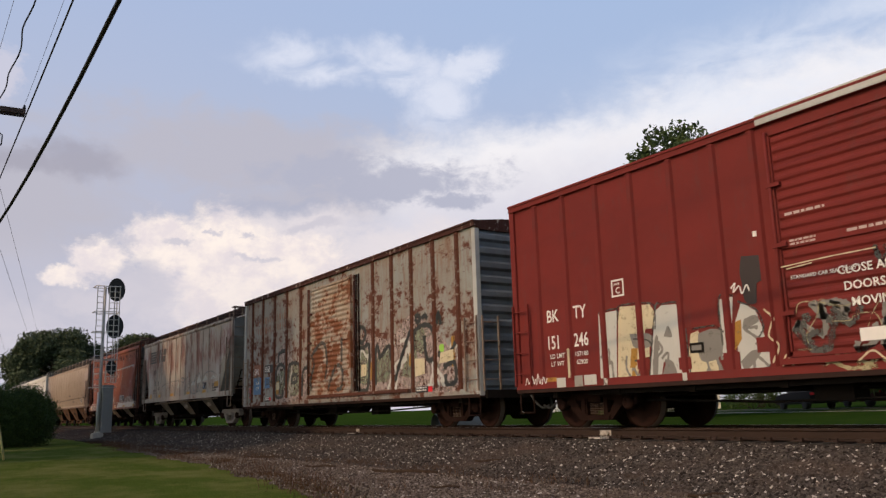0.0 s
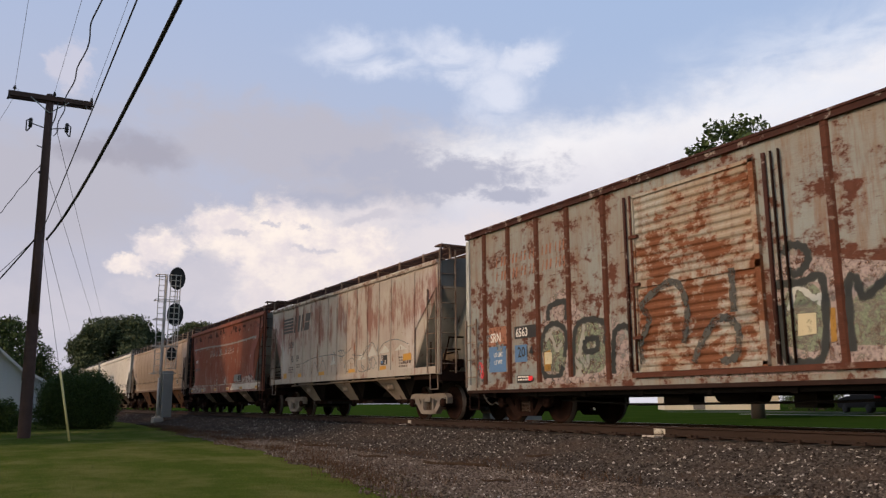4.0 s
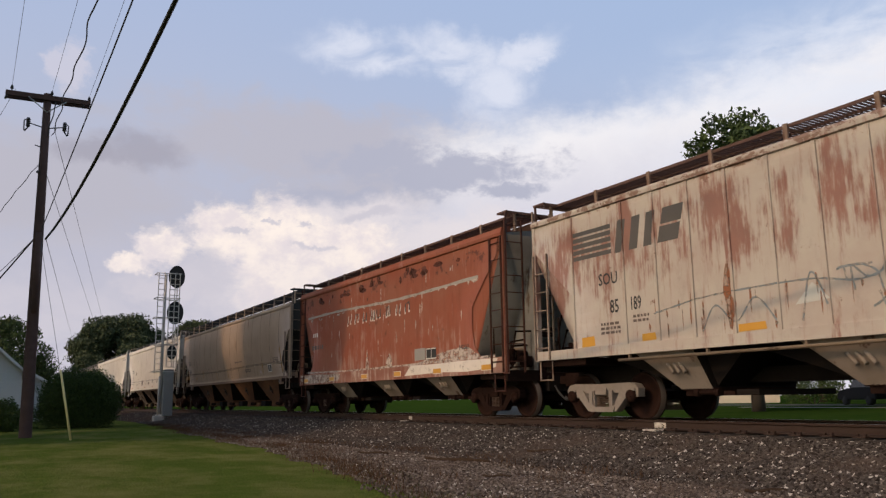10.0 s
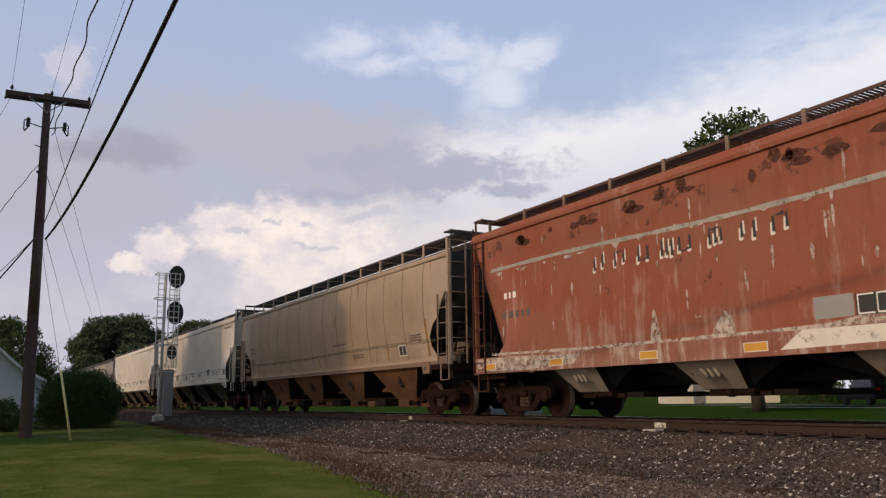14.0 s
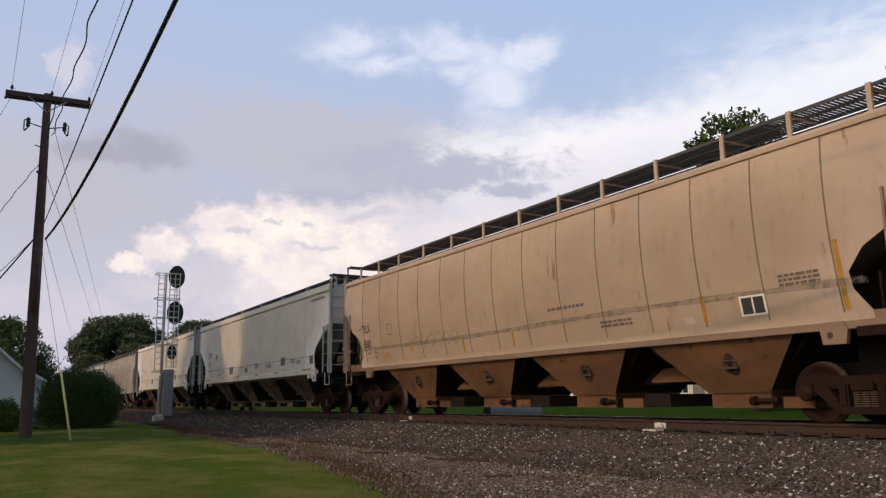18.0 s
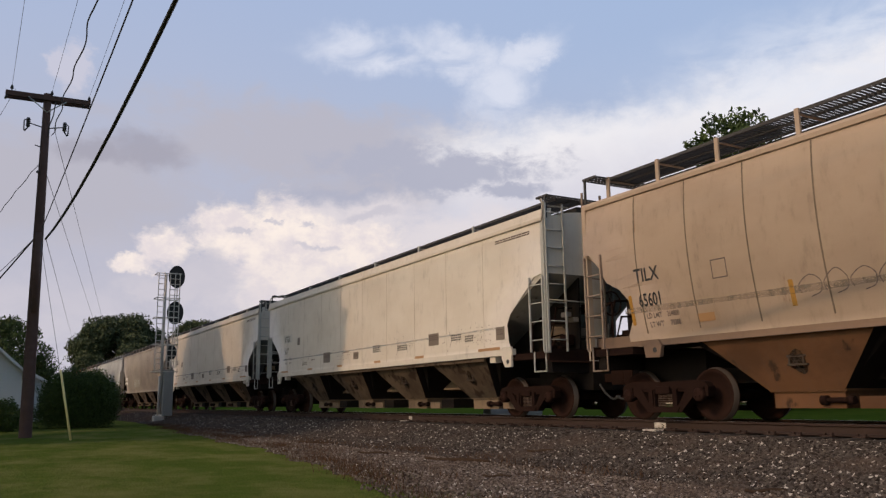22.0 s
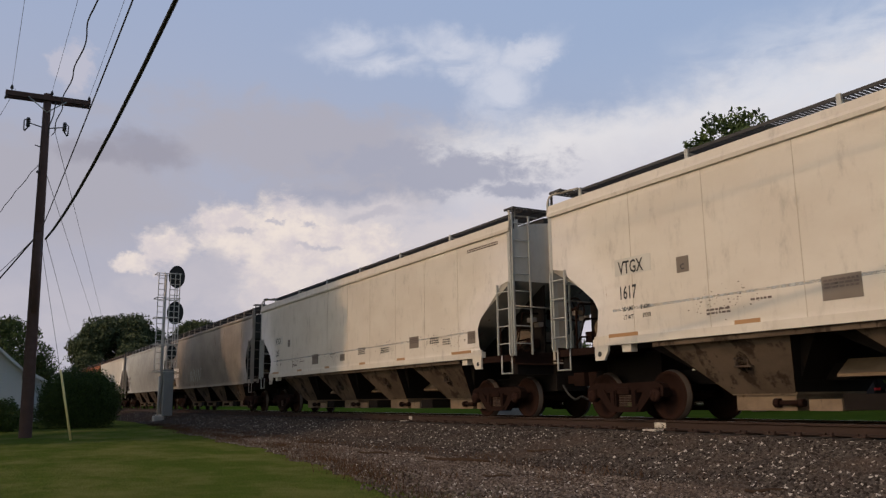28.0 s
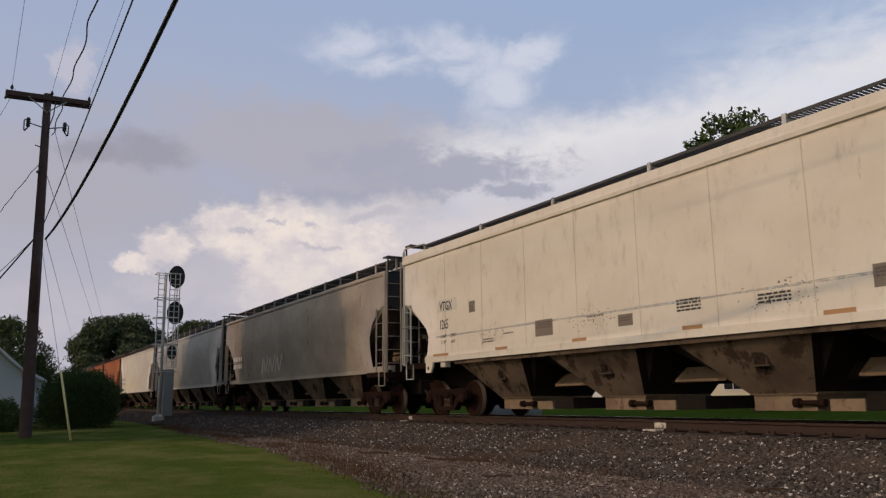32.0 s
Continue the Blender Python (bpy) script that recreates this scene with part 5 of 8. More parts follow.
def letter_rusty(car, c):
    def X(u):
        return u - c
    y = -1.562
    g = -1.566
    def F(f):
        return [(X(a), b) for a, b in f]
    mark("number_panel", "black", car, X(-10.42), X(-9.60), 1.86, 2.14, y)
    write("SRN", "mark_white", car, X(-11.42), 1.84, 0.22, y, 0.8)
    write("6563", "mark_white", car, X(-10.36), 1.90, 0.20, y - 0.006, 0.86)
    mark("data_panel", "mark_blue", car, X(-11.5), X(-10.78), 1.15, 1.74, y, "faded blue data panel")
    mark("data_panel", "mark_blue", car, X(-10.42), X(-9.95), 1.34, 1.72, y, "faded blue data panel")
    write("LD LMT", "mark_white", car, X(-11.28), 1.50, 0.10, y - 0.004, 0.8)
    write("LT WT", "mark_white", car, X(-11.26), 1.32, 0.10, y - 0.004, 0.8)
    write("2014", "mark_black", car, X(-10.30), 1.44, 0.24, y - 0.008, 0.9)
    mark("dot_panel", "black", car, X(-10.30), X(-9.80), 0.88, 1.04, -1.605)
    bars(car, "mark_white", X(-10.26), X(-9.85), 0.99, 2, 0.035, -1.611)
    mark("red_tag", "mark_red", car, X(-9.86), X(-9.70), 0.92, 1.02, -1.612)
    # worn company lettering, too far gone to be more than strokes
    bm = fresh()
    random.seed(4)
    for z, u0, u1 in ((3.62, -11.15, -8.5), (3.28, -11.15, -8.5)):
        x = u0
        while x < u1:
            k = 0.05 + 0.02 * math.sin(x * 40)
            bm.faces.new([bm.verts.new(p) for p in ((X(x), y, z), (X(x + k), y, z), (X(x + k + 0.04), y, z + 0.22), (X(x + 0.04), y, z + 0.22))])
            x += 0.13 if int(x * 7) % 3 else 0.21
    part("worn_lettering", bm, M["primer"], car, "worn rust-coloured company lettering")
    # big outlined letters, black over green and pink
    d = -1.641
    def G(mat, y, fields=(), strokes=(), w=0.12, soft=True, label=""):
        tag_paint(car, "graffiti", mat, strokes=[F(f) for f in strokes], fields=[F(f) for f in fields], w=w, y=y, soft=soft, label=label)
    G("g_pink", g + 0.002, [[(-9.4, 0.9), (-9.3, 2.3), (-8.6, 2.8), (-8.0, 2.2), (-7.0, 2.0), (-6.8, 1.0)], [(-3.5, 0.98), (-3.4, 2.5), (-2.6, 2.5), (-1.4, 2.3), (-0.4, 2.8), (0.9, 2.2), (1.7, 1.4), (1.7, 0.98)]])
    G("g_pink", -1.604, [[(-5.4, 0.83), (-5.3, 0.94), (-2.5, 0.95), (-2.5, 0.83)], [(0.4, 0.83), (0.5, 0.95), (1.65, 0.95), (1.62, 0.83)], [(-9.3, 0.83), (-9.2, 0.95), (-7.5, 0.95), (-7.5, 0.83)]], soft=False)
    G("g_green", g, [[(-9.30, 1.15), (-9.35, 1.70), (-9.0, 2.0), (-8.62, 1.8), (-8.65, 1.1)], [(-8.25, 1.0), (-8.2, 1.82), (-7.9, 2.0), (-7.4, 1.9), (-7.4, 1.1)], [(-3.28, 1.25), (-3.22, 2.08), (-2.68, 2.05), (-2.74, 1.2)],
                     [(-2.22, 1.2), (-2.14, 1.86), (-1.47, 2.02), (-1.54, 1.25)], [(-0.92, 1.3), (-0.38, 2.10), (-0.17, 2.25), (-0.18, 1.3)], [(-0.22, 1.9), (-0.12, 2.35), (0.25, 2.38), (0.2, 1.8)]])
    G("g_ochre", g - 0.002, [[(-9.32, 1.1), (-9.33, 1.5), (-9.1, 1.55), (-9.1, 1.1)], [(-2.56, 1.27), (-2.54, 1.76), (-2.45, 1.75), (-2.47, 1.28)], [(-0.50, 1.55), (-0.48, 1.85), (-0.38, 1.85), (-0.40, 1.5)], [(1.42, 1.4), (1.42, 2.1), (1.56, 2.1), (1.56, 1.4)]], soft=False)
    G("g_cream", g - 0.005, [[(-3.09, 1.39), (-3.06, 1.72), (-2.76, 1.71), (-2.78, 1.41)], [(-9.30, 1.25), (-9.30, 1.5), (-9.05, 1.5), (-9.05, 1.25)], [(-0.22, 1.25), (-0.22, 1.69), (0.24, 1.67), (0.23, 1.30)], [(0.9, 1.5), (0.95, 1.75), (1.5, 1.8), (1.5, 1.55)]], soft=False)
    black = [[(-8.67, 1.18), (-8.85, 0.98), (-9.30, 1.02), (-9.45, 1.41), (-9.29, 1.92), (-8.92, 2.09), (-8.55, 1.87), (-8.62, 1.37)], [(-9.14, 2.17), (-9.09, 2.45), (-8.56, 2.51), (-8.53, 2.12)], [(-8.36, 0.98), (-8.26, 1.85), (-7.94, 2.07), (-7.36, 1.96), (-7.34, 1.54)],
             [(-7.95, 1.68), (-7.60, 1.68), (-7.61, 1.47), (-7.96, 1.46), (-7.95, 1.68)], [(-7.14, 0.98), (-7.13, 1.30), (-7.06, 1.76), (-6.77, 1.86), (-6.62, 1.73)],
             [(-3.23, 2.64), (-3.10, 2.77), (-2.86, 2.68), (-2.82, 2.49), (-3.01, 2.32), (-3.19, 2.39)], [(-3.4, 2.20), (-2.96, 2.18), (-2.61, 2.18), (-2.68, 1.15), (-3.00, 1.0), (-3.35, 1.13), (-3.35, 1.88)],
             [(-2.25, 1.12), (-2.22, 2.05), (-2.10, 2.12), (-2.0, 1.85), (-1.71, 2.03), (-1.46, 2.09), (-1.42, 1.70)], [(-1.22, 1.19), (-0.85, 1.80), (-0.45, 2.35), (-0.28, 2.45)],
             [(-0.36, 1.03), (-0.28, 1.92), (-0.18, 2.37), (0.33, 2.48), (0.65, 2.28), (0.70, 1.74), (0.46, 1.60), (0.31, 1.77), (0.24, 2.22)], [(-0.17, 2.69), (-0.05, 2.76), (0.07, 2.66), (-0.05, 2.58), (-0.17, 2.69)],
             [(0.17, 2.65), (0.29, 2.72), (0.40, 2.62)], [(0.80, 2.45), (0.90, 2.70), (1.0, 2.42)], [(1.07, 1.41), (1.51, 1.49), (1.56, 1.08), (1.20, 0.99), (1.14, 1.25)], [(0.85, 1.75), (1.25, 1.62), (1.6, 1.95)]]
    G("g_soft", g - 0.003, strokes=black, w=0.15, label="thick black outlines of sprayed letters")
    G("g_black", g - 0.004, strokes=black, w=0.11)
    over = [[(-6.27, 1.12), (-6.30, 1.49), (-6.06, 1.92), (-6.21, 2.21), (-5.44, 2.52), (-5.15, 2.05), (-5.27, 1.43)], [(-5.07, 1.1), (-4.89, 1.40), (-4.57, 1.74), (-4.29, 1.77), (-4.10, 1.55), (-4.19, 1.16), (-4.50, 1.08)], [(-4.16, 2.57), (-4.17, 1.86)]]
    G("g_soft", d, strokes=over, w=0.14)
    scribble(car, "g_grey", X(-9.4), X(-7.2), 1.0, 2.3, 9, 0.10, g - 0.001, 43)
    scribble(car, "g_silver", X(-3.4), X(1.7), 1.0, 2.2, 12, 0.10, g - 0.001, 44)
    scribble(car, "g_teal", X(-12.2), X(-10.9), 0.95, 2.0, 5, 0.08, g - 0.001, 45)
    scribble(car, "mark_red", X(-12.0), X(-11.75), 1.05, 1.4, 3, 0.025, g - 0.002, 46)
    G("g_lime", g - 0.005, [[(0.94, 1.78), (0.91, 1.93), (1.09, 1.94), (1.09, 1.77)]])
    G("primer", -1.5585, [[(-11.5, 1.78), (-11.5, 2.2), (-10.75, 2.2), (-10.75, 1.78)]], soft=False)
    mark("red_tag", "mark_red", car, X(0.44), X(0.62), 0.86, 0.99, -1.612)
    mark("dot_panel", "black", car, X(-0.15), X(0.42), 0.85, 1.0, -1.605)
    bars(car, "mark_white", X(-0.1), X(0.38), 0.95, 2, 0.035, -1.611)
    # rods and posts beside the door
    for u, r in ((-3.42, 0.035), (-3.28, 0.02), (-3.14, 0.02), (-6.62, 0.03)):
        bm = fresh()
        tube(bm, (X(u), -1.60, 1.0), (X(u), -1.60, 4.3), r, 8)
        part("door_rod", bm, M["chord_rust" if r > 0.025 else "frame_rust"], car)


def letter_cream(car, c, ribs):
    def X(u):
        return u - c
    y = -1.606
    write("SOU", "mark_black", car, X(-25.86), 2.58, 0.24, y, 0.85)
    write("85", "mark_black", car, X(-25.56), 2.02, 0.26, y, 0.72)
    write("189", "mark_black", car, X(-24.98), 2.02, 0.26, y, 0.58)
    # railroad badge: dark bars and blocks
    for i in range(5):
        z = 3.18 + i * 0.125
        tag_paint(car, "badge_bar", "badge_dark", soft=False, y=y, fields=[[(X(-26.6), z), (X(-25.45), z), (X(-25.45), z + 0.085), (X(-26.6), z + 0.085)]])
    for x in (-25.36, -24.96, -24.58):
        tag_paint(car, "badge_block", "badge_dark", soft=False, y=y, fields=[[(X(x), 3.16), (X(x + 0.22), 3.16), (X(x + 0.34), 3.78), (X(x + 0.12), 3.78)]])
    for z, k in ((3.16, 0.0), (3.49, 0.10)):
        tag_paint(car, "badge_block", "badge_dark", soft=False, y=y, fields=[[(X(-24.22 + k), z), (X(-23.72 + k), z), (X(-23.64 + k), z + 0.29), (X(-24.14 + k), z + 0.29)]])
    for a, w, z, h in ((-26.44, 0.40, 1.42, 0.20), (-24.74, 0.36, 1.43, 0.14), (-22.57, 0.54, 1.43, 0.13), (-19.88, 0.52, 1.43, 0.12), (-17.50, 0.46, 1.43, 0.12), (-15.94, 0.52, 1.64, 0.20)):
        tag_paint(car, "reflector", "mark_orange", soft=False, y=y - 0.003, fields=[[(X(a), z), (X(a + w), z + 0.01), (X(a + w - 0.02), z + h), (X(a + 0.01), z + h - 0.01)]], label="worn orange reflective patch")
    bars(car, "mark_faint", X(-25.85), X(-25.3), 1.80, 3, 0.05, y)
    bars(car, "mark_faint", X(-24.95), X(-24.5), 1.88, 2, 0.05, y)
    bars(car, "mark_faint", X(-16.2), X(-15.7), 1.72, 4, 0.05, y)
    mark("data_panel", "black", car, X(-17.43), X(-16.99), 1.58, 1.86, y)
    bars(car, "mark_white", X(-17.40), X(-17.24), 1.80, 3, 0.03, y - 0.006)
    bars(car, "mark_white", X(-17.18), X(-17.02), 1.68, 3, 0.025, y - 0.006)
    mark("data_panel", "mark_blue", car, X(-17.39), X(-17.26), 1.62, 1.70, y - 0.006)
    bars(car, "mark_faint", X(-15.95), X(-15.4), 1.56, 1, 0.08, y)
    # slate outlines of hills over the lower third, washed fields below them
    hills = [[(-24.4, 1.9), (-23.4, 2.05), (-22.4, 2.1), (-21.2, 2.1), (-20.4, 2.0), (-19.6, 2.25)], [(-19.6, 2.0), (-18.9, 1.95), (-18.45, 2.1), (-18.05, 2.3), (-17.65, 2.0), (-17.2, 2.22), (-16.4, 2.28), (-15.6, 2.1)], [(-21.4, 1.5), (-21.2, 2.2), (-20.95, 1.7)],
             [(-20.3, 1.6), (-19.6, 1.9), (-19.0, 1.45), (-18.2, 1.5)], [(-23.3, 1.5), (-23.0, 1.9), (-22.6, 1.6), (-22.2, 1.95), (-21.8, 1.5)], [(-18.4, 1.5), (-18.0, 1.85), (-17.6, 1.5)]]
    tag_paint(car, "graffiti", "g_teal", w=0.034, y=y - 0.001, strokes=[[(X(a), b) for a, b in f] for f in hills], label="faint slate graffiti")
    peaks = [[(-18.40, 1.86), (-18.05, 2.22), (-17.72, 1.90)], [(-17.55, 1.92), (-17.15, 2.16), (-16.78, 1.94)], [(-19.2, 1.80), (-18.9, 2.02), (-18.55, 1.82)], [(-16.5, 1.95), (-16.1, 2.12), (-15.7, 1.96)], [(-21.5, 1.75), (-21.2, 2.05), (-20.9, 1.78)]]
    tag_paint(car, "graffiti", "g_silver", y=y, soft=False, fields=[[(X(a), b) for a, b in f] for f in peaks])
    # rusty runs below the scrawls
    rng = random.Random(77)
    for _ in range(46):
        u, z = rng.uniform(-24.6, -15.4), rng.uniform(1.7, 2.2)
        k, h = rng.uniform(0.006, 0.024), rng.uniform(0.12, 0.5)
        tag_paint(car, "rust_run", "g_rust", y=y - 0.0005, soft=False, fields=[[(X(u), max(1.42, z - h)), (X(u - k), max(1.44, z - 0.6 * h)), (X(u - 0.5 * k), z - 0.2 * h), (X(u - 0.9 * k), z), (X(u + 0.8 * k), z - 0.04), (X(u + k), max(1.45, z - 0.5 * h))]])
    scribble(car, "g_teal", X(-22.0), X(-16.0), 1.5, 2.2, 9, 0.035, y - 0.001, 51)
    # rust burst along two posts
    for u, z0, z1 in ((-22.69, 1.5, 2.55), (-19.34, 1.6, 2.5)):
        tag_paint(car, "rust_bleed", "g_rust", y=y - 0.002, fields=[[(X(u - 0.04), z0), (X(u - 0.09), z0 + 0.30), (X(u - 0.05), z0 + 0.42), (X(u - 0.13), z0 + 0.62), (X(u - 0.04), z1), (X(u + 0.06), z1 - 0.12), (X(u + 0.05), z0 + 0.55), (X(u + 0.12), z0 + 0.40), (X(u + 0.04), z0)]])


def letter_oxide(car, c):
    def X(u):
        return u - c
    y = -1.606
    # eight half-peeled black letters, reduced to worn bars with white scraps beside them
    rng = random.Random(8)
    for i, u in enumerate((-38.46, -37.86, -37.22, -36.62, -36.20, -35.52, -34.86, -34.26)):
        def scrap(name, mat, x0, x1, z0, z1, yy):
            bm = fresh()
            k = 0.25 * (x1 - x0)
            bm.faces.new([bm.verts.new((X(px), yy, pz)) for px, pz in ((x0, z0 + k), (x0 + k, z0), (x1, z0 + k * rng.random()), (x1 - k * rng.random(), z1), (x0 + k * rng.random(), z1 - k))])
            part(name, bm, M[mat], car, "half-peeled black company lettering" if mat == "mark_black" else "")
        for k in range(2 + (i in (3, 5))):
            a = u + k * (0.24 / (1 + (i in (3, 5))))
            lo, hi = 2.88 + rng.uniform(0, 0.07), 3.22 - rng.uniform(0, 0.06)
            scrap("worn_letter", "mark_black", a, a + 0.06, lo, hi, y)
            scrap("peeled_scrap", "chalk_white", a - 0.04, a + 0.05, lo - 0.05, lo + rng.uniform(0.06, 0.2), y + 0.003)
            if rng.random() < 0.6:
                scrap("peeled_scrap", "chalk_white", a + 0.05, a + 0.09, hi - 0.2, hi + 0.03, y + 0.003)
        if i % 3:
            scrap("worn_letter", "mark_black", u + 0.05, u + 0.24, 2.90 + 0.24 * (i % 2), 2.97 + 0.24 * (i % 2), y)
    # faded pale stripe, chalked sill
    tag_paint(car, "stripe", "g_grey", strokes=[[(X(-42.2), 3.44), (X(-39.3), 3.44), (X(-36.2), 3.36), (X(-33.9), 3.34), (X(-30.3), 3.40)]], w=0.085, y=y)
    rng = random.Random(5)
    bm = fresh()
    u = -42.0
    while u < -30.4:
        k = rng.uniform(0.12, 0.5)
        h = rng.uniform(0.02, 0.11)
        bm.faces.new([bm.verts.new(p) for p in ((X(u), y, 3.36), (X(u + k * 0.4), y, 3.36 - h), (X(u + k * 0.8), y, 3.36 - h * 0.6), (X(u + k), y, 3.36))])
        u += k + rng.uniform(0.0, 0.6)
    tagged(part("peeling_edge", bm, M["chalk"], car), kind="stuff")
    tag_paint(car, "chalked_ridge", "chalk", strokes=[[(X(-42.2), 1.45), (X(-38.0), 1.40), (X(-33.5), 1.40), (X(-29.6), 1.42)]], w=0.06, y=-1.622)
    tag_paint(car, "chalked_sill", "chalk", fields=[[(X(-42.9), 1.08), (X(-42.8), 1.36), (X(-41.0), 1.36), (X(-39.0), 1.30), (X(-39.2), 1.12), (X(-41.0), 1.05)]], soft=False, y=-1.621)
    tag_paint(car, "chalked_sill", "chalk_white", fields=[[(X(-34.3), 1.10), (X(-33.9), 1.37), (X(-32.6), 1.36), (X(-31.0), 1.38), (X(-29.5), 1.37), (X(-29.6), 1.16), (X(-30.9), 1.10), (X(-32.2), 1.13)]], soft=False, y=-1.6195)
    tag_paint(car, "chalked_sheet", "chalk", fields=[[(X(-33.6), 1.42), (X(-33.0), 1.50), (X(-32.0), 1.66), (X(-31.0), 1.72), (X(-30.6), 1.60), (X(-30.5), 1.42)], [(X(-35.6), 1.42), (X(-35.3), 1.8), (X(-35.1), 1.42)], [(X(-37.0), 1.42), (X(-36.9), 2.0), (X(-36.75), 1.42)]], y=y + 0.001)
    rng = random.Random(23)
    for _ in range(34):
        u, z, k, h = rng.uniform(-42.0, -30.8), rng.uniform(1.9, 4.0), rng.uniform(0.012, 0.035), rng.uniform(0.15, 0.5)
        tag_paint(car, "chalk_run", "chalk", fields=[[(X(u), z - h), (X(u - k), z - 0.5 * h), (X(u - 0.4 * k), z), (X(u + k), z - 0.3 * h)]], y=y + 0.001)
    # bare dark patches below the roof edge
    rng = random.Random(19)
    for _ in range(22):
        u, w, h = rng.uniform(-42.4, -30.0), rng.uniform(0.12, 0.55), rng.uniform(0.06, 0.16)
        z = rng.uniform(3.85, 4.12)
        tag_paint(car, "bare_patch", "bare_oxide", fields=[[(X(u), z), (X(u + 0.3 * w), z + h), (X(u + 0.8 * w), z + 0.8 * h), (X(u + w), z - 0.1 * h), (X(u + 0.5 * w), z - 0.7 * h)]], y=y + 0.001)
    mark("data_panel", "mark_grey", car, X(-33.68), X(-33.06), 1.50, 1.82, y, "plain grey stencil panel")
    mark("data_panel", "black", car, X(-33.03), X(-32.45), 1.50, 1.80, y - 0.003)
    for a, b in ((-33.0, -32.76), (-32.72, -32.48)):
        mark("stencil_box", "mark_white", car, X(a), X(b), 1.77, 1.79, y - 0.009)
        mark("stencil_box", "mark_white", car, X(a), X(b), 1.51, 1.53, y - 0.009)
        mark("stencil_box", "mark_white", car, X(a), X(a + 0.015), 1.53, 1.77, y - 0.009)
    for a in (-42.5, -39.98, -37.28, -34.95, -32.6, -30.2):
        mark("reflector", "chalk_white", car, X(a - 0.02), X(a + 0.44), 1.10, 1.25, -1.622)
        mark("reflector", "mark_orange", car, X(a), X(a + 0.42), 1.115, 1.235, -1.627, "orange reflective patch with a pale border")
    write("HC662", "mark_black", car, X(-31.25), 1.66, 0.12, y)
    bars(car, "mark_white", X(-41.65), X(-41.1), 2.70, 1, 0.14, y)
    bars(car, "mark_faint", X(-41.75), X(-40.6), 2.25, 1, 0.15, y)


def letter_tan(car, c):
    def X(u):
        return u - c
    hw = profile_bulge(1.38, 4.25)

    def Y(z):
        return -hw(z) - 0.008
    write("TILX", "mark_black", car, X(-62.12), 2.52, 0.25, Y(2.50), 0.85, 0.13)
    write("65601", "mark_black", car, X(-62.08), 2.06, 0.25, Y(2.06) - 0.004, 0.70, 0.18)
    write("LD LMT", "mark_faint", car, X(-61.95), 1.84, 0.10, Y(1.84) - 0.003, 0.8, 0.20)
    write("LT WT", "mark_faint", car, X(-61.90), 1.68, 0.10, Y(1.68) - 0.003, 0.8, 0.21)
    write("214800", "mark_faint", car, X(-61.45), 1.84, 0.10, Y(1.84) - 0.003, 0.7, 0.20)
    write("71200", "mark_faint", car, X(-61.40), 1.68, 0.10, Y(1.68) - 0.003, 0.7, 0.21)
    for a, z0, z1 in ((-62.35, 1.75, 2.3), (-56.1, 1.62, 1.95), (-53.9, 1.62, 1.95), (-48.20, 1.65, 2.10), (-45.62, 1.62, 2.62), (-58.9, 1.75, 2.15)):
        n = 4
        bm = fresh()
        for i in range(n):
            za, zb = z0 + (z1 - z0) * i / n, z0 + (z1 - z0) * (i + 1) / n
            bm.faces.new([bm.verts.new(p) for p in ((X(a), Y(za), za), (X(a + 0.085), Y(za), za), (X(a + 0.085), Y(zb), zb), (X(a), Y(zb), zb))])
        part("reflector", bm, M["g_ochre"], car, "worn vertical orange reflector")
    mark("data_panel", "black", car, X(-47.38), X(-46.92), 1.70, 1.98, Y(1.9))
    for a, b, p, q in ((-47.40, -47.36, 1.68, 2.00), (-46.94, -46.90, 1.68, 2.00), (-47.40, -46.90, 1.97, 2.00), (-47.40, -46.90, 1.68, 1.71), (-47.16, -47.13, 1.71, 1.97)):
        mark("small_print", "mark_white", car, X(a), X(b), p, q, Y(1.9))
    mark("data_panel", "mark_pale", car, X(-48.62), X(-48.40), 1.66, 1.78, Y(1.8))
    mark("data_panel", "mark_brown", car, X(-60.75), X(-60.40), 1.68, 1.82, Y(1.8))
    bm = fresh()
    for a, b, z, w in ((-60.3, -59.98, 2.35, 2.37), (-60.3, -59.98, 2.65, 2.67), (-60.3, -60.28, 2.37, 2.65), (-60.0, -59.98, 2.37, 2.65)):
        plate(bm, X(a), X(b), z, w, Y(2.66))
    part("stencil_frame", bm, M["mark_faint"], car)
    bars(car, "mark_faint", X(-52.4), X(-51.2), 2.26, 1, 0.06, Y(2.3))
    bars(car, "mark_faint", X(-46.6), X(-45.9), 2.2, 3, 0.04, Y(2.22))
    bars(car, "mark_faint", X(-50.8), X(-49.9), 1.86, 2, 0.045, Y(1.9))
    # thin bubble outline and a dull stain along the side
    loops = []
    for i in range(6):
        x = -58.7 + 0.42 * i
        loops.append([(X(x), 1.92), (X(x - 0.02), 2.06), (X(x + 0.18), 2.18 + 0.04 * (i % 2)), (X(x + 0.34), 2.08), (X(x + 0.32), 1.92), (X(x + 0.15), 1.86)])
    tag_paint(car, "graffiti", "mark_faint", strokes=loops, w=0.016, y=Y(2.35), label="thin grey bubble outline")
    tag_paint(car, "stain", "stain_wash", strokes=[[(X(-62.5), 2.02), (X(-56.0), 1.98), (X(-50.0), 2.04), (X(-45.2), 2.0)]], w=0.11, y=Y(2.06), label="faint greyish stain band")
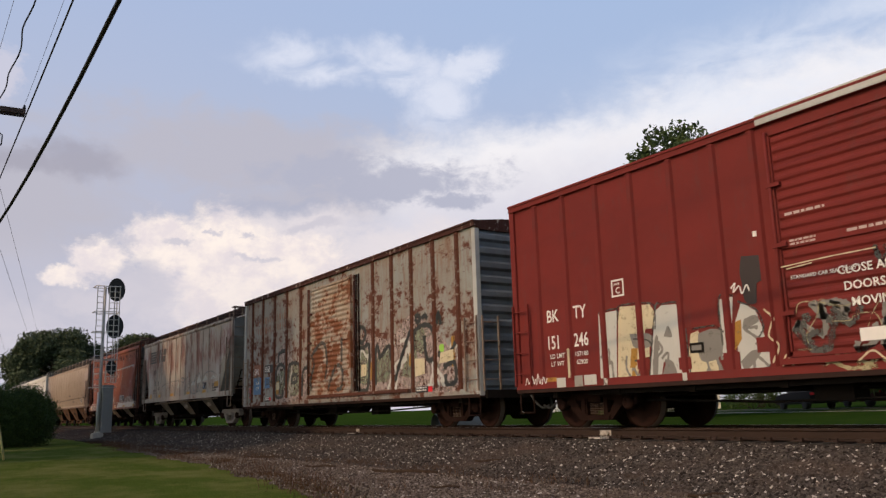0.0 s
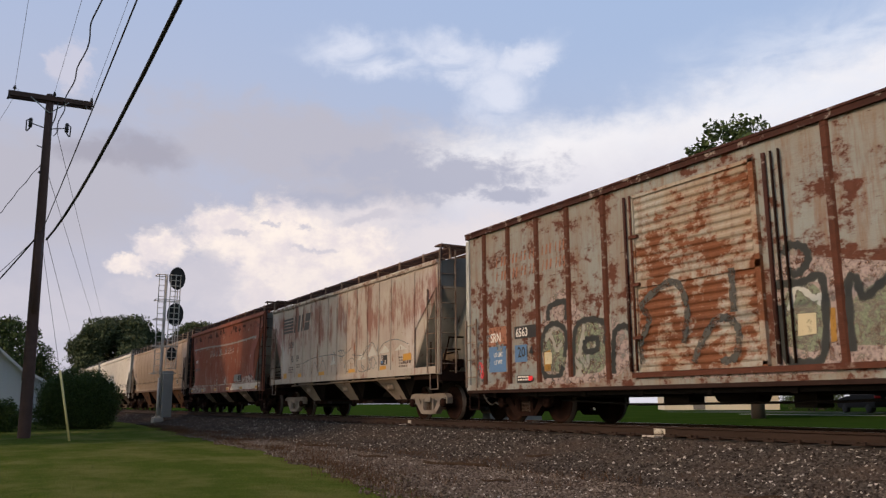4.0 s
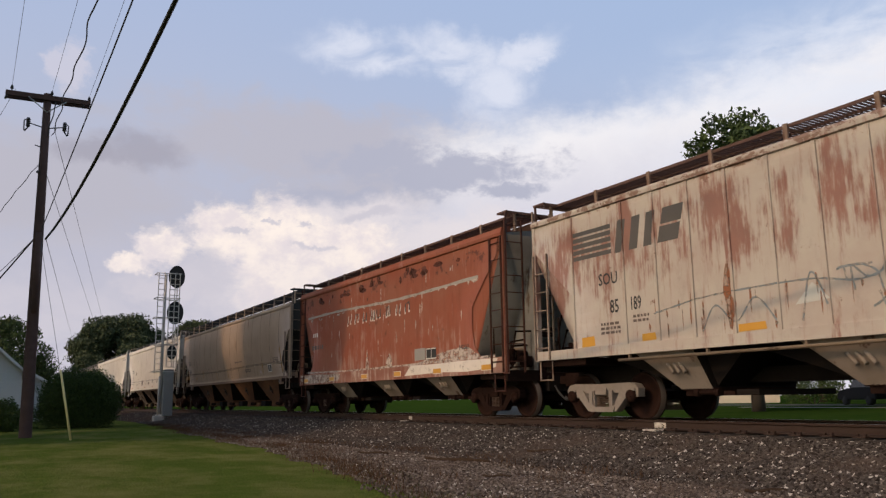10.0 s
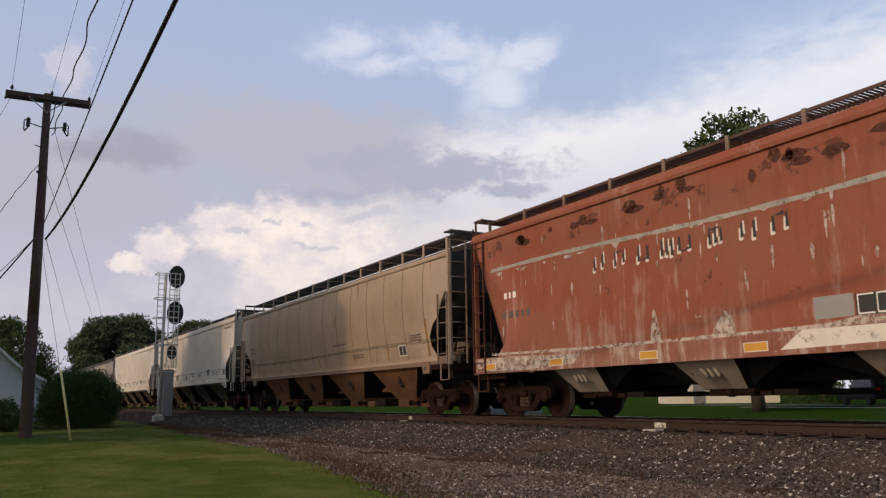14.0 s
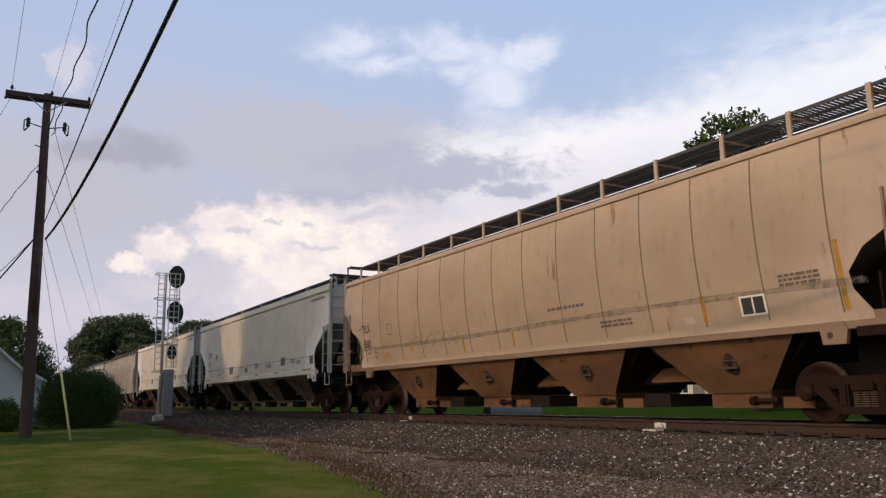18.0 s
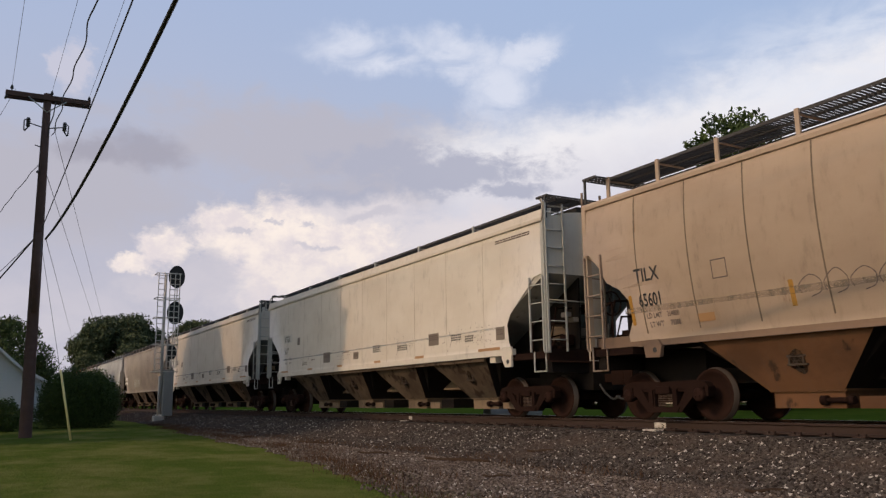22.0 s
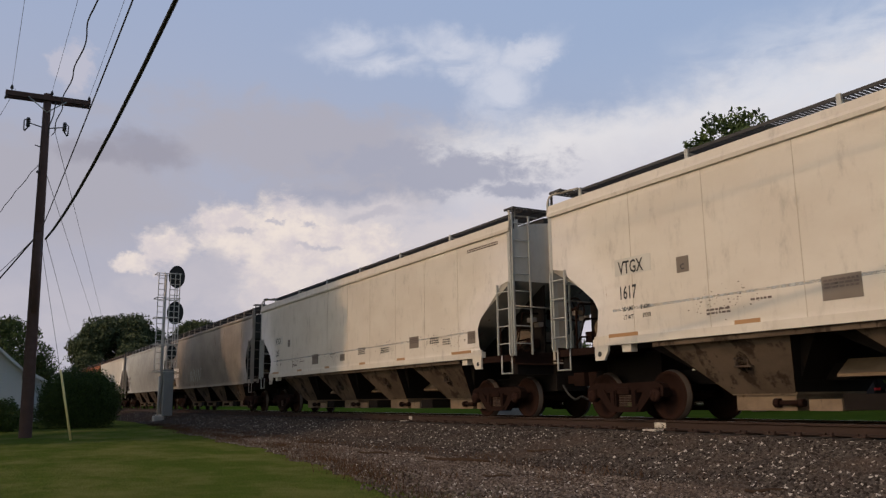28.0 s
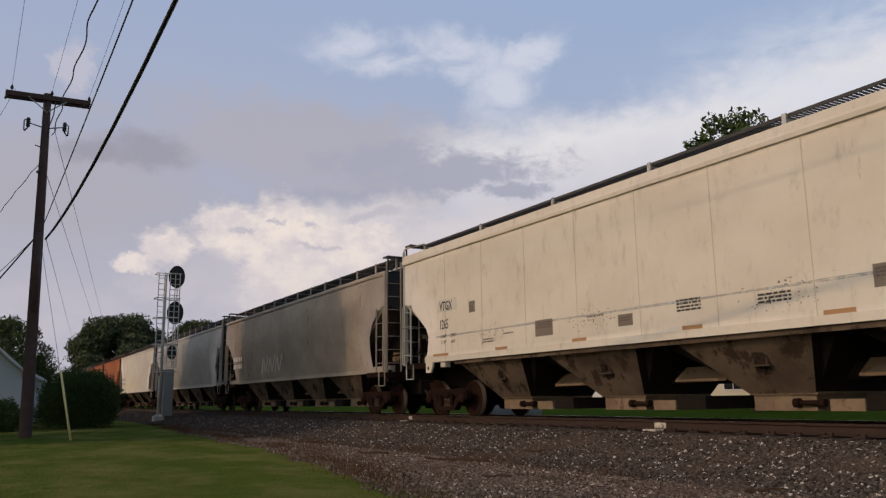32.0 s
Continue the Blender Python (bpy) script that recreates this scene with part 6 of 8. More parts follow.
    # lay the flat marks on the bulging side
    for ob in car.children:
        kind = ob.name.split(".")[0]
        if kind in ("graffiti", "stain", "data_panel", "small_print", "stencil_frame"):
            back = max(v.co.y for v in ob.data.vertices)
            lift = {"small_print": 0.007, "graffiti": 0.003, "data_panel": 0.004}.get(kind, 0.0)
            for v in ob.data.vertices:
                v.co.y = Y(v.co.z) - lift + (0.003 if v.co.y > back - 0.002 and kind == "data_panel" else 0.0)


def letter_white(car, e, first):
    y = -1.606
    mark("number_panel", "panel_pale", car, -e + 2.02, -e + 2.98, 2.70, 3.02, y)
    write("VTGX", "mark_black", car, -e + 2.12, 2.72, 0.25, y - 0.006, 0.72)
    write("1617" if first else "1265", "mark_black", car, -e + 2.14, 2.24, 0.26, y, 0.68)
    write("LD LMT", "mark_black", car, -e + 2.18, 2.02, 0.085, y, 0.75)
    write("216700", "mark_black", car, -e + 2.66, 2.02, 0.085, y, 0.75)
    write("LT WT", "mark_black", car, -e + 2.20, 1.86, 0.085, y, 0.75)
    write("69300", "mark_black", car, -e + 2.70, 1.86, 0.085, y, 0.75)
    mark("stencil_panel", "mark_plate", car, -e + 3.60, -e + 3.88, 2.55, 2.83, y)
    write("C", "mark_black", car, -e + 3.69, 2.60, 0.10, y - 0.006)
    for a, w in ((1.75, 0.8), (4.75, 0.5), (7.6, 0.45), (10.6, 0.45), (13.3, 0.5), (e * 2 - 2.75, 0.95)):
        mark("reflector", "mark_brown", car, -e + a, -e + a + w, 1.52, 1.62, y, "brown reflective strip")
    for a, w, z, h in ((6.35, 0.62, 1.75, 0.35), (9.0, 0.4, 1.75, 0.22), (14.1, 0.55, 1.85, 0.32), (e * 2 - 1.95, 0.36, 1.78, 0.30)):
        mark("data_panel", "mark_plate", car, -e + a, -e + a + w, z, z + h, y)
        bars(car, "mark_faint", -e + a + 0.04, -e + a + w - 0.04, z + h - 0.08, int(h / 0.07) - 1, 0.03, y - 0.006)
    for a, w, z, r in ((4.2, 0.5, 1.82, 2), (5.1, 0.4, 1.9, 1), (8.1, 0.5, 2.0, 1), (10.5, 0.55, 2.05, 4), (12.2, 0.6, 1.95, 3), (15.3, 0.5, 2.02, 3), (16.0, 0.4, 1.95, 3)):
        bars(car, "mark_black" if r > 2 else "mark_faint", -e + a, -e + a + w, z, r, 0.034, y)
    bars(car, "mark_faint", e - 1.9, e - 0.5, 4.10, 2, 0.03, y)
    # blue-grey stripe along the side: the overhead cable's shadow, painted on
    tag_paint(car, "stripe", "stripe_shadow", strokes=[[(-e + 1.9, 2.06), (0.0, 2.05), (e - 1.6, 2.06)]], w=0.05, y=y + 0.0035, label="faint blue-grey stripe painted as a cable's shadow")
    rng = random.Random(31 if first else 47)
    for cx in (4.6, 8.3, 12.6, 15.4, 16.6):
        bm = fresh()
        for _ in range(70):
            x, z, k = -e + cx + rng.gauss(0, 0.35), 1.95 + rng.gauss(0, 0.13), rng.uniform(0.006, 0.028)
            plate(bm, x, x + k * rng.uniform(0.5, 2.0), z, z + k * 0.8, y)
        tagged(part("scuff_marks", bm, M["mark_faint"], car), kind="stuff")
    for s in (-1, 1):
        bm = fresh()
        prism(bm, [(s * (e - 1.34), 1.14), (s * (e - 1.60), 1.14), (s * (e - 1.72), 1.32), (s * (e - 1.72), 1.60), (s * (e - 1.34), 1.60)], "y", -1.612, -1.56)
        pad = part("jacking_pad", bm, M["white"], car, "cream jacking pad below the sill")
        bm = fresh()
        tube(bm, (s * (e - 1.48), -1.616, 1.26), (s * (e - 1.48), -1.60, 1.26), 0.055, 12)
        part("lift_hole", bm, M["black"], pad)


def letter_far(car, e, side):
    y = -1.60
    bars(car, "mark_white" if side in ("grey", "orange") else "mark_faint", -e + 1.6, -e + 3.0, 2.3, 2, 0.2, y - 0.03)
    if side == "white":
        random.seed(12)
        tag_paint(car, "graffiti", "g_yellow", w=0.10, y=y - 0.008, strokes=[[(-5.0 + k, 1.5), (-4.6 + k, 2.0), (-4.3 + k, 1.6), (-3.9 + k, 2.1)] for k in (0, 1.6, 3.2, 5.0)])
    if side == "grey":
        tag_paint(car, "graffiti", "g_silver", w=0.10, y=-1.63, strokes=[[(-3.0 + k, 1.6), (-2.8 + k, 2.2), (-2.5 + k, 1.7), (-2.2 + k, 2.3)] for k in (0, 0.9, 1.8)])



# ---- ground and track ----
def grass_material(name, lo, hi, dry):
    n = Nodes(name)
    f = n.noise(0.5, 6, 0.68, (0.75, 1.15, 1), shift=2)
    g = n.noise(30, 6, 0.7)
    h = n.noise(1.7, 6, 0.7, (0.8, 1.1, 1), shift=4)
    c = n.mix(g, lo, hi)
    c = n.mix(n.ramp(f, 0.38, 0.72, 0.0, 0.65), c, dry)
    c = n.mix(n.ramp(h, 0.52, 0.75, 0, 0.5), c, lo)
    return n.surface(c, 1.0, 0, g, 0.03, spec=0.0)


def gravel_material(name, light, dark, warm, scale):
    n = Nodes(name)
    vo = n.put("ShaderNodeTexVoronoi", Scale=scale)
    n.link(n.co.outputs["Object"], vo.inputs["Vector"])
    r = n.t.nodes.new("ShaderNodeSeparateColor")
    n.link(vo.outputs["Color"], r.inputs[0])
    c = n.mix(n.ramp(r.outputs[0], 0.1, 0.95, smooth=False), dark, light)
    c = n.mix(n.ramp(n.noise(0.5, 5), 0.42, 0.68), c, warm)
    c = n.mix(n.ramp(n.noise(3.0, 6, 0.7), 0.35, 0.7, 0.0, 0.55), c, dark)
    c = n.mix(n.ramp(r.outputs[1], 0.965, 0.975), c, (0.42, 0.37, 0.33))
    return n.surface(c, 1.0, 0, n.math("SUBTRACT", 1.0, vo.outputs["Distance"]), 0.35 / scale, spec=0.0)


def stone_material(name, dark, light, glint=0.0):
    n = Nodes(name)
    r = n.island()
    c = n.mix(n.ramp(r, 0.0, 0.93, smooth=False), dark, light)
    c = n.mix(n.ramp(r, 0.962, 0.968), c, (0.42, 0.38, 0.34))
    c = n.mix(n.ramp(n.noise(0.7, 4), 0.45, 0.7, 0, 0.6), c, (0.085, 0.060, 0.047))
    return n.surface(c, 0.95, 0, n.noise(40, 4), 0.004, spec=0.05)


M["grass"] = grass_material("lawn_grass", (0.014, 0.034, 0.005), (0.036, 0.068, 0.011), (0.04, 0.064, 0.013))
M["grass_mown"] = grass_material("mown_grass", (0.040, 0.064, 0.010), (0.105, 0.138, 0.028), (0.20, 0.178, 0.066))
M["gravel"] = gravel_material("gravel_dirt", (0.20, 0.156, 0.128), (0.038, 0.027, 0.021), (0.095, 0.066, 0.050), 34)
M["ballast_bed"] = gravel_material("ballast_bed", (0.115, 0.090, 0.075), (0.016, 0.012, 0.010), (0.06, 0.042, 0.033), 26)
M["stone"] = stone_material("ballast_stone", (0.016, 0.012, 0.0105), (0.100, 0.083, 0.072))
M["pebble"] = stone_material("gravel_pebble", (0.034, 0.025, 0.020), (0.205, 0.166, 0.139))
M["rail_side"] = plain("rail_rust", (0.030, 0.0155, 0.011), 0.9, 0.0, 0.3, 10)
M["rail_top"] = plain("rail_head", (0.30, 0.28, 0.27), 0.35, 0.9, 0.15, 12)
M["tie"] = plain("creosoted_wood", (0.025, 0.019, 0.016), 0.9, 0.0, 0.4, 8)
M["concrete"] = plain("concrete", (0.42, 0.39, 0.35), 0.85, 0.0, 0.2, 5)


def ground_z(x, y):
    """Height of the ground over the plan."""
    a = abs(y - YC)
    if y < YC:
        near = -0.66 if y < 6.5 else -0.66 + 0.03 * min(1, (y - 6.5) / 2)
        if a < 3.1:
            k = min(1.0, (3.1 - a) / 1.25)
            near = near + (-0.36 - near) * k
        return near
    far = -0.62 + 0.42 * min(1.0, max(0.0, (y - 20) / 25))
    if a < 3.1:
        k = min(1.0, (3.1 - a) / 1.25)
        far = far + (-0.36 - far) * k
    return far


BED = [(-4.3, -0.67), (-2.9, -0.47), (-1.75, -0.285), (-1.2, -0.255), (1.2, -0.255), (1.75, -0.285), (2.9, -0.47), (4.3, -0.67)]


def stone_z(x, y):
    """Top of the ground or of the ballast bed."""
    a = -abs(y - YC)
    z = ground_z(x, y)
    for (a0, z0), (a1, z1) in zip(BED[:3], BED[1:4]):
        if a0 <= a <= a1:
            z = max(z, z0 + (z1 - z0) * (a - a0) / (a1 - a0))
    return max(z, -0.255) if a > -1.2 else z


def edge_y(x):
    """Ragged edge between lawn and gravel."""
    k = [(-300, 9.4), (-90, 9.2), (-60, 8.5), (-48, 8.1), (-33, 6.8), (-24, 6.2), (-17, 5.75), (-14, 5.3), (-11, 4.75), (-8, 4.35), (-5, 3.6), (0, 2.6), (8, 1.5), (60, 0.5)]
    for (x0, a), (x1, b) in zip(k, k[1:]):
        if x <= x1:
            break
    t = min(1, max(0, (x - x0) / (x1 - x0)))
    return a + (b - a) * t + 0.10 * math.sin(x * 0.9) + 0.09 * math.sin(x * 2.3 + 1) + 0.05 * math.sin(x * 6.1)


def add_ground():
    ys = [-3000, -600, -120, -40, -12, -4, 0, 2, 3, 4, 5, 6, 7, 8, 8.5, 8.9, 9.3, 9.7, 10.15, 10.6, 11.4, 12, 12.6, 13.4, 13.85, 14.3, 14.7, 15.1, 16, 20, 26, 32, 38, 45, 52, 80, 200, 700, 3000]
    xs = [-3000, -900, -300, -150, *range(-100, 24, 4), 40, 100, 300, 900, 3000]
    bm = fresh()
    grid = [[bm.verts.new((x, y, ground_z(x, y))) for y in ys] for x in xs]
    for a, b in zip(grid, grid[1:]):
        for j in range(len(ys) - 1):
            bm.faces.new((a[j], b[j], b[j + 1], a[j + 1])).smooth = True
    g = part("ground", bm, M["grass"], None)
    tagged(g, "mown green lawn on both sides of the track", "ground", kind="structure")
    # mown lawn before the track
    bm = fresh()
    rows = []
    for i in range(130):
        x = -95 + i
        y1 = edge_y(x) + 0.1
        rows.append([bm.verts.new((x, -14 + (y1 + 14) * k / 10, ground_z(x, -14 + (y1 + 14) * k / 10) + 0.006)) for k in range(11)])
    for a, b in zip(rows, rows[1:]):
        for k in range(10):
            bm.faces.new((a[k], b[k], b[k + 1], a[k + 1])).smooth = True
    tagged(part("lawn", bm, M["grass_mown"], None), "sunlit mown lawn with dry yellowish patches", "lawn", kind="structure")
    # gravel beside the track
    bm = fresh()
    prev = None
    for i in range(0, 260):
        x = -130 + i * 0.6
        y0, y1 = edge_y(x), 9.45
        row = [bm.verts.new((x, y0 + (y1 - y0) * k / 4, ground_z(x, y0 + (y1 - y0) * k / 4) + (0.004 if k == 0 else 0.02))) for k in range(5)]
        if prev:
            for k in range(4):
                bm.faces.new((prev[k], row[k], row[k + 1], prev[k + 1])).smooth = True
        prev = row
    tagged(part("gravel_strip", bm, M["gravel"], None), "brown gravel and dirt beside the ballast", "gravel", kind="structure")
    # ballast bed
    bm = fresh()
    prof = BED
    rows = [[bm.verts.new((x, YC + y, z + 0.02)) for y, z in prof] for x in (-400, -200, -100, -60, -40, -30, -20, -10, 0, 10, 30, 80, 200)]
    for a, b in zip(rows, rows[1:]):
        for j in range(len(prof) - 1):
            bm.faces.new((a[j], b[j], b[j + 1], a[j + 1])).smooth = True
    tagged(part("ballast", bm, M["ballast_bed"], None), "dark crushed stone ballast bed under the track", "ballast", kind="structure")


def add_track():
    track = new("track")
    tagged(track, "single railway track with rusty steel rails", "railway track", kind="structure")
    prof = [(-0.037, 0.0), (-0.037, -0.035), (-0.009, -0.05), (-0.009, -0.145), (-0.075, -0.165), (-0.075, -0.178), (0.075, -0.178), (0.075, -0.165), (0.009, -0.145), (0.009, -0.05), (0.037, -0.035), (0.037, 0.0)]
    for s in (-1, 1):
        bm = fresh()
        c = YC + s * 0.755
        prism(bm, [(c + a, z) for a, z in prof], "x", -400, 150)
        me = finish(bm, "rail", (M["rail_side"], M["rail_top"]))
        for p in me.polygons:
            if p.normal.z > 0.9 and p.center.z > -0.01:
                p.material_index = 1
        part("rail", me, None, track, "rust-brown steel rail with a worn bright head")
    bm = fresh()
    box(bm, -0.11, 0.11, -1.3, 1.3, -0.17, 0.0)
    bmesh.ops.bevel(bm, geom=bm.edges[:], offset=0.015, segments=1, affect="EDGES")
    me = finish(bm, "tie", M["tie"])
    pl = fresh()
    box(pl, -0.10, 0.10, -0.93, -0.58, 0.0, 0.02)
    for x in (-0.06, 0.06):
        for y in (-0.86, -0.66):
            box(pl, x - 0.014, x + 0.014, y - 0.02, y + 0.02, 0.015, 0.055)
    plm = finish(pl, "tie_plate", M["rail_side"])
    for i in range(150):
        t = part("tie", me, None, track)
        t.location = (-72 + i * 0.53, YC + random.uniform(-0.04, 0.04), -0.19 + random.uniform(-0.01, 0.005))
        t.rotation_euler = (0, 0, random.uniform(-0.02, 0.02))
        if i > 40:
            part("tie_plate", plm, None, t)
    # white paint marks on the rail
    for x, w in ((-11.45, 0.30), (-21.75, 0.20)):
        bm = fresh()
        box(bm, x - w / 2, x + w / 2, YC - 0.84, YC - 0.766, -0.176, -0.16)
        box(bm, x - w / 2, x + w / 2, YC - 0.772, YC - 0.765, -0.150, -0.045)
        box(bm, x - w / 2 - 0.03, x + w / 2 + 0.02, YC - 1.05, YC - 0.86, -0.20, -0.165)
        part("paint_mark", bm, M["paint_chip"], track, "white paint mark on the rail foot")


def scatter(name, n, spot, size, mat, label, category):
    """n angular stones; spot(rng) gives x, y arrays."""
    rng = np.random.default_rng(3)
    x, y = spot(rng, n)
    z = np.array([stone_z(a, b) for a, b in zip(x, y)])
    base = np.array([[1, 0, -.2], [.2, 1, .1], [-1, .15, 0], [-.1, -1, .1], [.1, .05, .8], [0, -.1, -.8]])
    tri = np.array([[0, 1, 4], [1, 2, 4], [2, 3, 4], [3, 0, 4], [1, 0, 5], [2, 1, 5], [3, 2, 5], [0, 3, 5]])
    s = rng.uniform(size[0], size[1], n)[:, None, None]
    v = base[None] * rng.uniform(0.6, 1.3, (n, 6, 3)) * s
    a = rng.uniform(0, 6.283, n)
    ca, sa = np.cos(a)[:, None], np.sin(a)[:, None]
    b = rng.uniform(-0.7, 0.7, n)
    cb, sb = np.cos(b)[:, None], np.sin(b)[:, None]
    X, Y, Z = v[..., 0], v[..., 1], v[..., 2]
    X, Z = X * cb - Z * sb, X * sb + Z * cb
    X, Y = X * ca - Y * sa, X * sa + Y * ca
    P = np.stack([X + x[:, None], Y + y[:, None], Z + (z + size[0] * 0.35)[:, None] + 0.02], -1).reshape(-1, 3)
    F = (tri[None] + 6 * np.arange(n)[:, None, None]).reshape(-1, 3)
    ob = new(name, raw(name, P, F, mat))
    tagged(ob, label, category, kind="stuff")
    return ob


def add_stones():
    def shoulder(rng, n):
        x = -1.5 - 46 * rng.random(n)**1.6
        return x, YC - 0.90 - 3.5 * rng.random(n)**0.95
    def flat(rng, n):
        x = 2 - 34 * rng.random(n)**1.4
        e = np.array([edge_y(v) for v in x])
        return x, e - 0.15 + (9.7 - e) * rng.random(n)
    scatter("ballast_stones", 108000, shoulder, (0.017, 0.042), M["stone"], "loose angular grey ballast stones on the shoulder", "ballast")
    scatter("gravel_stones", 60000, flat, (0.009, 0.030), M["pebble"], "small pale gravel scattered over brown dirt", "gravel")


def blade_material(name, a, b, dry=None):
    n = Nodes(name)
    c = n.mix(n.island(), a, b)
    if dry:
        f = n.noise(0.5, 6, 0.68, (0.75, 1.15, 1), shift=2)
        c = n.mix(n.ramp(f, 0.38, 0.72, 0.0, 0.65), c, dry)
    return n.surface(c, 0.9, spec=0.05)


def add_grass():
    """Short blades on the lawn and dry weeds on the gravel."""
    rng = np.random.default_rng(5)
    def blades(name, x, y, high, wide, mat, label):
        n = len(x)
        z = np.array([ground_z(a, b) for a, b in zip(x, y)])
        h = rng.uniform(high[0], high[1], n)
        a = rng.uniform(0, 6.283, n)
        w = rng.uniform(0.6, 1.2, n) * wide
        lean = rng.uniform(-0.5, 0.5, (n, 2)) * h[:, None]
        p0 = np.stack([x - np.cos(a) * w, y - np.sin(a) * w, z], -1)
        p1 = np.stack([x + np.cos(a) * w, y + np.sin(a) * w, z], -1)
        p2 = np.stack([x + lean[:, 0], y + lean[:, 1], z + h], -1)
        P = np.stack([p0, p1, p2], 1).reshape(-1, 3)
        ob = new(name, raw(name, P, np.arange(3 * n).reshape(-1, 3), mat))
        tagged(ob, label, "grass", kind="stuff")
    n = 90000
    x = -7.5 - 45 * rng.random(n)**1.7
    e = np.array([edge_y(v) for v in x])
    lo = np.maximum(-0.06 * np.abs(x), -1.6)
    y = lo + (e + 0.05 - lo) * rng.random(n)
    blades("lawn_blades", x, y, (0.008, 0.026), 0.007, blade_material("grass_blade", (0.062, 0.090, 0.015), (0.098, 0.130, 0.027), (0.185, 0.168, 0.062)), "short mown grass blades of the lawn")
    n = 17000
    k = 260
    cx = -7 - 36 * rng.random(k)
    ce = np.array([edge_y(v) for v in cx])
    pick = rng.random(k)
    cy = np.where(pick < 0.35, 7.9 + rng.normal(0, 0.25, k), np.where(pick < 0.7, ce + np.abs(rng.normal(0.15, 0.3, k)), ce + (9.0 - ce) * rng.random(k)**1.6))
    pick = rng.integers(0, k, n)
    x, y = cx[pick] + rng.normal(0, 0.35, n), cy[pick] + rng.normal(0, 0.16, n)
    blades("dry_weeds", x, y, (0.03, 0.15), 0.007, blade_material("dry_weed", (0.035, 0.019, 0.011), (0.11, 0.062, 0.035)), "sparse dry brown weeds in the gravel")
    # thin grass that creeps over the dirt
    n = 7000
    x = -4.5 - 9 * rng.random(n)
    e = np.array([edge_y(v) for v in x])
    keep = np.sin(x * 2.1) + np.sin(x * 5.3 + 1) + rng.normal(0, 0.7, n) > 0.1
    y = e + np.abs(rng.normal(0, 0.42, n))
    blades("creeping_grass", x[keep], y[keep], (0.015, 0.05), 0.006, blade_material("thin_grass_blade", (0.045, 0.060, 0.014), (0.085, 0.100, 0.028), (0.11, 0.085, 0.045)), "thin grass creeping over the dirt")
    n = 16000
    x = 6 - 70 * rng.random(n)
    y = 15.4 + 12 * rng.random(n)
    blades("verge_grass", x, y, (0.05, 0.14), 0.012, blade_material("verge_blade", (0.016, 0.040, 0.0065), (0.044, 0.084, 0.0145)), "bright green verge grass behind the track")


def add_sticks():
    """Dry sticks and dead stems on the dirt beside the ballast."""
    n = Nodes("dry_stick")
    mat = n.surface(n.mix(n.noise(9, 5), (0.022, 0.014, 0.010), (0.075, 0.048, 0.032)), 0.95, spec=0.05)
    for x, y, way, length, r in ((-12.4, 7.3, 0.35, 1.5, 0.030), (-11.8, 8.7, 0.9, 0.55, 0.022), (-6.2, 7.6, 1.0, 0.5, 0.018), (-19.7, 7.5, 0.3, 1.3, 0.026), (-15.2, 7.0, 0.5, 0.8, 0.020), (-9.6, 6.3, 0.7, 0.45, 0.014)):
        bm = fresh()
        z = max(stone_z(x, y), ground_z(x, y)) + 0.05
        line(bm, smooth_way([(x + math.cos(way) * length * k, y + math.sin(way) * length * k + 0.03 * math.sin(9 * k), z + 0.012 * math.sin(7 * k)) for k in (-0.5, -0.2, 0.1, 0.5)], 3), r, 6)
        tagged(part("stick", bm, mat, None), "dry brown stick lying on the gravel", "stick", "sticks on the gravel")
    for x, y, h in ((-8.15, 7.6, 0.20), (-10.9, 7.5, 0.14), (-13.9, 6.6, 0.17), (-7.1, 6.9, 0.12)):
        bm = fresh()
        z = stone_z(x, y)
        line(bm, [(x, y, z), (x + 0.01, y + 0.008, z + h * 0.6), (x - 0.004, y + 0.02, z + h)], 0.008, 5)
        tagged(part("dead_stem", bm, mat, None), "dead upright weed stem in the gravel", "plant", "dead weed stems")


# ---- trees and bushes ----
def leaf_material(name, a, b):
    n = Nodes(name)
    c = n.mix(n.island(), a, b)
    return n.surface(c, 0.7, spec=0.2)


M["leaf"] = leaf_material("dark_leaves", (0.026, 0.044, 0.014), (0.078, 0.110, 0.034))
# paler and greyer than the near leaves: distance haze mixed into the colour
M["leaf_far"] = leaf_material("hazy_far_leaves", (0.040, 0.052, 0.026), (0.090, 0.108, 0.052))
M["leaf_bush"] = leaf_material("bush_leaves", (0.022, 0.040, 0.010), (0.070, 0.105, 0.024))
M["bark"] = plain("bark", (0.075, 0.058, 0.045), 0.9, 0, 0.4, 7)


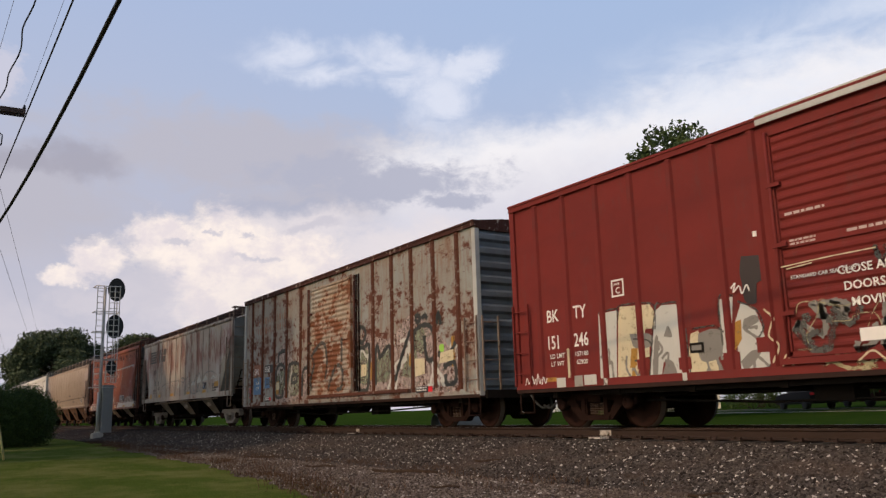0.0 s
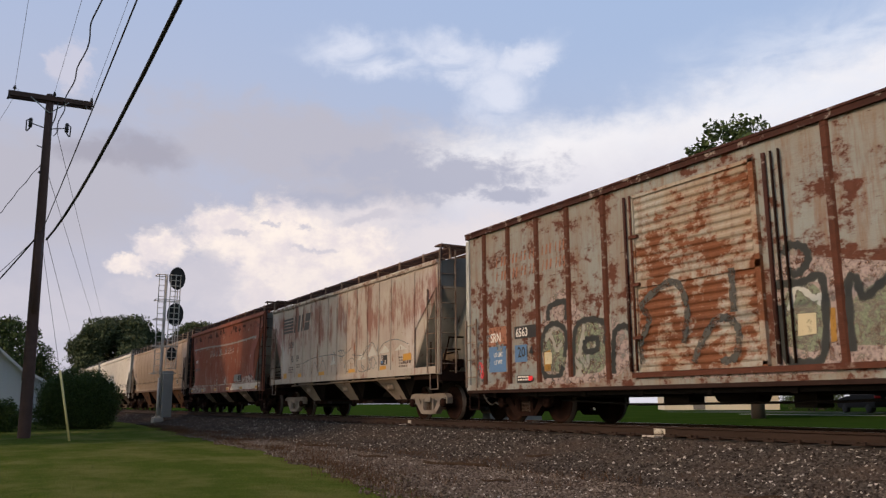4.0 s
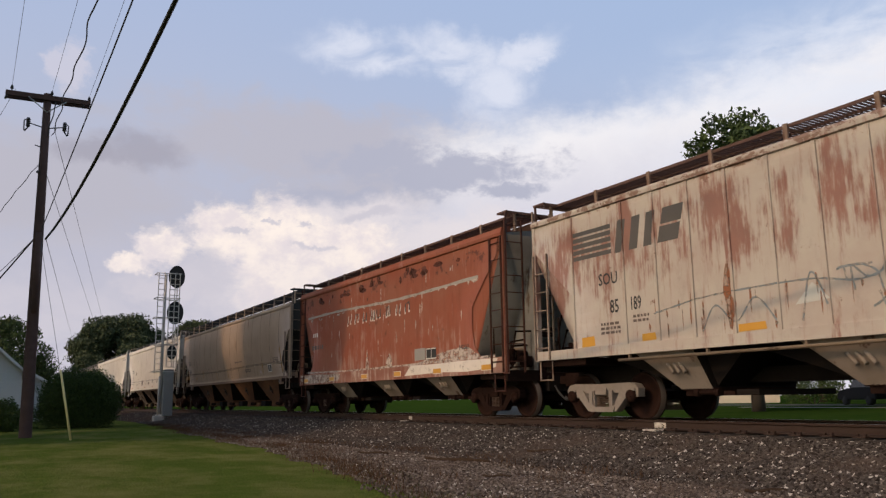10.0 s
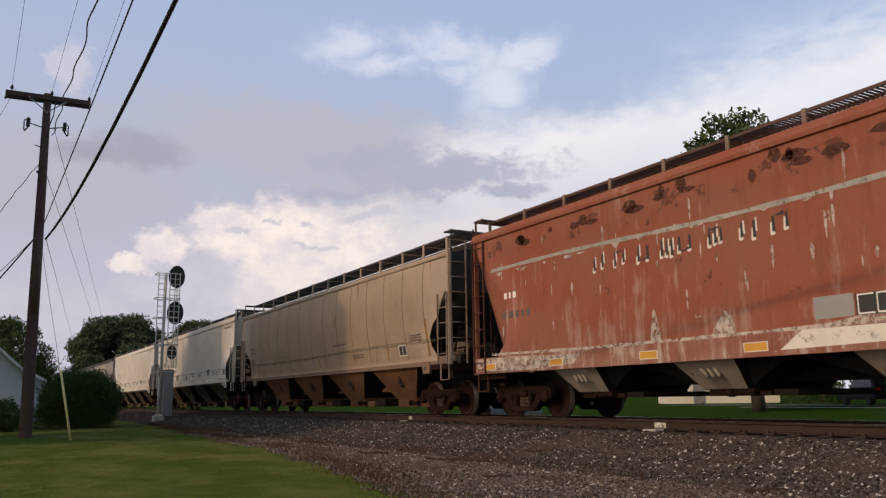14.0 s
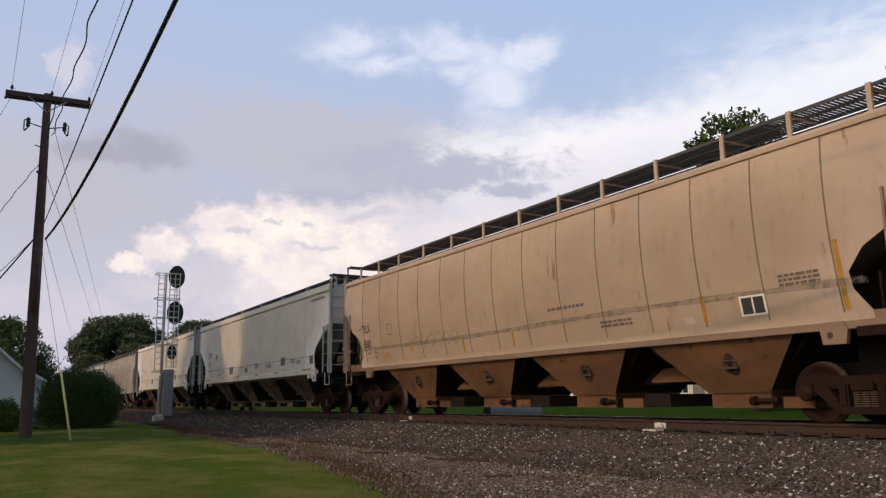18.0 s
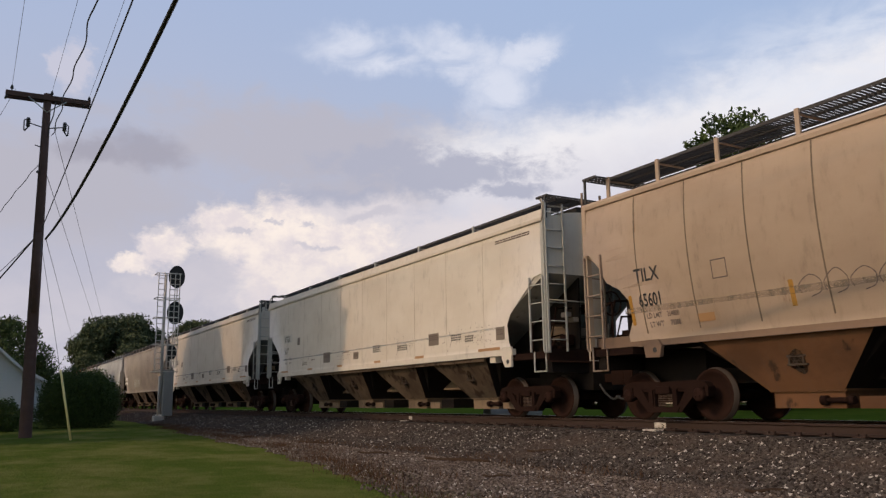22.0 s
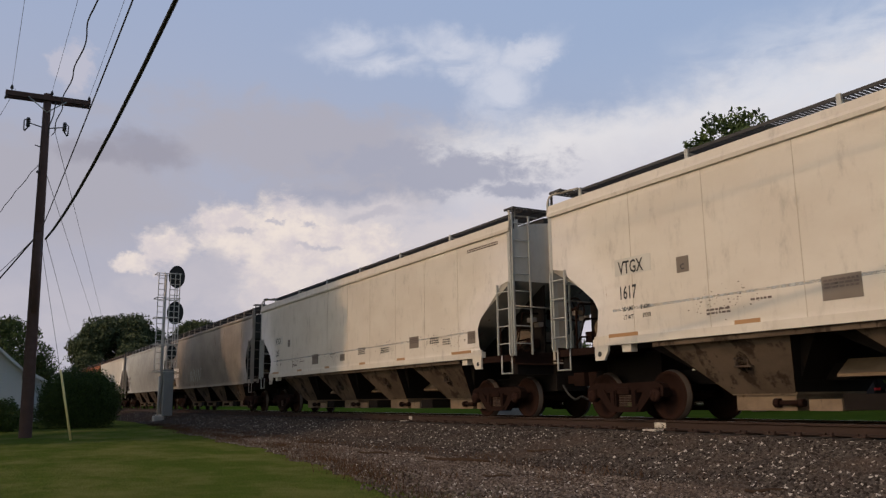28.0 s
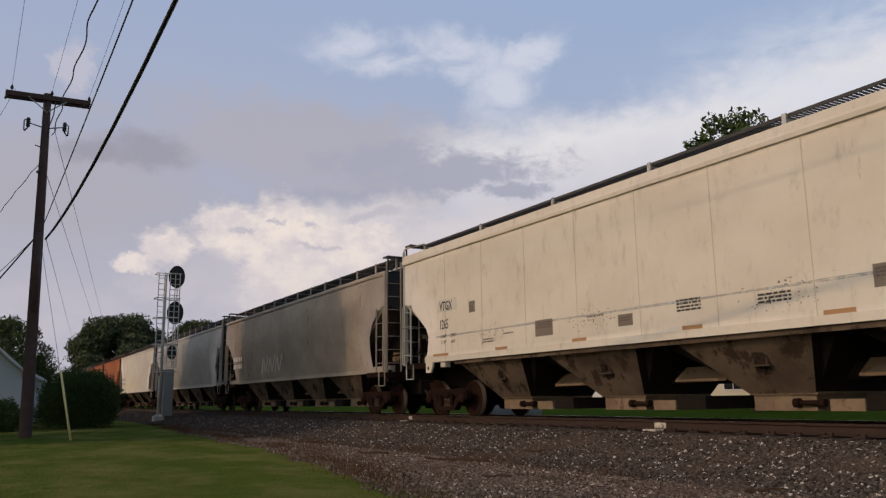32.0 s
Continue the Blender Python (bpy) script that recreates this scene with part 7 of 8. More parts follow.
def crown_mesh(name, clumps, leaf, per, mat, seed):
    """Leaves in clumps (x, y, z, radius)."""
    rng = np.random.default_rng(seed)
    P, F = [], []
    k = 0
    for cx, cy, cz, r in clumps:
        n = int(per * r * r)
        d = rng.normal(size=(n, 3))
        d /= np.linalg.norm(d, axis=1)[:, None]
        rad = r * (0.55 + 0.5 * rng.random(n)) * (1 + 0.25 * np.sin(d[:, 0] * 5 + seed) * np.sin(d[:, 2] * 6))
        c = np.array([cx, cy, cz]) + d * rad[:, None] * np.array([1, 1, 0.85])
        u = rng.normal(size=(n, 3))
        u /= np.linalg.norm(u, axis=1)[:, None]
        v = np.cross(u, rng.normal(size=(n, 3)))
        v /= np.linalg.norm(v, axis=1)[:, None]
        s = leaf * rng.uniform(0.6, 1.4, n)[:, None]
        q = np.stack([c - u * s, c + v * s * 0.45, c + u * s, c - v * s * 0.45], 1)
        P.append(q.reshape(-1, 3))
        F.append(np.arange(4 * n).reshape(-1, 4) + k)
        k += 4 * n
    return raw(name, np.concatenate(P), np.concatenate(F), mat)


def tree(name, x, y, z, height, width, label, leaf=0.12, per=260, mat="leaf", trunk=0.3, low=0.3, seed=1, lean=(0, 0), clumps=26, skirt=0):
    rng = random.Random(seed)
    t = new(name)
    t.location = (x, y, z)
    tagged(t, label, "tree")
    bm = fresh()
    tube(bm, (0, 0, -0.1), (lean[0] * 0.3, lean[1] * 0.3, height * low), trunk, 10, trunk * 0.72)
    tube(bm, (lean[0] * 0.3, lean[1] * 0.3, height * low), (lean[0] * 0.8, lean[1] * 0.8, height * 0.82), trunk * 0.72, 8, trunk * 0.15)
    cl = []
    for i in range(clumps):
        k = (i + 0.5) / clumps
        a = i * 2.4 + rng.uniform(-0.4, 0.4)
        zz = height * (low + (1 - low) * (0.10 + 0.82 * k))
        reach = width * 0.5 * math.sin(math.pi * (0.18 + 0.74 * k)) * rng.uniform(0.55, 0.95)
        px, py = lean[0] * k + reach * math.cos(a), lean[1] * k + reach * math.sin(a)
        r = width * rng.uniform(0.10, 0.19)
        cl.append((px, py, min(zz, height - r * 0.8), r))
        tube(bm, (lean[0] * k * 0.7, lean[1] * k * 0.7, max(height * low * 0.9, zz - height * 0.12)), (px, py, zz), trunk * 0.22, 5, trunk * 0.05)
    cl.append((lean[0], lean[1], height - width * 0.12, width * 0.13))
    for i in range(9 if skirt else 0):
        a = i * 0.7
        cl.append((lean[0] + width * 0.28 * math.cos(a), lean[1] + width * 0.28 * math.sin(a), height * (0.80 + 0.13 * rng.random()), width * rng.uniform(0.06, 0.10)))
    for i in range(skirt):
        a = i * 2.4
        reach = width * (0.06 + 0.30 * rng.random())
        cl.append((reach * math.cos(a), reach * math.sin(a), height * (0.19 + 0.47 * (i + 0.5) / skirt), width * rng.uniform(0.13, 0.2)))
    part("trunk", bm, M["bark"], t)
    part("crown", crown_mesh("crown", cl, leaf, per, M[mat], seed), None, t)
    return t


def bush(name, x, y, z, w, h, label, leaf=0.05, per=2600, seed=2, deep=None):
    rng = random.Random(seed)
    b = new(name)
    b.location = (x, y, z)
    tagged(b, label, "bush")
    cl = []
    for i in range(34):
        a, k = i * 2.4, (i + 0.5) / 34
        r = 0.34 * h * rng.uniform(0.6, 0.9)
        zz = 0.15 * h + 0.66 * h * k
        reach = (w * 0.5 - r * 0.8) * math.sqrt(max(0.05, 1 - (max(0, k - 0.35) / 0.72)**2)) * rng.uniform(0.75, 1.0)
        cl.append((reach * math.cos(a), (reach if deep is None else reach * deep) * math.sin(a), max(r * 0.75, zz), r))
    part("foliage", crown_mesh("foliage", cl, leaf, per, M["leaf_bush"], seed), None, b)
    bm = fresh()
    for i in range(6):
        a = i * 1.05
        tube(bm, (0.15 * math.cos(a), 0.15 * math.sin(a), -0.05), (0.3 * w * math.cos(a), 0.3 * w * math.sin(a), 0.6 * h), 0.03, 5, 0.01)
    part("stems", bm, M["bark"], b)
    return b


def add_plants():
    tree("maple_tree", -28.4, 34.8, -0.5, 15.6, 7.6, "tall green tree standing behind the track", 0.145, 330, "leaf", 0.36, 0.18, 3, (1.5, -1.8), 30, 170)
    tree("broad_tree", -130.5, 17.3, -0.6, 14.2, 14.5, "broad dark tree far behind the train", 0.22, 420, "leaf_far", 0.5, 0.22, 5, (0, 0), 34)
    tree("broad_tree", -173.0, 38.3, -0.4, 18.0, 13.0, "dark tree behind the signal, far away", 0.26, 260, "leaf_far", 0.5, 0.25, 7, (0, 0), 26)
    tree("yard_tree", -79.0, 1.4, -0.6, 8.6, 8.0, "green tree behind the white house", 0.13, 520, "leaf", 0.25, 0.25, 9, (0, 0), 24)
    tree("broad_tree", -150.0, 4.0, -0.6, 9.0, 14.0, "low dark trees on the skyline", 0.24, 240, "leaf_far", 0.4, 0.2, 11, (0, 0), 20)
    tree("shade_tree", -44.0, 62.0, -0.2, 11.0, 10.0, "dark tree near the parked cars", 0.2, 110, "leaf", 0.35, 0.15, 13, (0, 0), 24)
    tree("street_tree", -29.2, -11.5, -0.66, 22.0, 13.5, "tall leafy tree that shades part of the train", 0.24, 200, "leaf", 0.4, 0.3, 15, (0, 0), 60)
    tree("street_tree", -42.6, -13.5, -0.66, 20.0, 13.0, "tall leafy tree that shades part of the train", 0.26, 90, "leaf", 0.4, 0.22, 31, (0, 0), 60)
    tree("garden_tree", -42.0, -8.6, -0.66, 9.4, 10.5, "leafy garden tree that shades the lawn", 0.2, 110, "leaf", 0.25, 0.2, 17, (0, 0), 40)
    tree("garden_tree", -29.5, -6.4, -0.66, 7.0, 8.0, "leafy garden tree that shades the lawn", 0.18, 120, "leaf", 0.2, 0.2, 19, (0, 0), 36)
    tree("shade_tree", -25.0, 47.5, -0.2, 12.5, 15.0, "broad dark tree behind the street", 0.24, 120, "leaf", 0.4, 0.10, 21, (0, 0), 44)
    tree("shade_tree", -8.0, 52.0, -0.2, 13.0, 16.0, "broad dark tree behind the street", 0.24, 110, "leaf", 0.4, 0.10, 23, (0, 0), 44)
    tree("shade_tree", -62.0, 70.0, -0.2, 11.0, 16.0, "dark tree behind the cream house", 0.26, 90, "leaf", 0.4, 0.12, 25, (0, 0), 36)
    tree("shade_tree", -92.0, 66.0, -0.2, 10.0, 18.0, "dark trees behind the white cottage", 0.28, 80, "leaf", 0.4, 0.12, 27, (0, 0), 36)
    # out of view, added only to keep the sun off the white house
    tree("street_tree", -54.5, -15.0, -0.66, 15.5, 12.0, "unseen leafy tree added to shade the white house", 0.26, 90, "leaf", 0.35, 0.2, 33, (0, 0), 44)
    bush("round_bush", -42.2, 4.1, -0.66, 3.9, 2.75, "dense round dark green bush on the lawn", 0.042, 5200, 2)
    bush("hedge", -38.4, 0.6, -0.66, 2.2, 1.35, "dark low hedge by the house", 0.05, 2400, 4)
    bush("hedge", -36.5, 50.5, -0.2, 4.5, 2.0, "dark bush near the parked cars", 0.08, 500, 6)


# ---- pole, wires, signal ----
M["pole"] = plain("weathered_pole_wood", (0.082, 0.046, 0.038), 0.9, 0, 0.4, 5, 0.006)
M["wire"] = plain("wire", (0.012, 0.012, 0.013), 0.6)
M["wire_pale"] = plain("bare_wire", (0.16, 0.16, 0.17), 0.5, 0.5)
M["ceramic"] = plain("insulator", (0.05, 0.045, 0.045), 0.35)
M["yellow"] = plain("yellow_plastic", (0.62, 0.52, 0.22), 0.5)
M["signal_grey"] = plain("galvanised_signal_steel", (0.56, 0.51, 0.46), 0.7, 0.0, 0.15, 6, 0.002, 0.2)
M["signal_black"] = plain("signal_black", (0.012, 0.011, 0.011), 0.6)
M["steel_box"] = plain("grey_cabinet", (0.27, 0.26, 0.25), 0.6, 0.1, 0.15, 5)


def sag(a, b, drop, n=16):
    a, b = Vector(a), Vector(b)
    return [a + (b - a) * (i / n) - Vector((0, 0, drop * 4 * (i / n) * (1 - i / n))) for i in range(n + 1)]


def wire(name, a, b, drop, r, mat, label, wave=0.0):
    bm = fresh()
    pts = sag(a, b, drop, 90 if wave else 16)
    line(bm, [p + Vector((0, wave * math.sin(i * 0.9) + 0.5 * wave * math.sin(i * 0.37), wave * math.cos(i * 0.8))) for i, p in enumerate(pts)], r, 6)
    tagged(part(name, bm, M[mat], None), label, "wire", "overhead wires")


PX, PY, PZ = -30.9, 1.40, -0.66


def add_pole():
    p = new("utility_pole")
    p.location = (PX, PY, PZ)
    tagged(p, "dark wooden utility pole with one crossarm", "utility pole")
    bm = fresh()
    rows = [(0, 0.205), (3, 0.19), (6, 0.17), (9, 0.15), (12.16, 0.125)]
    rings = [[bm.verts.new((r * math.cos(k * math.pi / 6), -0.014 * z + r * math.sin(k * math.pi / 6), z)) for k in range(12)] for z, r in rows]
    for ra, rb in zip(rings, rings[1:]):
        for k in range(12):
            bm.faces.new((ra[k], ra[(k + 1) % 12], rb[(k + 1) % 12], rb[k])).smooth = True
    bm.faces.new(rings[-1])
    part("shaft", bm, M["pole"], p)
    bm = fresh()
    for x0, x1 in ((0.10, 0.20), (-0.22, -0.12)):
        prism(bm, [(-1.51, 11.85), (1.25, 11.91), (1.25, 12.09), (-1.51, 12.03)], "x", x0, x1)
    part("crossarm", bm, M["pole"], p)
    bm = fresh()
    for s in (-1, 1):
        tube(bm, (0.21, -0.17 + s * 0.62, 11.90), (0.16, -0.16, 11.42), 0.02, 6)
    part("brace", bm, M["galv"], p)
    for y in (-1.32, -0.04, 1.20):
        bm = fresh()
        tube(bm, (0.15, y, 12.02), (0.15, y, 12.14), 0.02, 8)
        for k in range(3):
            tube(bm, (0.15, y, 12.12 + k * 0.045), (0.15, y, 12.15 + k * 0.045), 0.06 - 0.012 * k, 10)
        part("insulator", bm, M["ceramic"], p)
    for y, s in ((-0.72, -1), (0.46, 1)):
        bm = fresh()
        tube(bm, (0, -0.14, 10.86), (0.05, y, 10.98), 0.02, 6)
        tube(bm, (0.05, y, 11.16), (0.05, y, 10.82), 0.055, 10)
        for k in range(4):
            tube(bm, (0.05, y, 10.86 + k * 0.075), (0.05, y, 10.885 + k * 0.075), 0.075, 10)
        tube(bm, (0.05, y, 10.80), (0.05, y + s * 0.10, 10.66), 0.025, 8)
        tube(bm, (0.05, y + s * 0.13, 11.05), (0.05, y + s * 0.12, 10.68), 0.022, 8)
        tube(bm, (0.05, y, 11.14), (0.05, y + s * 0.13, 11.05), 0.02, 6)
        part("fuse_cutout", bm, M["ceramic"], p)
    bm = fresh()
    line(bm, smooth_way([(0.2, 0.10, 11.85), (0.18, 0.05, 11.3), (0.2, -0.05, 10.9), (0.16, -0.05, 10.55)], 5), 0.022)
    for y, z in ((-1.45, 11.70), (1.05, 11.78)):
        tube(bm, (0.15, y, z + 0.2), (0.15, y - 0.06, z), 0.035, 8)
    part("jumper_lead", bm, M["ceramic"], p)
    bm = fresh()
    tube(bm, (0.0, -0.1, 10.1), (0.0, -0.45, 10.2), 0.02, 6)
    tube(bm, (0.0, -0.18, 9.15), (0.0, -0.32, 9.25), 0.05, 8)
    line(bm, [(0.12, 0.02, 0), (0.14, 0, 6.7)], 0.03)
    part("bracket", bm, M["ceramic"], p)
    bm = fresh()
    tube(bm, (0.24, -0.05, 4.2), (0.24, -0.10, 7.0), 0.10, 10)
    part("riser_guard", bm, M["pole"], p, "dark upright guard on the pole")
    g = new("guy_wire")
    g.location = (-27.6, 2.51, -0.66)
    tagged(g, "stay wire with a yellow plastic guard anchored in the lawn", "guy wire")
    bm = fresh()
    a, b = Vector((0, 0, 0)), Vector((-3.15, -1.12, 6.7))
    line(bm, [a, b], 0.008, 5)
    part("cable", bm, M["wire_pale"], g)
    bm = fresh()
    tube(bm, a, a + Vector((-0.42, -0.40, 2.16)), 0.035, 8)
    part("guard", bm, M["yellow"], g)
    # wires along the track
    z = 11.6
    for y0, y1 in ((0.08, 0.60), (1.36, 1.63), (2.60, 2.05)):
        wire("power_line", (PX + 0.16, y0, z), (18, y1, z + 0.2), 0.9, 0.006, "wire_pale", "thin bare power line above the lawn")
    wire("telephone_cable", (PX + 0.3, 1.52, 6.11), (14, 2.69, 11.0), 2.0, 0.036, "wire", "thick black cable along the pole line")
    wire("service_cable", (PX + 0.3, 1.36, 6.4), (14, 1.98, 8.0), 0.25, 0.014, "wire", "black cable along the pole line")
    wire("service_cable", (PX + 0.1, 1.45, 9.9), (10, 1.63, 9.6), 0.8, 0.017, "wire", "twisted black service cable", 0.045)
    # wires on towards the next pole
    for y0, z0, y1, z1 in ((1.40, 8.44, 11.82, 11.22), (1.50, 10.25, 12.81, 11.63), (1.55, 6.11, 9.53, 8.62)):
        wire("power_line", (PX + 0.16, y0, z0), (-112, y1, z1), 0.0, 0.011, "wire_pale", "thin wire running on to the next pole")
    wire("service_drop", (PX, 1.26, 9.15), (-57.5, -3.6, 7.6), 0.5, 0.014, "wire", "black service wire to the house", 0.03)
    wire("service_drop", (PX, 1.30, 6.35), (-58, -2.9, 4.1), 0.3, 0.03, "wire", "thick black service cable to the house")
    wire("service_drop", (PX, 1.10, 6.05), (-58, -2.7, 6.1), 0.4, 0.014, "wire", "black service wire to the house")
    wire("service_drop", (PX, 0.2, 11.5), (-64, -6.0, 9.0), 0.6, 0.006, "wire_pale", "thin service wire to the house")


def add_signal():
    sg = new("railway_signal")
    sg.location = (-46.9, 8.65, -0.35)
    tagged(sg, "grey steel railway signal mast with three dark round heads", "railway signal")
    bm = fresh()
    box(bm, -0.28, 0.28, -0.34, 0.22, -0.35, 0.10)
    bmesh.ops.bevel(bm, geom=bm.edges[:], offset=0.04, segments=1, affect="EDGES")
    part("foundation", bm, M["concrete"], sg)
    bm = fresh()
    tube(bm, (0, -0.02, 0.05), (0, -0.02, 8.0), 0.072, 12)
    tube(bm, (0, -0.02, 0.05), (0, -0.02, 0.18), 0.2, 12)
    part("mast", bm, M["signal_grey"], sg)
    bm = fresh()
    box(bm, -0.25, 0.35, 0.06, 0.60, 0.1, 2.62)
    bmesh.ops.bevel(bm, geom=bm.edges[:], offset=0.02, segments=1, affect="EDGES")
    part("cabinet", bm, M["steel_box"], sg, "tall grey steel relay cabinet")
    # ladder cage
    lad = part("ladder_frame", (lambda b: ([box(b, 0.26, 0.30, y - 0.02, y + 0.02, 2.4, 8.05) for y in (-0.46, -0.14)], b)[1])(fresh()), M["signal_grey"], sg)
    rg = fresh()
    tube(rg, (0.28, -0.46, 0), (0.28, -0.14, 0), 0.018, 6)
    rgm = finish(rg, "rung", M["signal_grey"])
    for i in range(17):
        part("rung", rgm, None, lad).location = (0, 0, 2.6 + i * 0.32)
    for z in (2.5, 4.0, 5.5, 6.6, 8.0):
        bm = fresh()
        for a, b in (((-0.45, -0.56), (0.34, -0.56)), ((0.34, -0.56), (0.34, 0.74)), ((-0.45, -0.56), (-0.45, 0.74)), ((-0.45, 0.74), (0.34, 0.74))):
            tube(bm, (a[0], a[1], z), (b[0], b[1], z), 0.024, 6)
        part("cage_hoop", bm, M["signal_grey"], sg)
    # work frame behind the heads
    for x, y in ((0.30, 0.16), (0.30, 0.44), (0.30, 0.70), (-0.42, 0.70)):
        bm = fresh()
        box(bm, x - 0.022, x + 0.022, y - 0.022, y + 0.022, 2.75, 8.05)
        part("frame_upright", bm, M["signal_grey"], sg)
    bm = fresh()
    tube(bm, (0.12, -0.12, 0.0), (0.12, -0.12, 2.25), 0.06, 10)
    part("conduit", bm, M["signal_grey"], sg, "pale conduit pipe beside the mast")
    fr = fresh()
    box(fr, 0.28, 0.32, 0.16, 0.70, -0.016, 0.016)
    frm = finish(fr, "frame_bar", M["signal_grey"])
    for i in range(18):
        part("frame_bar", frm, None, sg).location = (0, 0, 2.75 + i * 0.31)
    for z in (7.86, 5.80, 3.57):
        r = 0.58 if z > 4 else 0.34
        bm = fresh()
        pts = [(r * 0.78 * math.cos(a), r * math.sin(a) * 1.12) for a in np.linspace(0, 6.28319, 29)[:-1]]
        prism(bm, pts, "x", -0.02, 0.02)
        tube(bm, (-0.35, 0, 0), (0, 0, 0), 0.24 if z > 4 else 0.16, 14)
        hd = part("backplate", bm, M["signal_black"], sg, "black oval signal backing plate")
        hd.location = (0.14, 0.54 if z > 4 else 0.46, z)
        bm = fresh()
        for k in (-0.28, 0.0, 0.28):
            tube(bm, (-0.5, 0, k * r), (-0.33, 0, k * r), 0.11 * r / 0.6, 10)
        o = part("lens_hood", bm, M["signal_black"], hd)


# ---- houses, vehicles and yard things ----
M["siding"] = plain("white_siding", (0.66, 0.66, 0.66), 0.7, 0, 0.08, 4)
M["cream_wall"] = plain("cream_siding", (0.68, 0.60, 0.47), 0.75, 0, 0.08, 4)
M["shingle"] = plain("grey_shingles", (0.13, 0.125, 0.125), 0.9, 0, 0.25, 8)
M["trim"] = plain("white_trim", (0.72, 0.70, 0.67), 0.6, 0, 0.06, 4)
M["glass_dark"] = plain("window_glass", (0.02, 0.022, 0.025), 0.12, 0, 0.1, 2, 0.0005, 0.35)
M["car_black"] = plain("black_car_paint", (0.010, 0.010, 0.011), 0.6, 0.0, 0.1, 2, 0.0003, 0.1)
M["car_red"] = plain("dark_red_car_paint", (0.035, 0.010, 0.010), 0.6, 0.0, 0.1, 2, 0.0003, 0.1)
M["tail"] = plain("tail_lamp", (0.45, 0.02, 0.03), 0.25)
M["tyre"] = plain("tyre_rubber", (0.02, 0.02, 0.02), 0.85)
M["asphalt"] = plain("asphalt", (0.06, 0.058, 0.056), 0.9, 0, 0.2, 6)
M["culvert"] = plain("weathered_culvert", (0.19, 0.178, 0.165), 0.95, 0.0, 0.2, 4, 0.003, 0.0)


def house(name, x, y, z, turn, w, d, eave, ridge, wall, label, windows=(), doors=()):
    """Gabled house; its front (local -y) w wide, ridge along local y. windows: (x, z, w, h) on the front."""
    hs = new(name)
    hs.location, hs.rotation_euler = (x, y, z), (0, 0, radians(turn))
    tagged(hs, label, "house")
    bm = fresh()
    prism(bm, [(-w / 2, -0.3), (w / 2, -0.3), (w / 2, eave), (0, ridge), (-w / 2, eave)], "y", 0, d)
    wl = part("wall", bm, M[wall], hs)
    bm = fresh()
    box(bm, -w / 2 - 0.02, w / 2 + 0.02, -0.025, -0.004, 0, 0.11)
    me = finish(bm, "clapboard", M[wall])
    n = int(eave / 0.2)
    for i in range(n):
        part("clapboard", me, None, wl).location = (0, 0, 0.1 + i * 0.2)
    k = (ridge - eave) / (w / 2)
    for s in (-1, 1):
        bm = fresh()
        prism(bm, [(s * (w / 2 + 0.4), eave - 0.4 * k), (s * (w / 2 + 0.4), eave - 0.4 * k + 0.14), (0, ridge + 0.14), (0, ridge)], "y", -0.4, d + 0.4)
        part("roof", bm, M["shingle"], hs)
        bm = fresh()
        prism(bm, [(s * (w / 2 + 0.42), eave - 0.42 * k - 0.08), (s * (w / 2 + 0.42), eave - 0.42 * k + 0.12), (0, ridge + 0.12), (0, ridge - 0.08)], "y", -0.44, -0.40)
        part("bargeboard", bm, M["trim"], hs)
    for wx, wz, ww, wh in windows:
        bm = fresh()
        for a, b, c, e2 in ((wx - ww / 2 - 0.08, wx + ww / 2 + 0.08, wz - 0.08, wz), (wx - ww / 2 - 0.08, wx + ww / 2 + 0.08, wz + wh, wz + wh + 0.08), (wx - ww / 2 - 0.08, wx - ww / 2, wz, wz + wh), (wx + ww / 2, wx + ww / 2 + 0.08, wz, wz + wh), (wx - 0.03, wx + 0.03, wz, wz + wh)):
            box(bm, a, b, -0.07, -0.005, c, e2)
        f = part("window", bm, M["trim"], hs)
        bm = fresh()
        box(bm, wx - ww / 2, wx + ww / 2, -0.045, -0.03, wz, wz + wh)
        part("pane", bm, M["glass_dark"], f)
    for dx, dw, dh in doors:
        bm = fresh()
        box(bm, dx - dw / 2, dx + dw / 2, -0.06, -0.005, 0, dh)
        part("door", bm, M["culvert"], hs)
    return hs


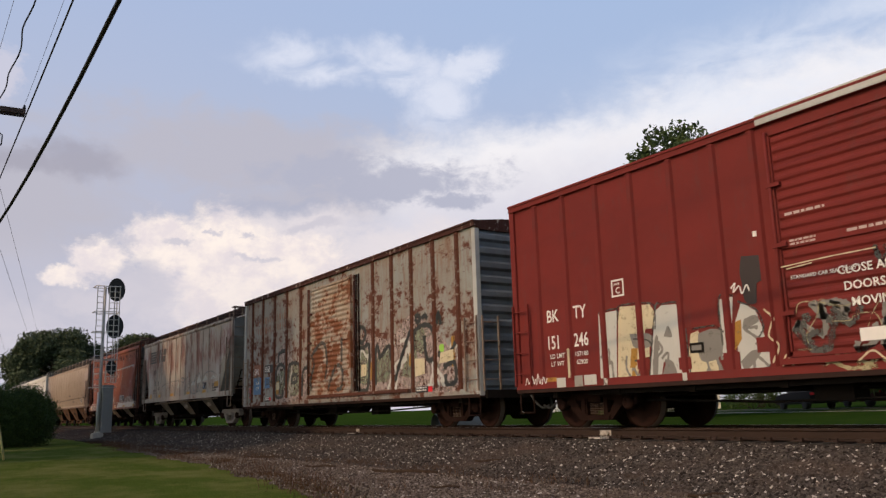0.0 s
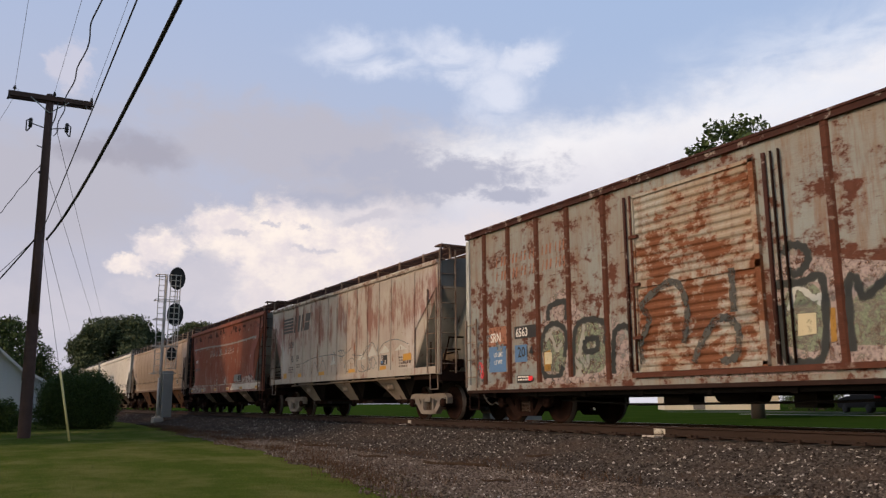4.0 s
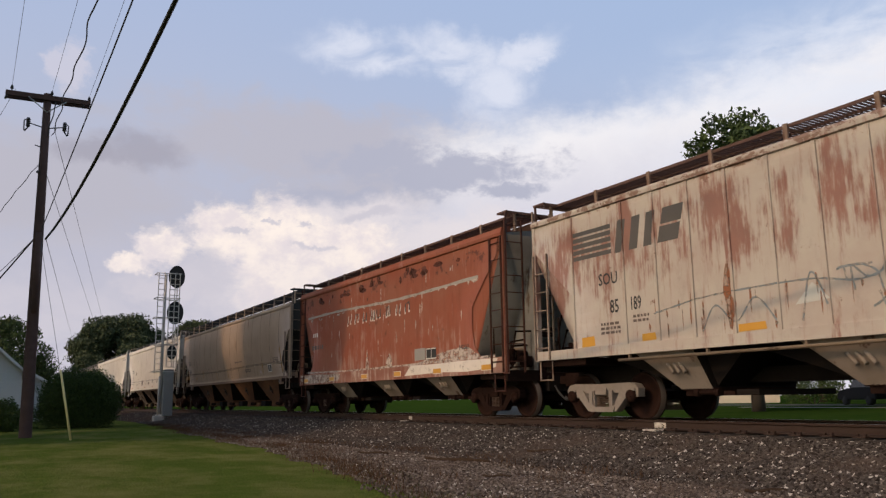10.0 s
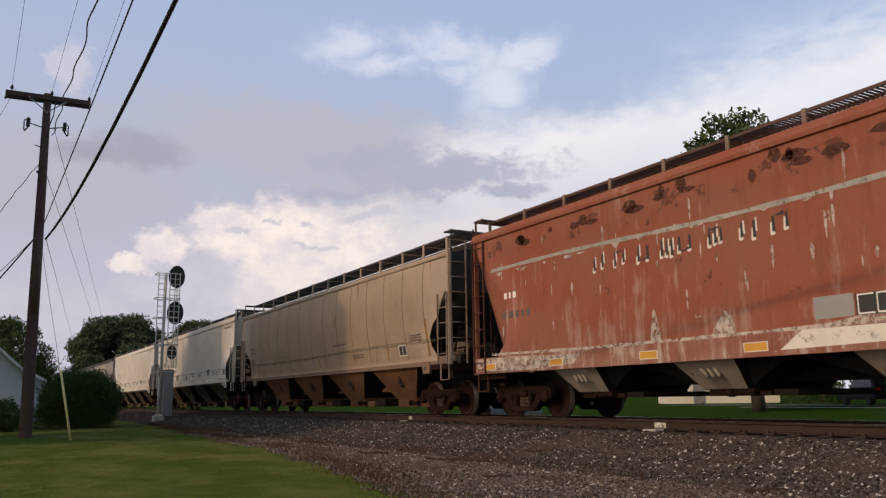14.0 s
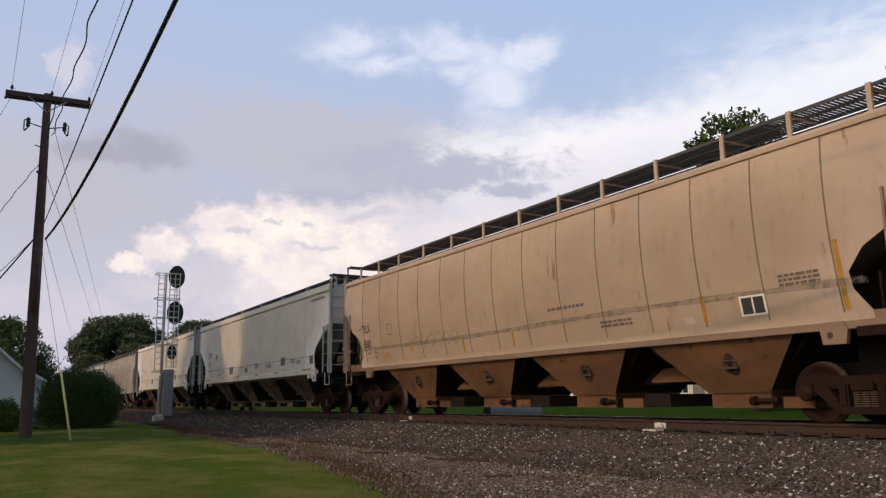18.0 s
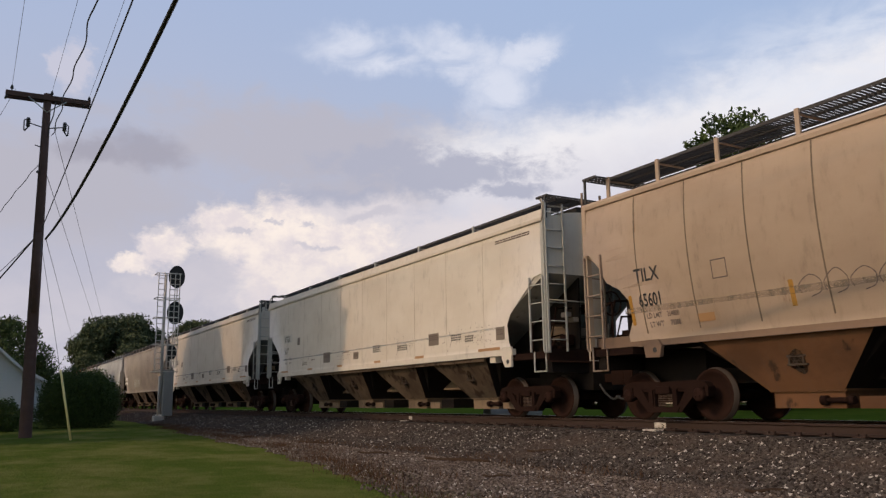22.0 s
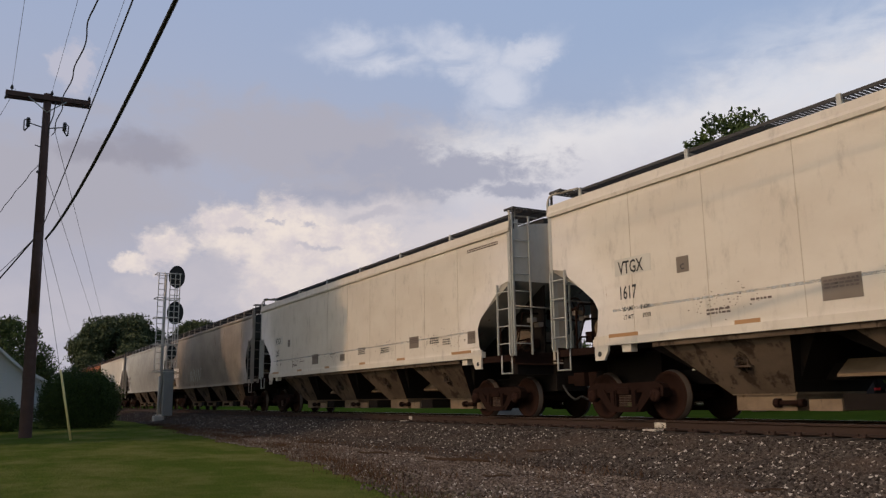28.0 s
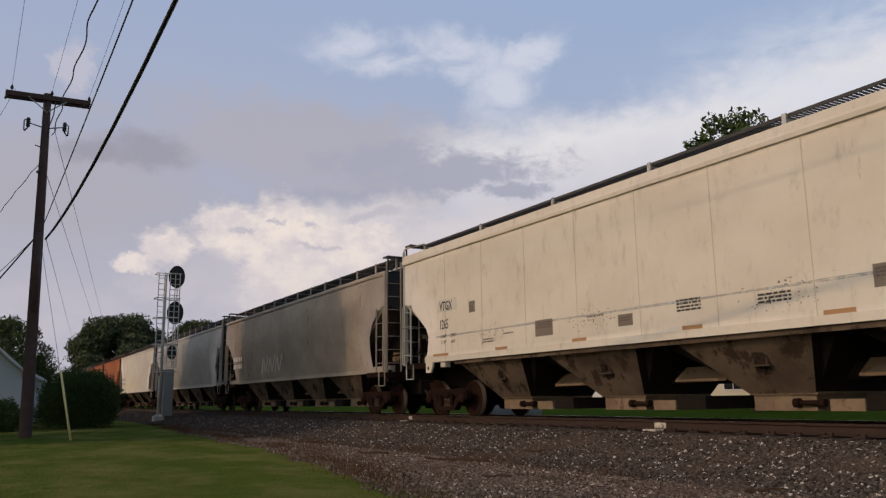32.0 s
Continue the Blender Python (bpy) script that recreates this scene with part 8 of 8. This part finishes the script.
def vehicle(name, x, y, z, turn, paint_mat, label, tall=1.62, length=4.6):
    """Parked car, its rear to local -x."""
    v = new(name)
    v.location, v.rotation_euler = (x, y, z), (0, 0, radians(turn))
    tagged(v, label, "car")
    h = length / 2
    bm = fresh()
    prism(bm, [(-h, 0.35), (-h, 0.95), (-h + 0.15, 1.05), (h - 1.3, 1.02), (h - 0.15, 0.85), (h, 0.6), (h, 0.3)], "y", -0.9, 0.9)
    bmesh.ops.bevel(bm, geom=bm.edges[:], offset=0.06, segments=2, affect="EDGES")
    part("body", bm, M[paint_mat], v)
    bm = fresh()
    lo = [(-h + 0.08, 1.0), (h - 1.25, 1.0), (h - 1.95, tall - 0.03), (-h + 0.35, tall)]
    prism(bm, lo, "y", -0.76, 0.76)
    bmesh.ops.bevel(bm, geom=bm.edges[:], offset=0.07, segments=2, affect="EDGES")
    part("cabin", bm, M[paint_mat], v)
    bm = fresh()
    for s in (-1, 1):
        prism(bm, [(-h + 0.55, 1.06), (h - 1.55, 1.06), (h - 2.0, tall - 0.12), (-h + 0.62, tall - 0.12)], "y", *sorted((s * 0.762, s * 0.772)))
    prism(bm, [(-h + 0.06, 1.08), (-h + 0.30, tall - 0.10), (-h + 0.27, tall - 0.08), (-h + 0.03, 1.08)], "y", -0.62, 0.62)
    part("glazing", bm, M["glass_dark"], v)
    for s in (-1, 1):
        bm = fresh()
        box(bm, -h - 0.02, -h + 0.1, *sorted((s * 0.55, s * 0.88)), 0.86, 1.0)
        part("tail_lamp", bm, M["tail"], v, "red tail lamp")
        for wx in (-h + 0.85, h - 0.9):
            bm = fresh()
            lathe(bm, [(0.0, s * 0.9), (0.18, s * 0.91), (0.22, s * 0.89), (0.33, s * 0.89), (0.34, s * 0.80), (0.33, s * 0.68), (0.0, s * 0.68)], 20, (wx, 0, 0.34))
            part("wheel", bm, M["tyre"], v)
    bm = fresh()
    box(bm, -h - 0.025, -h, -0.25, 0.25, 0.78, 0.90)
    part("plate", bm, M["trim"], v)
    return v


def add_yard():
    house("white_house", -56.0, -4.4, -0.66, 90, 13.0, 9.0, 3.2, 9.2, "siding", "white clapboard house with a grey gabled roof", [(1.5, 1.2, 1.0, 1.5), (-3.2, 1.2, 1.0, 1.5)])
    house("garden_shed", -60.5, 3.0, -0.66, 90, 2.2, 2.5, 2.4, 3.0, "siding", "small white lean-to behind the house")
    house("cream_house", -50.0, 56.6, -0.15, 50, 9.6, 8.0, 2.7, 5.6, "cream_wall", "cream clapboard house with a dark window", [(1.0, 1.15, 1.5, 1.1), (-3.3, 0.9, 0.9, 1.4)], [(-1.9, 1.0, 2.05)])
    house("white_cottage", -68.0, 55.0, -0.1, 55, 6.5, 6.0, 2.4, 4.8, "siding", "white cottage behind a pale fence", [(0.5, 1.0, 1.2, 1.1)])
    vehicle("parked_suv", -30.0, 46.8, -0.22, 150, "car_black", "black parked sport utility car", 1.68, 4.6)
    vehicle("parked_car", -27.9, 50.3, -0.18, 150, "car_red", "dark red parked hatchback", 1.45, 4.2)
    fc = new("picket_fence")
    fc.location, fc.rotation_euler = (-62.5, 52.8, -0.12), (0, 0, radians(52))
    tagged(fc, "weathered white picket fence by the cottage", "fence")
    bm = fresh()
    for z in (0.3, 0.85):
        box(bm, -2.6, 2.6, 0.02, 0.06, z, z + 0.08)
    part("rail", bm, M["trim"], fc)
    bm = fresh()
    prism(bm, [(-0.05, 0.0), (0.05, 0.0), (0.05, 1.1), (0, 1.2), (-0.05, 1.1)], "y", -0.01, 0.015)
    me = finish(bm, "picket", M["trim"])
    for i in range(26):
        part("picket", me, None, fc).location = (-2.5 + i * 0.2, 0, random.uniform(-0.03, 0.03))
    # culvert pipe lying in the grass
    bm = fresh()
    a, b = Vector((-29.6, 19.0, -0.19)), Vector((-29.2, 21.4, -0.19))
    n = 40
    way = (b - a).normalized()
    q = way.to_track_quat("Z", "Y")
    rings = []
    for i in range(n + 1):
        r = 0.43 + 0.010 * (i % 2)
        rings.append([bm.verts.new(a + (b - a) * i / n + q @ Vector((r * math.cos(k * 0.3142), r * math.sin(k * 0.3142), 0))) for k in range(20)])
    for p1, p2 in zip(rings, rings[1:]):
        for k in range(20):
            bm.faces.new((p1[k], p1[(k + 1) % 20], p2[(k + 1) % 20], p2[k])).smooth = True
    tagged(part("culvert_pipe", bm, M["culvert"], None), "grey corrugated culvert pipe lying in the grass", "pipe")
    # path and street behind the yards
    for name, x0, x1, y0, y1, mat, label in (("pavement", -34.5, 12.0, 40.3, 40.9, "concrete", "narrow pale concrete path behind the lawn"),
                                             ("road", -44.0, 60.0, 43.2, 48.6, "asphalt", "grey asphalt street where cars are parked")):
        bm = fresh()
        rows = [[bm.verts.new((x0 + (x1 - x0) * i / 10, yy, ground_z(0, yy) + 0.012)) for yy in (y0, y1)] for i in range(11)]
        for a, b in zip(rows, rows[1:]):
            bm.faces.new((a[0], b[0], b[1], a[1]))
        tagged(part(name, bm, M[mat], None), label, name, kind="structure")


# ---- sky with clouds ----
def sky_material():
    n = Nodes("evening_sky")
    sep = n.t.nodes.new("ShaderNodeSeparateXYZ")
    nv = n.t.nodes.new("ShaderNodeVectorMath")
    nv.operation = "NORMALIZE"
    n.link(n.co.outputs["Object"], nv.inputs[0])
    n.link(nv.outputs[0], sep.inputs[0])
    deg = 57.29578
    # heading in degrees right of the middle of the sky, and height in degrees
    az = n.math("SUBTRACT", n.math("MULTIPLY", n.math("ARCTAN2", sep.outputs[1], n.math("MULTIPLY", sep.outputs[0], -1.0)), deg), 29.75)
    el = n.math("MULTIPLY", n.math("ARCSINE", sep.outputs[2]), deg)
    comb = n.t.nodes.new("ShaderNodeCombineXYZ")
    n.link(az, comb.inputs[0])
    n.link(el, comb.inputs[1])
    az0, el0 = az, el

    def fbm(scale, detail, rough, sx=1.0, sy=1.0, shift=0.0, warp=0.0):
        mp = n.t.nodes.new("ShaderNodeMapping")
        mp.inputs["Scale"].default_value = (sx, sy, 1)
        mp.inputs["Location"].default_value = (shift, shift * 0.37, shift)
        n.link(comb.outputs[0], mp.inputs[0])
        t = n.put("ShaderNodeTexNoise", Scale=scale, Detail=detail, Roughness=rough, Distortion=warp)
        n.link(mp.outputs[0], t.inputs["Vector"])
        return t.outputs["Fac"]

    wx, wy, vx, vy = fbm(0.16, 7, 0.6, 1, 1.2, 41), fbm(0.16, 7, 0.6, 1, 1.2, 57), fbm(0.75, 5, 0.6, 1, 1.1, 71), fbm(0.75, 5, 0.6, 1, 1.1, 83)
    az = n.math("ADD", az0, n.math("ADD", n.math("MULTIPLY", n.math("SUBTRACT", wx, 0.5), 5.0), n.math("MULTIPLY", n.math("SUBTRACT", vx, 0.5), 2.0)))
    el = n.math("ADD", el0, n.math("ADD", n.math("MULTIPLY", n.math("SUBTRACT", wy, 0.5), 3.0), n.math("MULTIPLY", n.math("SUBTRACT", vy, 0.5), 1.6)))

    def blob(cx, cy, rx, ry, tilt=0.0):
        """1 in the middle, 0 at the rim of a tilted oval."""
        dx, dy = n.math("SUBTRACT", az, cx), n.math("SUBTRACT", el, cy)
        c, s = math.cos(radians(tilt)), math.sin(radians(tilt))
        u = n.math("DIVIDE", n.math("ADD", n.math("MULTIPLY", dx, c), n.math("MULTIPLY", dy, s)), rx)
        v = n.math("DIVIDE", n.math("SUBTRACT", n.math("MULTIPLY", dy, c), n.math("MULTIPLY", dx, s)), ry)
        r = n.math("SQRT", n.math("ADD", n.math("MULTIPLY", u, u), n.math("MULTIPLY", v, v)))
        return n.math("SUBTRACT", 1.0, r)

    def top(*vals):
        out = vals[0]
        for v in vals[1:]:
            out = n.math("MAXIMUM", out, v)
        return out

    def cover(field, noise, k, lo, hi):
        return n.ramp(n.math("ADD", field, n.math("MULTIPLY", n.math("SUBTRACT", noise, 0.5), k)), lo, hi)

    mid, fine = fbm(0.22, 9, 0.62, 1, 1.8, 11, 0.4), fbm(0.5, 8, 0.66, 1, 1.6, 21, 0.3)
    streak = fbm(0.26, 6, 0.55, 0.7, 1.5, 33, 0.6)
    # clear sky: deeper blue up and to the right, mauve to the left and low
    c = n.mix(n.ramp(el0, 6, 28, smooth=False), (0.50, 0.50, 0.58), (0.375, 0.455, 0.65))
    c = n.mix(n.ramp(az0, -28, 26, 0.0, 0.5), c, (0.33, 0.465, 0.70))
    c = n.mix(n.ramp(el0, 24, 8, 0.0, 0.75), c, (0.452, 0.452, 0.552))
    # wide grey-mauve sheet over the left and the middle
    sheet = cover(top(blob(-10, 18.0, 18, 3.6, -3), blob(-3, 15.6, 14, 3.0, 3), blob(-26, 14, 12, 5, 0)), mid, 1.4, -0.1, 0.7)
    c = n.mix(n.math("MULTIPLY", sheet, 0.85), c, (0.465, 0.450, 0.515))
    # white veil below a bright slanting edge, rising to the right
    edge = n.math("SUBTRACT", n.math("ADD", 18.9, n.math("MULTIPLY", n.math("ADD", az, 2.0), 0.105)), el)
    veil = n.math("MULTIPLY", n.ramp(n.math("ADD", edge, n.math("MULTIPLY", n.math("SUBTRACT", mid, 0.5), 3.5)), -1.3, 2.4), n.ramp(az, -5.5, 3.0))
    tone = n.mix(n.ramp(edge, 0.5, 7.0), (0.88, 0.85, 0.86), (0.66, 0.64, 0.71))
    c = n.mix(n.math("MULTIPLY", veil, 0.93), c, tone)
    haze = n.math("MULTIPLY", n.ramp(edge, -5.0, 0.0), n.ramp(az, 6.0, 30.0))
    c = n.mix(n.math("MULTIPLY", haze, n.ramp(streak, 0.35, 0.7, 0.15, 0.7)), c, (0.74, 0.77, 0.86))
    # blue-grey bars of cloud in the middle
    bars_ = cover(top(blob(0.0, 16.0, 8.5, 1.9, 4), blob(-4.5, 17.2, 6.0, 1.2, 4), blob(-9, 14.3, 7.0, 1.1, 2), blob(4.5, 14.8, 4, 0.8, 0)), fine, 1.7, -0.1, 0.6)
    c = n.mix(n.math("MULTIPLY", bars_, 0.95), c, (0.42, 0.43, 0.53))
    # wisps high up
    wisp = n.math("MULTIPLY", n.ramp(top(blob(-5.5, 24.5, 7.0, 1.7, -2), blob(1.5, 24.2, 5.0, 1.9, -12), blob(6.5, 24.2, 3.6, 1.2, 22), blob(4.2, 21.8, 3.2, 2.8, 0)), -0.15, 0.75), n.ramp(streak, 0.28, 0.62))
    c = n.mix(n.math("MULTIPLY", wisp, 0.9), c, (0.68, 0.71, 0.82))
    # towering cloud lit by the low sun
    body = cover(top(blob(-12.2, 10.8, 4.4, 4.0, 0), blob(-15.6, 11.4, 3.4, 2.8, 15), blob(-20.0, 10.4, 2.2, 1.5, 30), blob(-21.8, 9.0, 1.5, 0.7, 0), blob(-7.8, 10.6, 5.4, 2.6, -8), blob(-10.6, 8.0, 4.6, 3.6, 0)), fine, 1.1, -0.10, 0.48)
    skirt = cover(top(blob(-6.5, 12.6, 8.0, 2.0, 0), blob(0.5, 11.6, 9.0, 2.2, 0), blob(-10, 8.0, 8, 3.0, 0)), mid, 1.3, -0.1, 0.7)
    c = n.mix(n.math("MULTIPLY", skirt, 0.85), c, (0.74, 0.68, 0.70))
    warm = n.mix(n.ramp(fbm(0.42, 7, 0.62, 1, 1.3, 31), 0.35, 0.65), (0.74, 0.665, 0.685), (0.93, 0.82, 0.75))
    c = n.mix(body, c, warm)
    shade = cover(top(blob(-17.2, 8.6, 3.0, 2.4, 0), blob(-20.3, 11.2, 1.2, 0.6, 0), blob(-18.4, 11.4, 1.6, 0.5, 10), blob(-19.6, 7.6, 4.2, 1.2, 0), blob(-14.3, 11.6, 1.4, 0.4, 0), blob(-12.6, 12.4, 0.9, 0.3, 0), blob(-10.6, 12.4, 1.0, 0.35, 0), blob(-9.5, 10.9, 2.2, 0.35, 0), blob(-6.0, 13.0, 3.2, 0.6, 0)), fine, 1.3, 0.05, 0.75)
    c = n.mix(n.math("MULTIPLY", shade, 0.85), c, (0.56, 0.535, 0.60))
    c = n.mix(n.math("MULTIPLY", n.ramp(el0, 13.0, 5.0), n.ramp(mid, 0.3, 0.7, 0.25, 0.6)), c, (0.64, 0.595, 0.645))
    puff = cover(blob(-26.5, 21.6, 1.4, 1.7, 0), fine, 1.0, 0.0, 0.5)
    c = n.mix(n.math("MULTIPLY", puff, 0.5), c, (0.68, 0.63, 0.69))
    dusk = cover(top(blob(-21.6, 17.0, 4.2, 1.5, -3), blob(-24.6, 16.4, 3.0, 1.1, 0)), mid, 1.0, -0.1, 0.8)
    c = n.mix(n.math("MULTIPLY", dusk, 0.75), c, (0.345, 0.335, 0.405))
    em = n.put("ShaderNodeEmission", Strength=1.08)
    n.link(c, em.inputs[0])
    n.link(em.outputs[0], n.out.inputs[0])
    return n.m


def add_sky():
    bm = fresh()
    R = 2600
    cols = []
    for i in range(37):
        a = radians(-50 + i * 4.5)
        cols.append([bm.verts.new((-math.cos(a) * math.cos(radians(b)) * R, math.sin(a) * math.cos(radians(b)) * R, math.sin(radians(b)) * R)) for b in range(-3, 60, 6)])
    for a, b in zip(cols, cols[1:]):
        for j in range(len(a) - 1):
            bm.faces.new((a[j], b[j], b[j + 1], a[j + 1])).smooth = True
    s = part("backdrop", bm, sky_material(), None)
    tagged(s, "evening sky with lit towering cloud and pale veils", "sky", kind="structure")
    return s


add_ground()
add_yard()
add_plants()
add_pole()
add_signal()
SKY = add_sky()
add_train()
add_track()
add_stones()
add_sticks()
add_grass()


def motions():
    for car, c in CARS:
        walk(car, [(t, pose(c + run_at(t), YC, 0)) for t, _ in RUN])
    spin = []
    t = 0.0
    while t < 32.0001:
        spin.append((t, math.degrees(run_at(t) / WR)))
        t += 0.15 if t < 31.9 else 0.1
    if spin[-1][0] < 32.0:
        spin.append((32.0, math.degrees(run_at(32.0) / WR)))
    for w in SPINNING:
        x = w.location.x
        walk(w, [(t, pose(x, 0, WR, 0, a, 0)) for t, a in spin])
    walk(SKY, [(0.0, pose(0, 0, 0)), (32.0, pose(0, 0, 0, 0, 0, -0.5))])


motions()
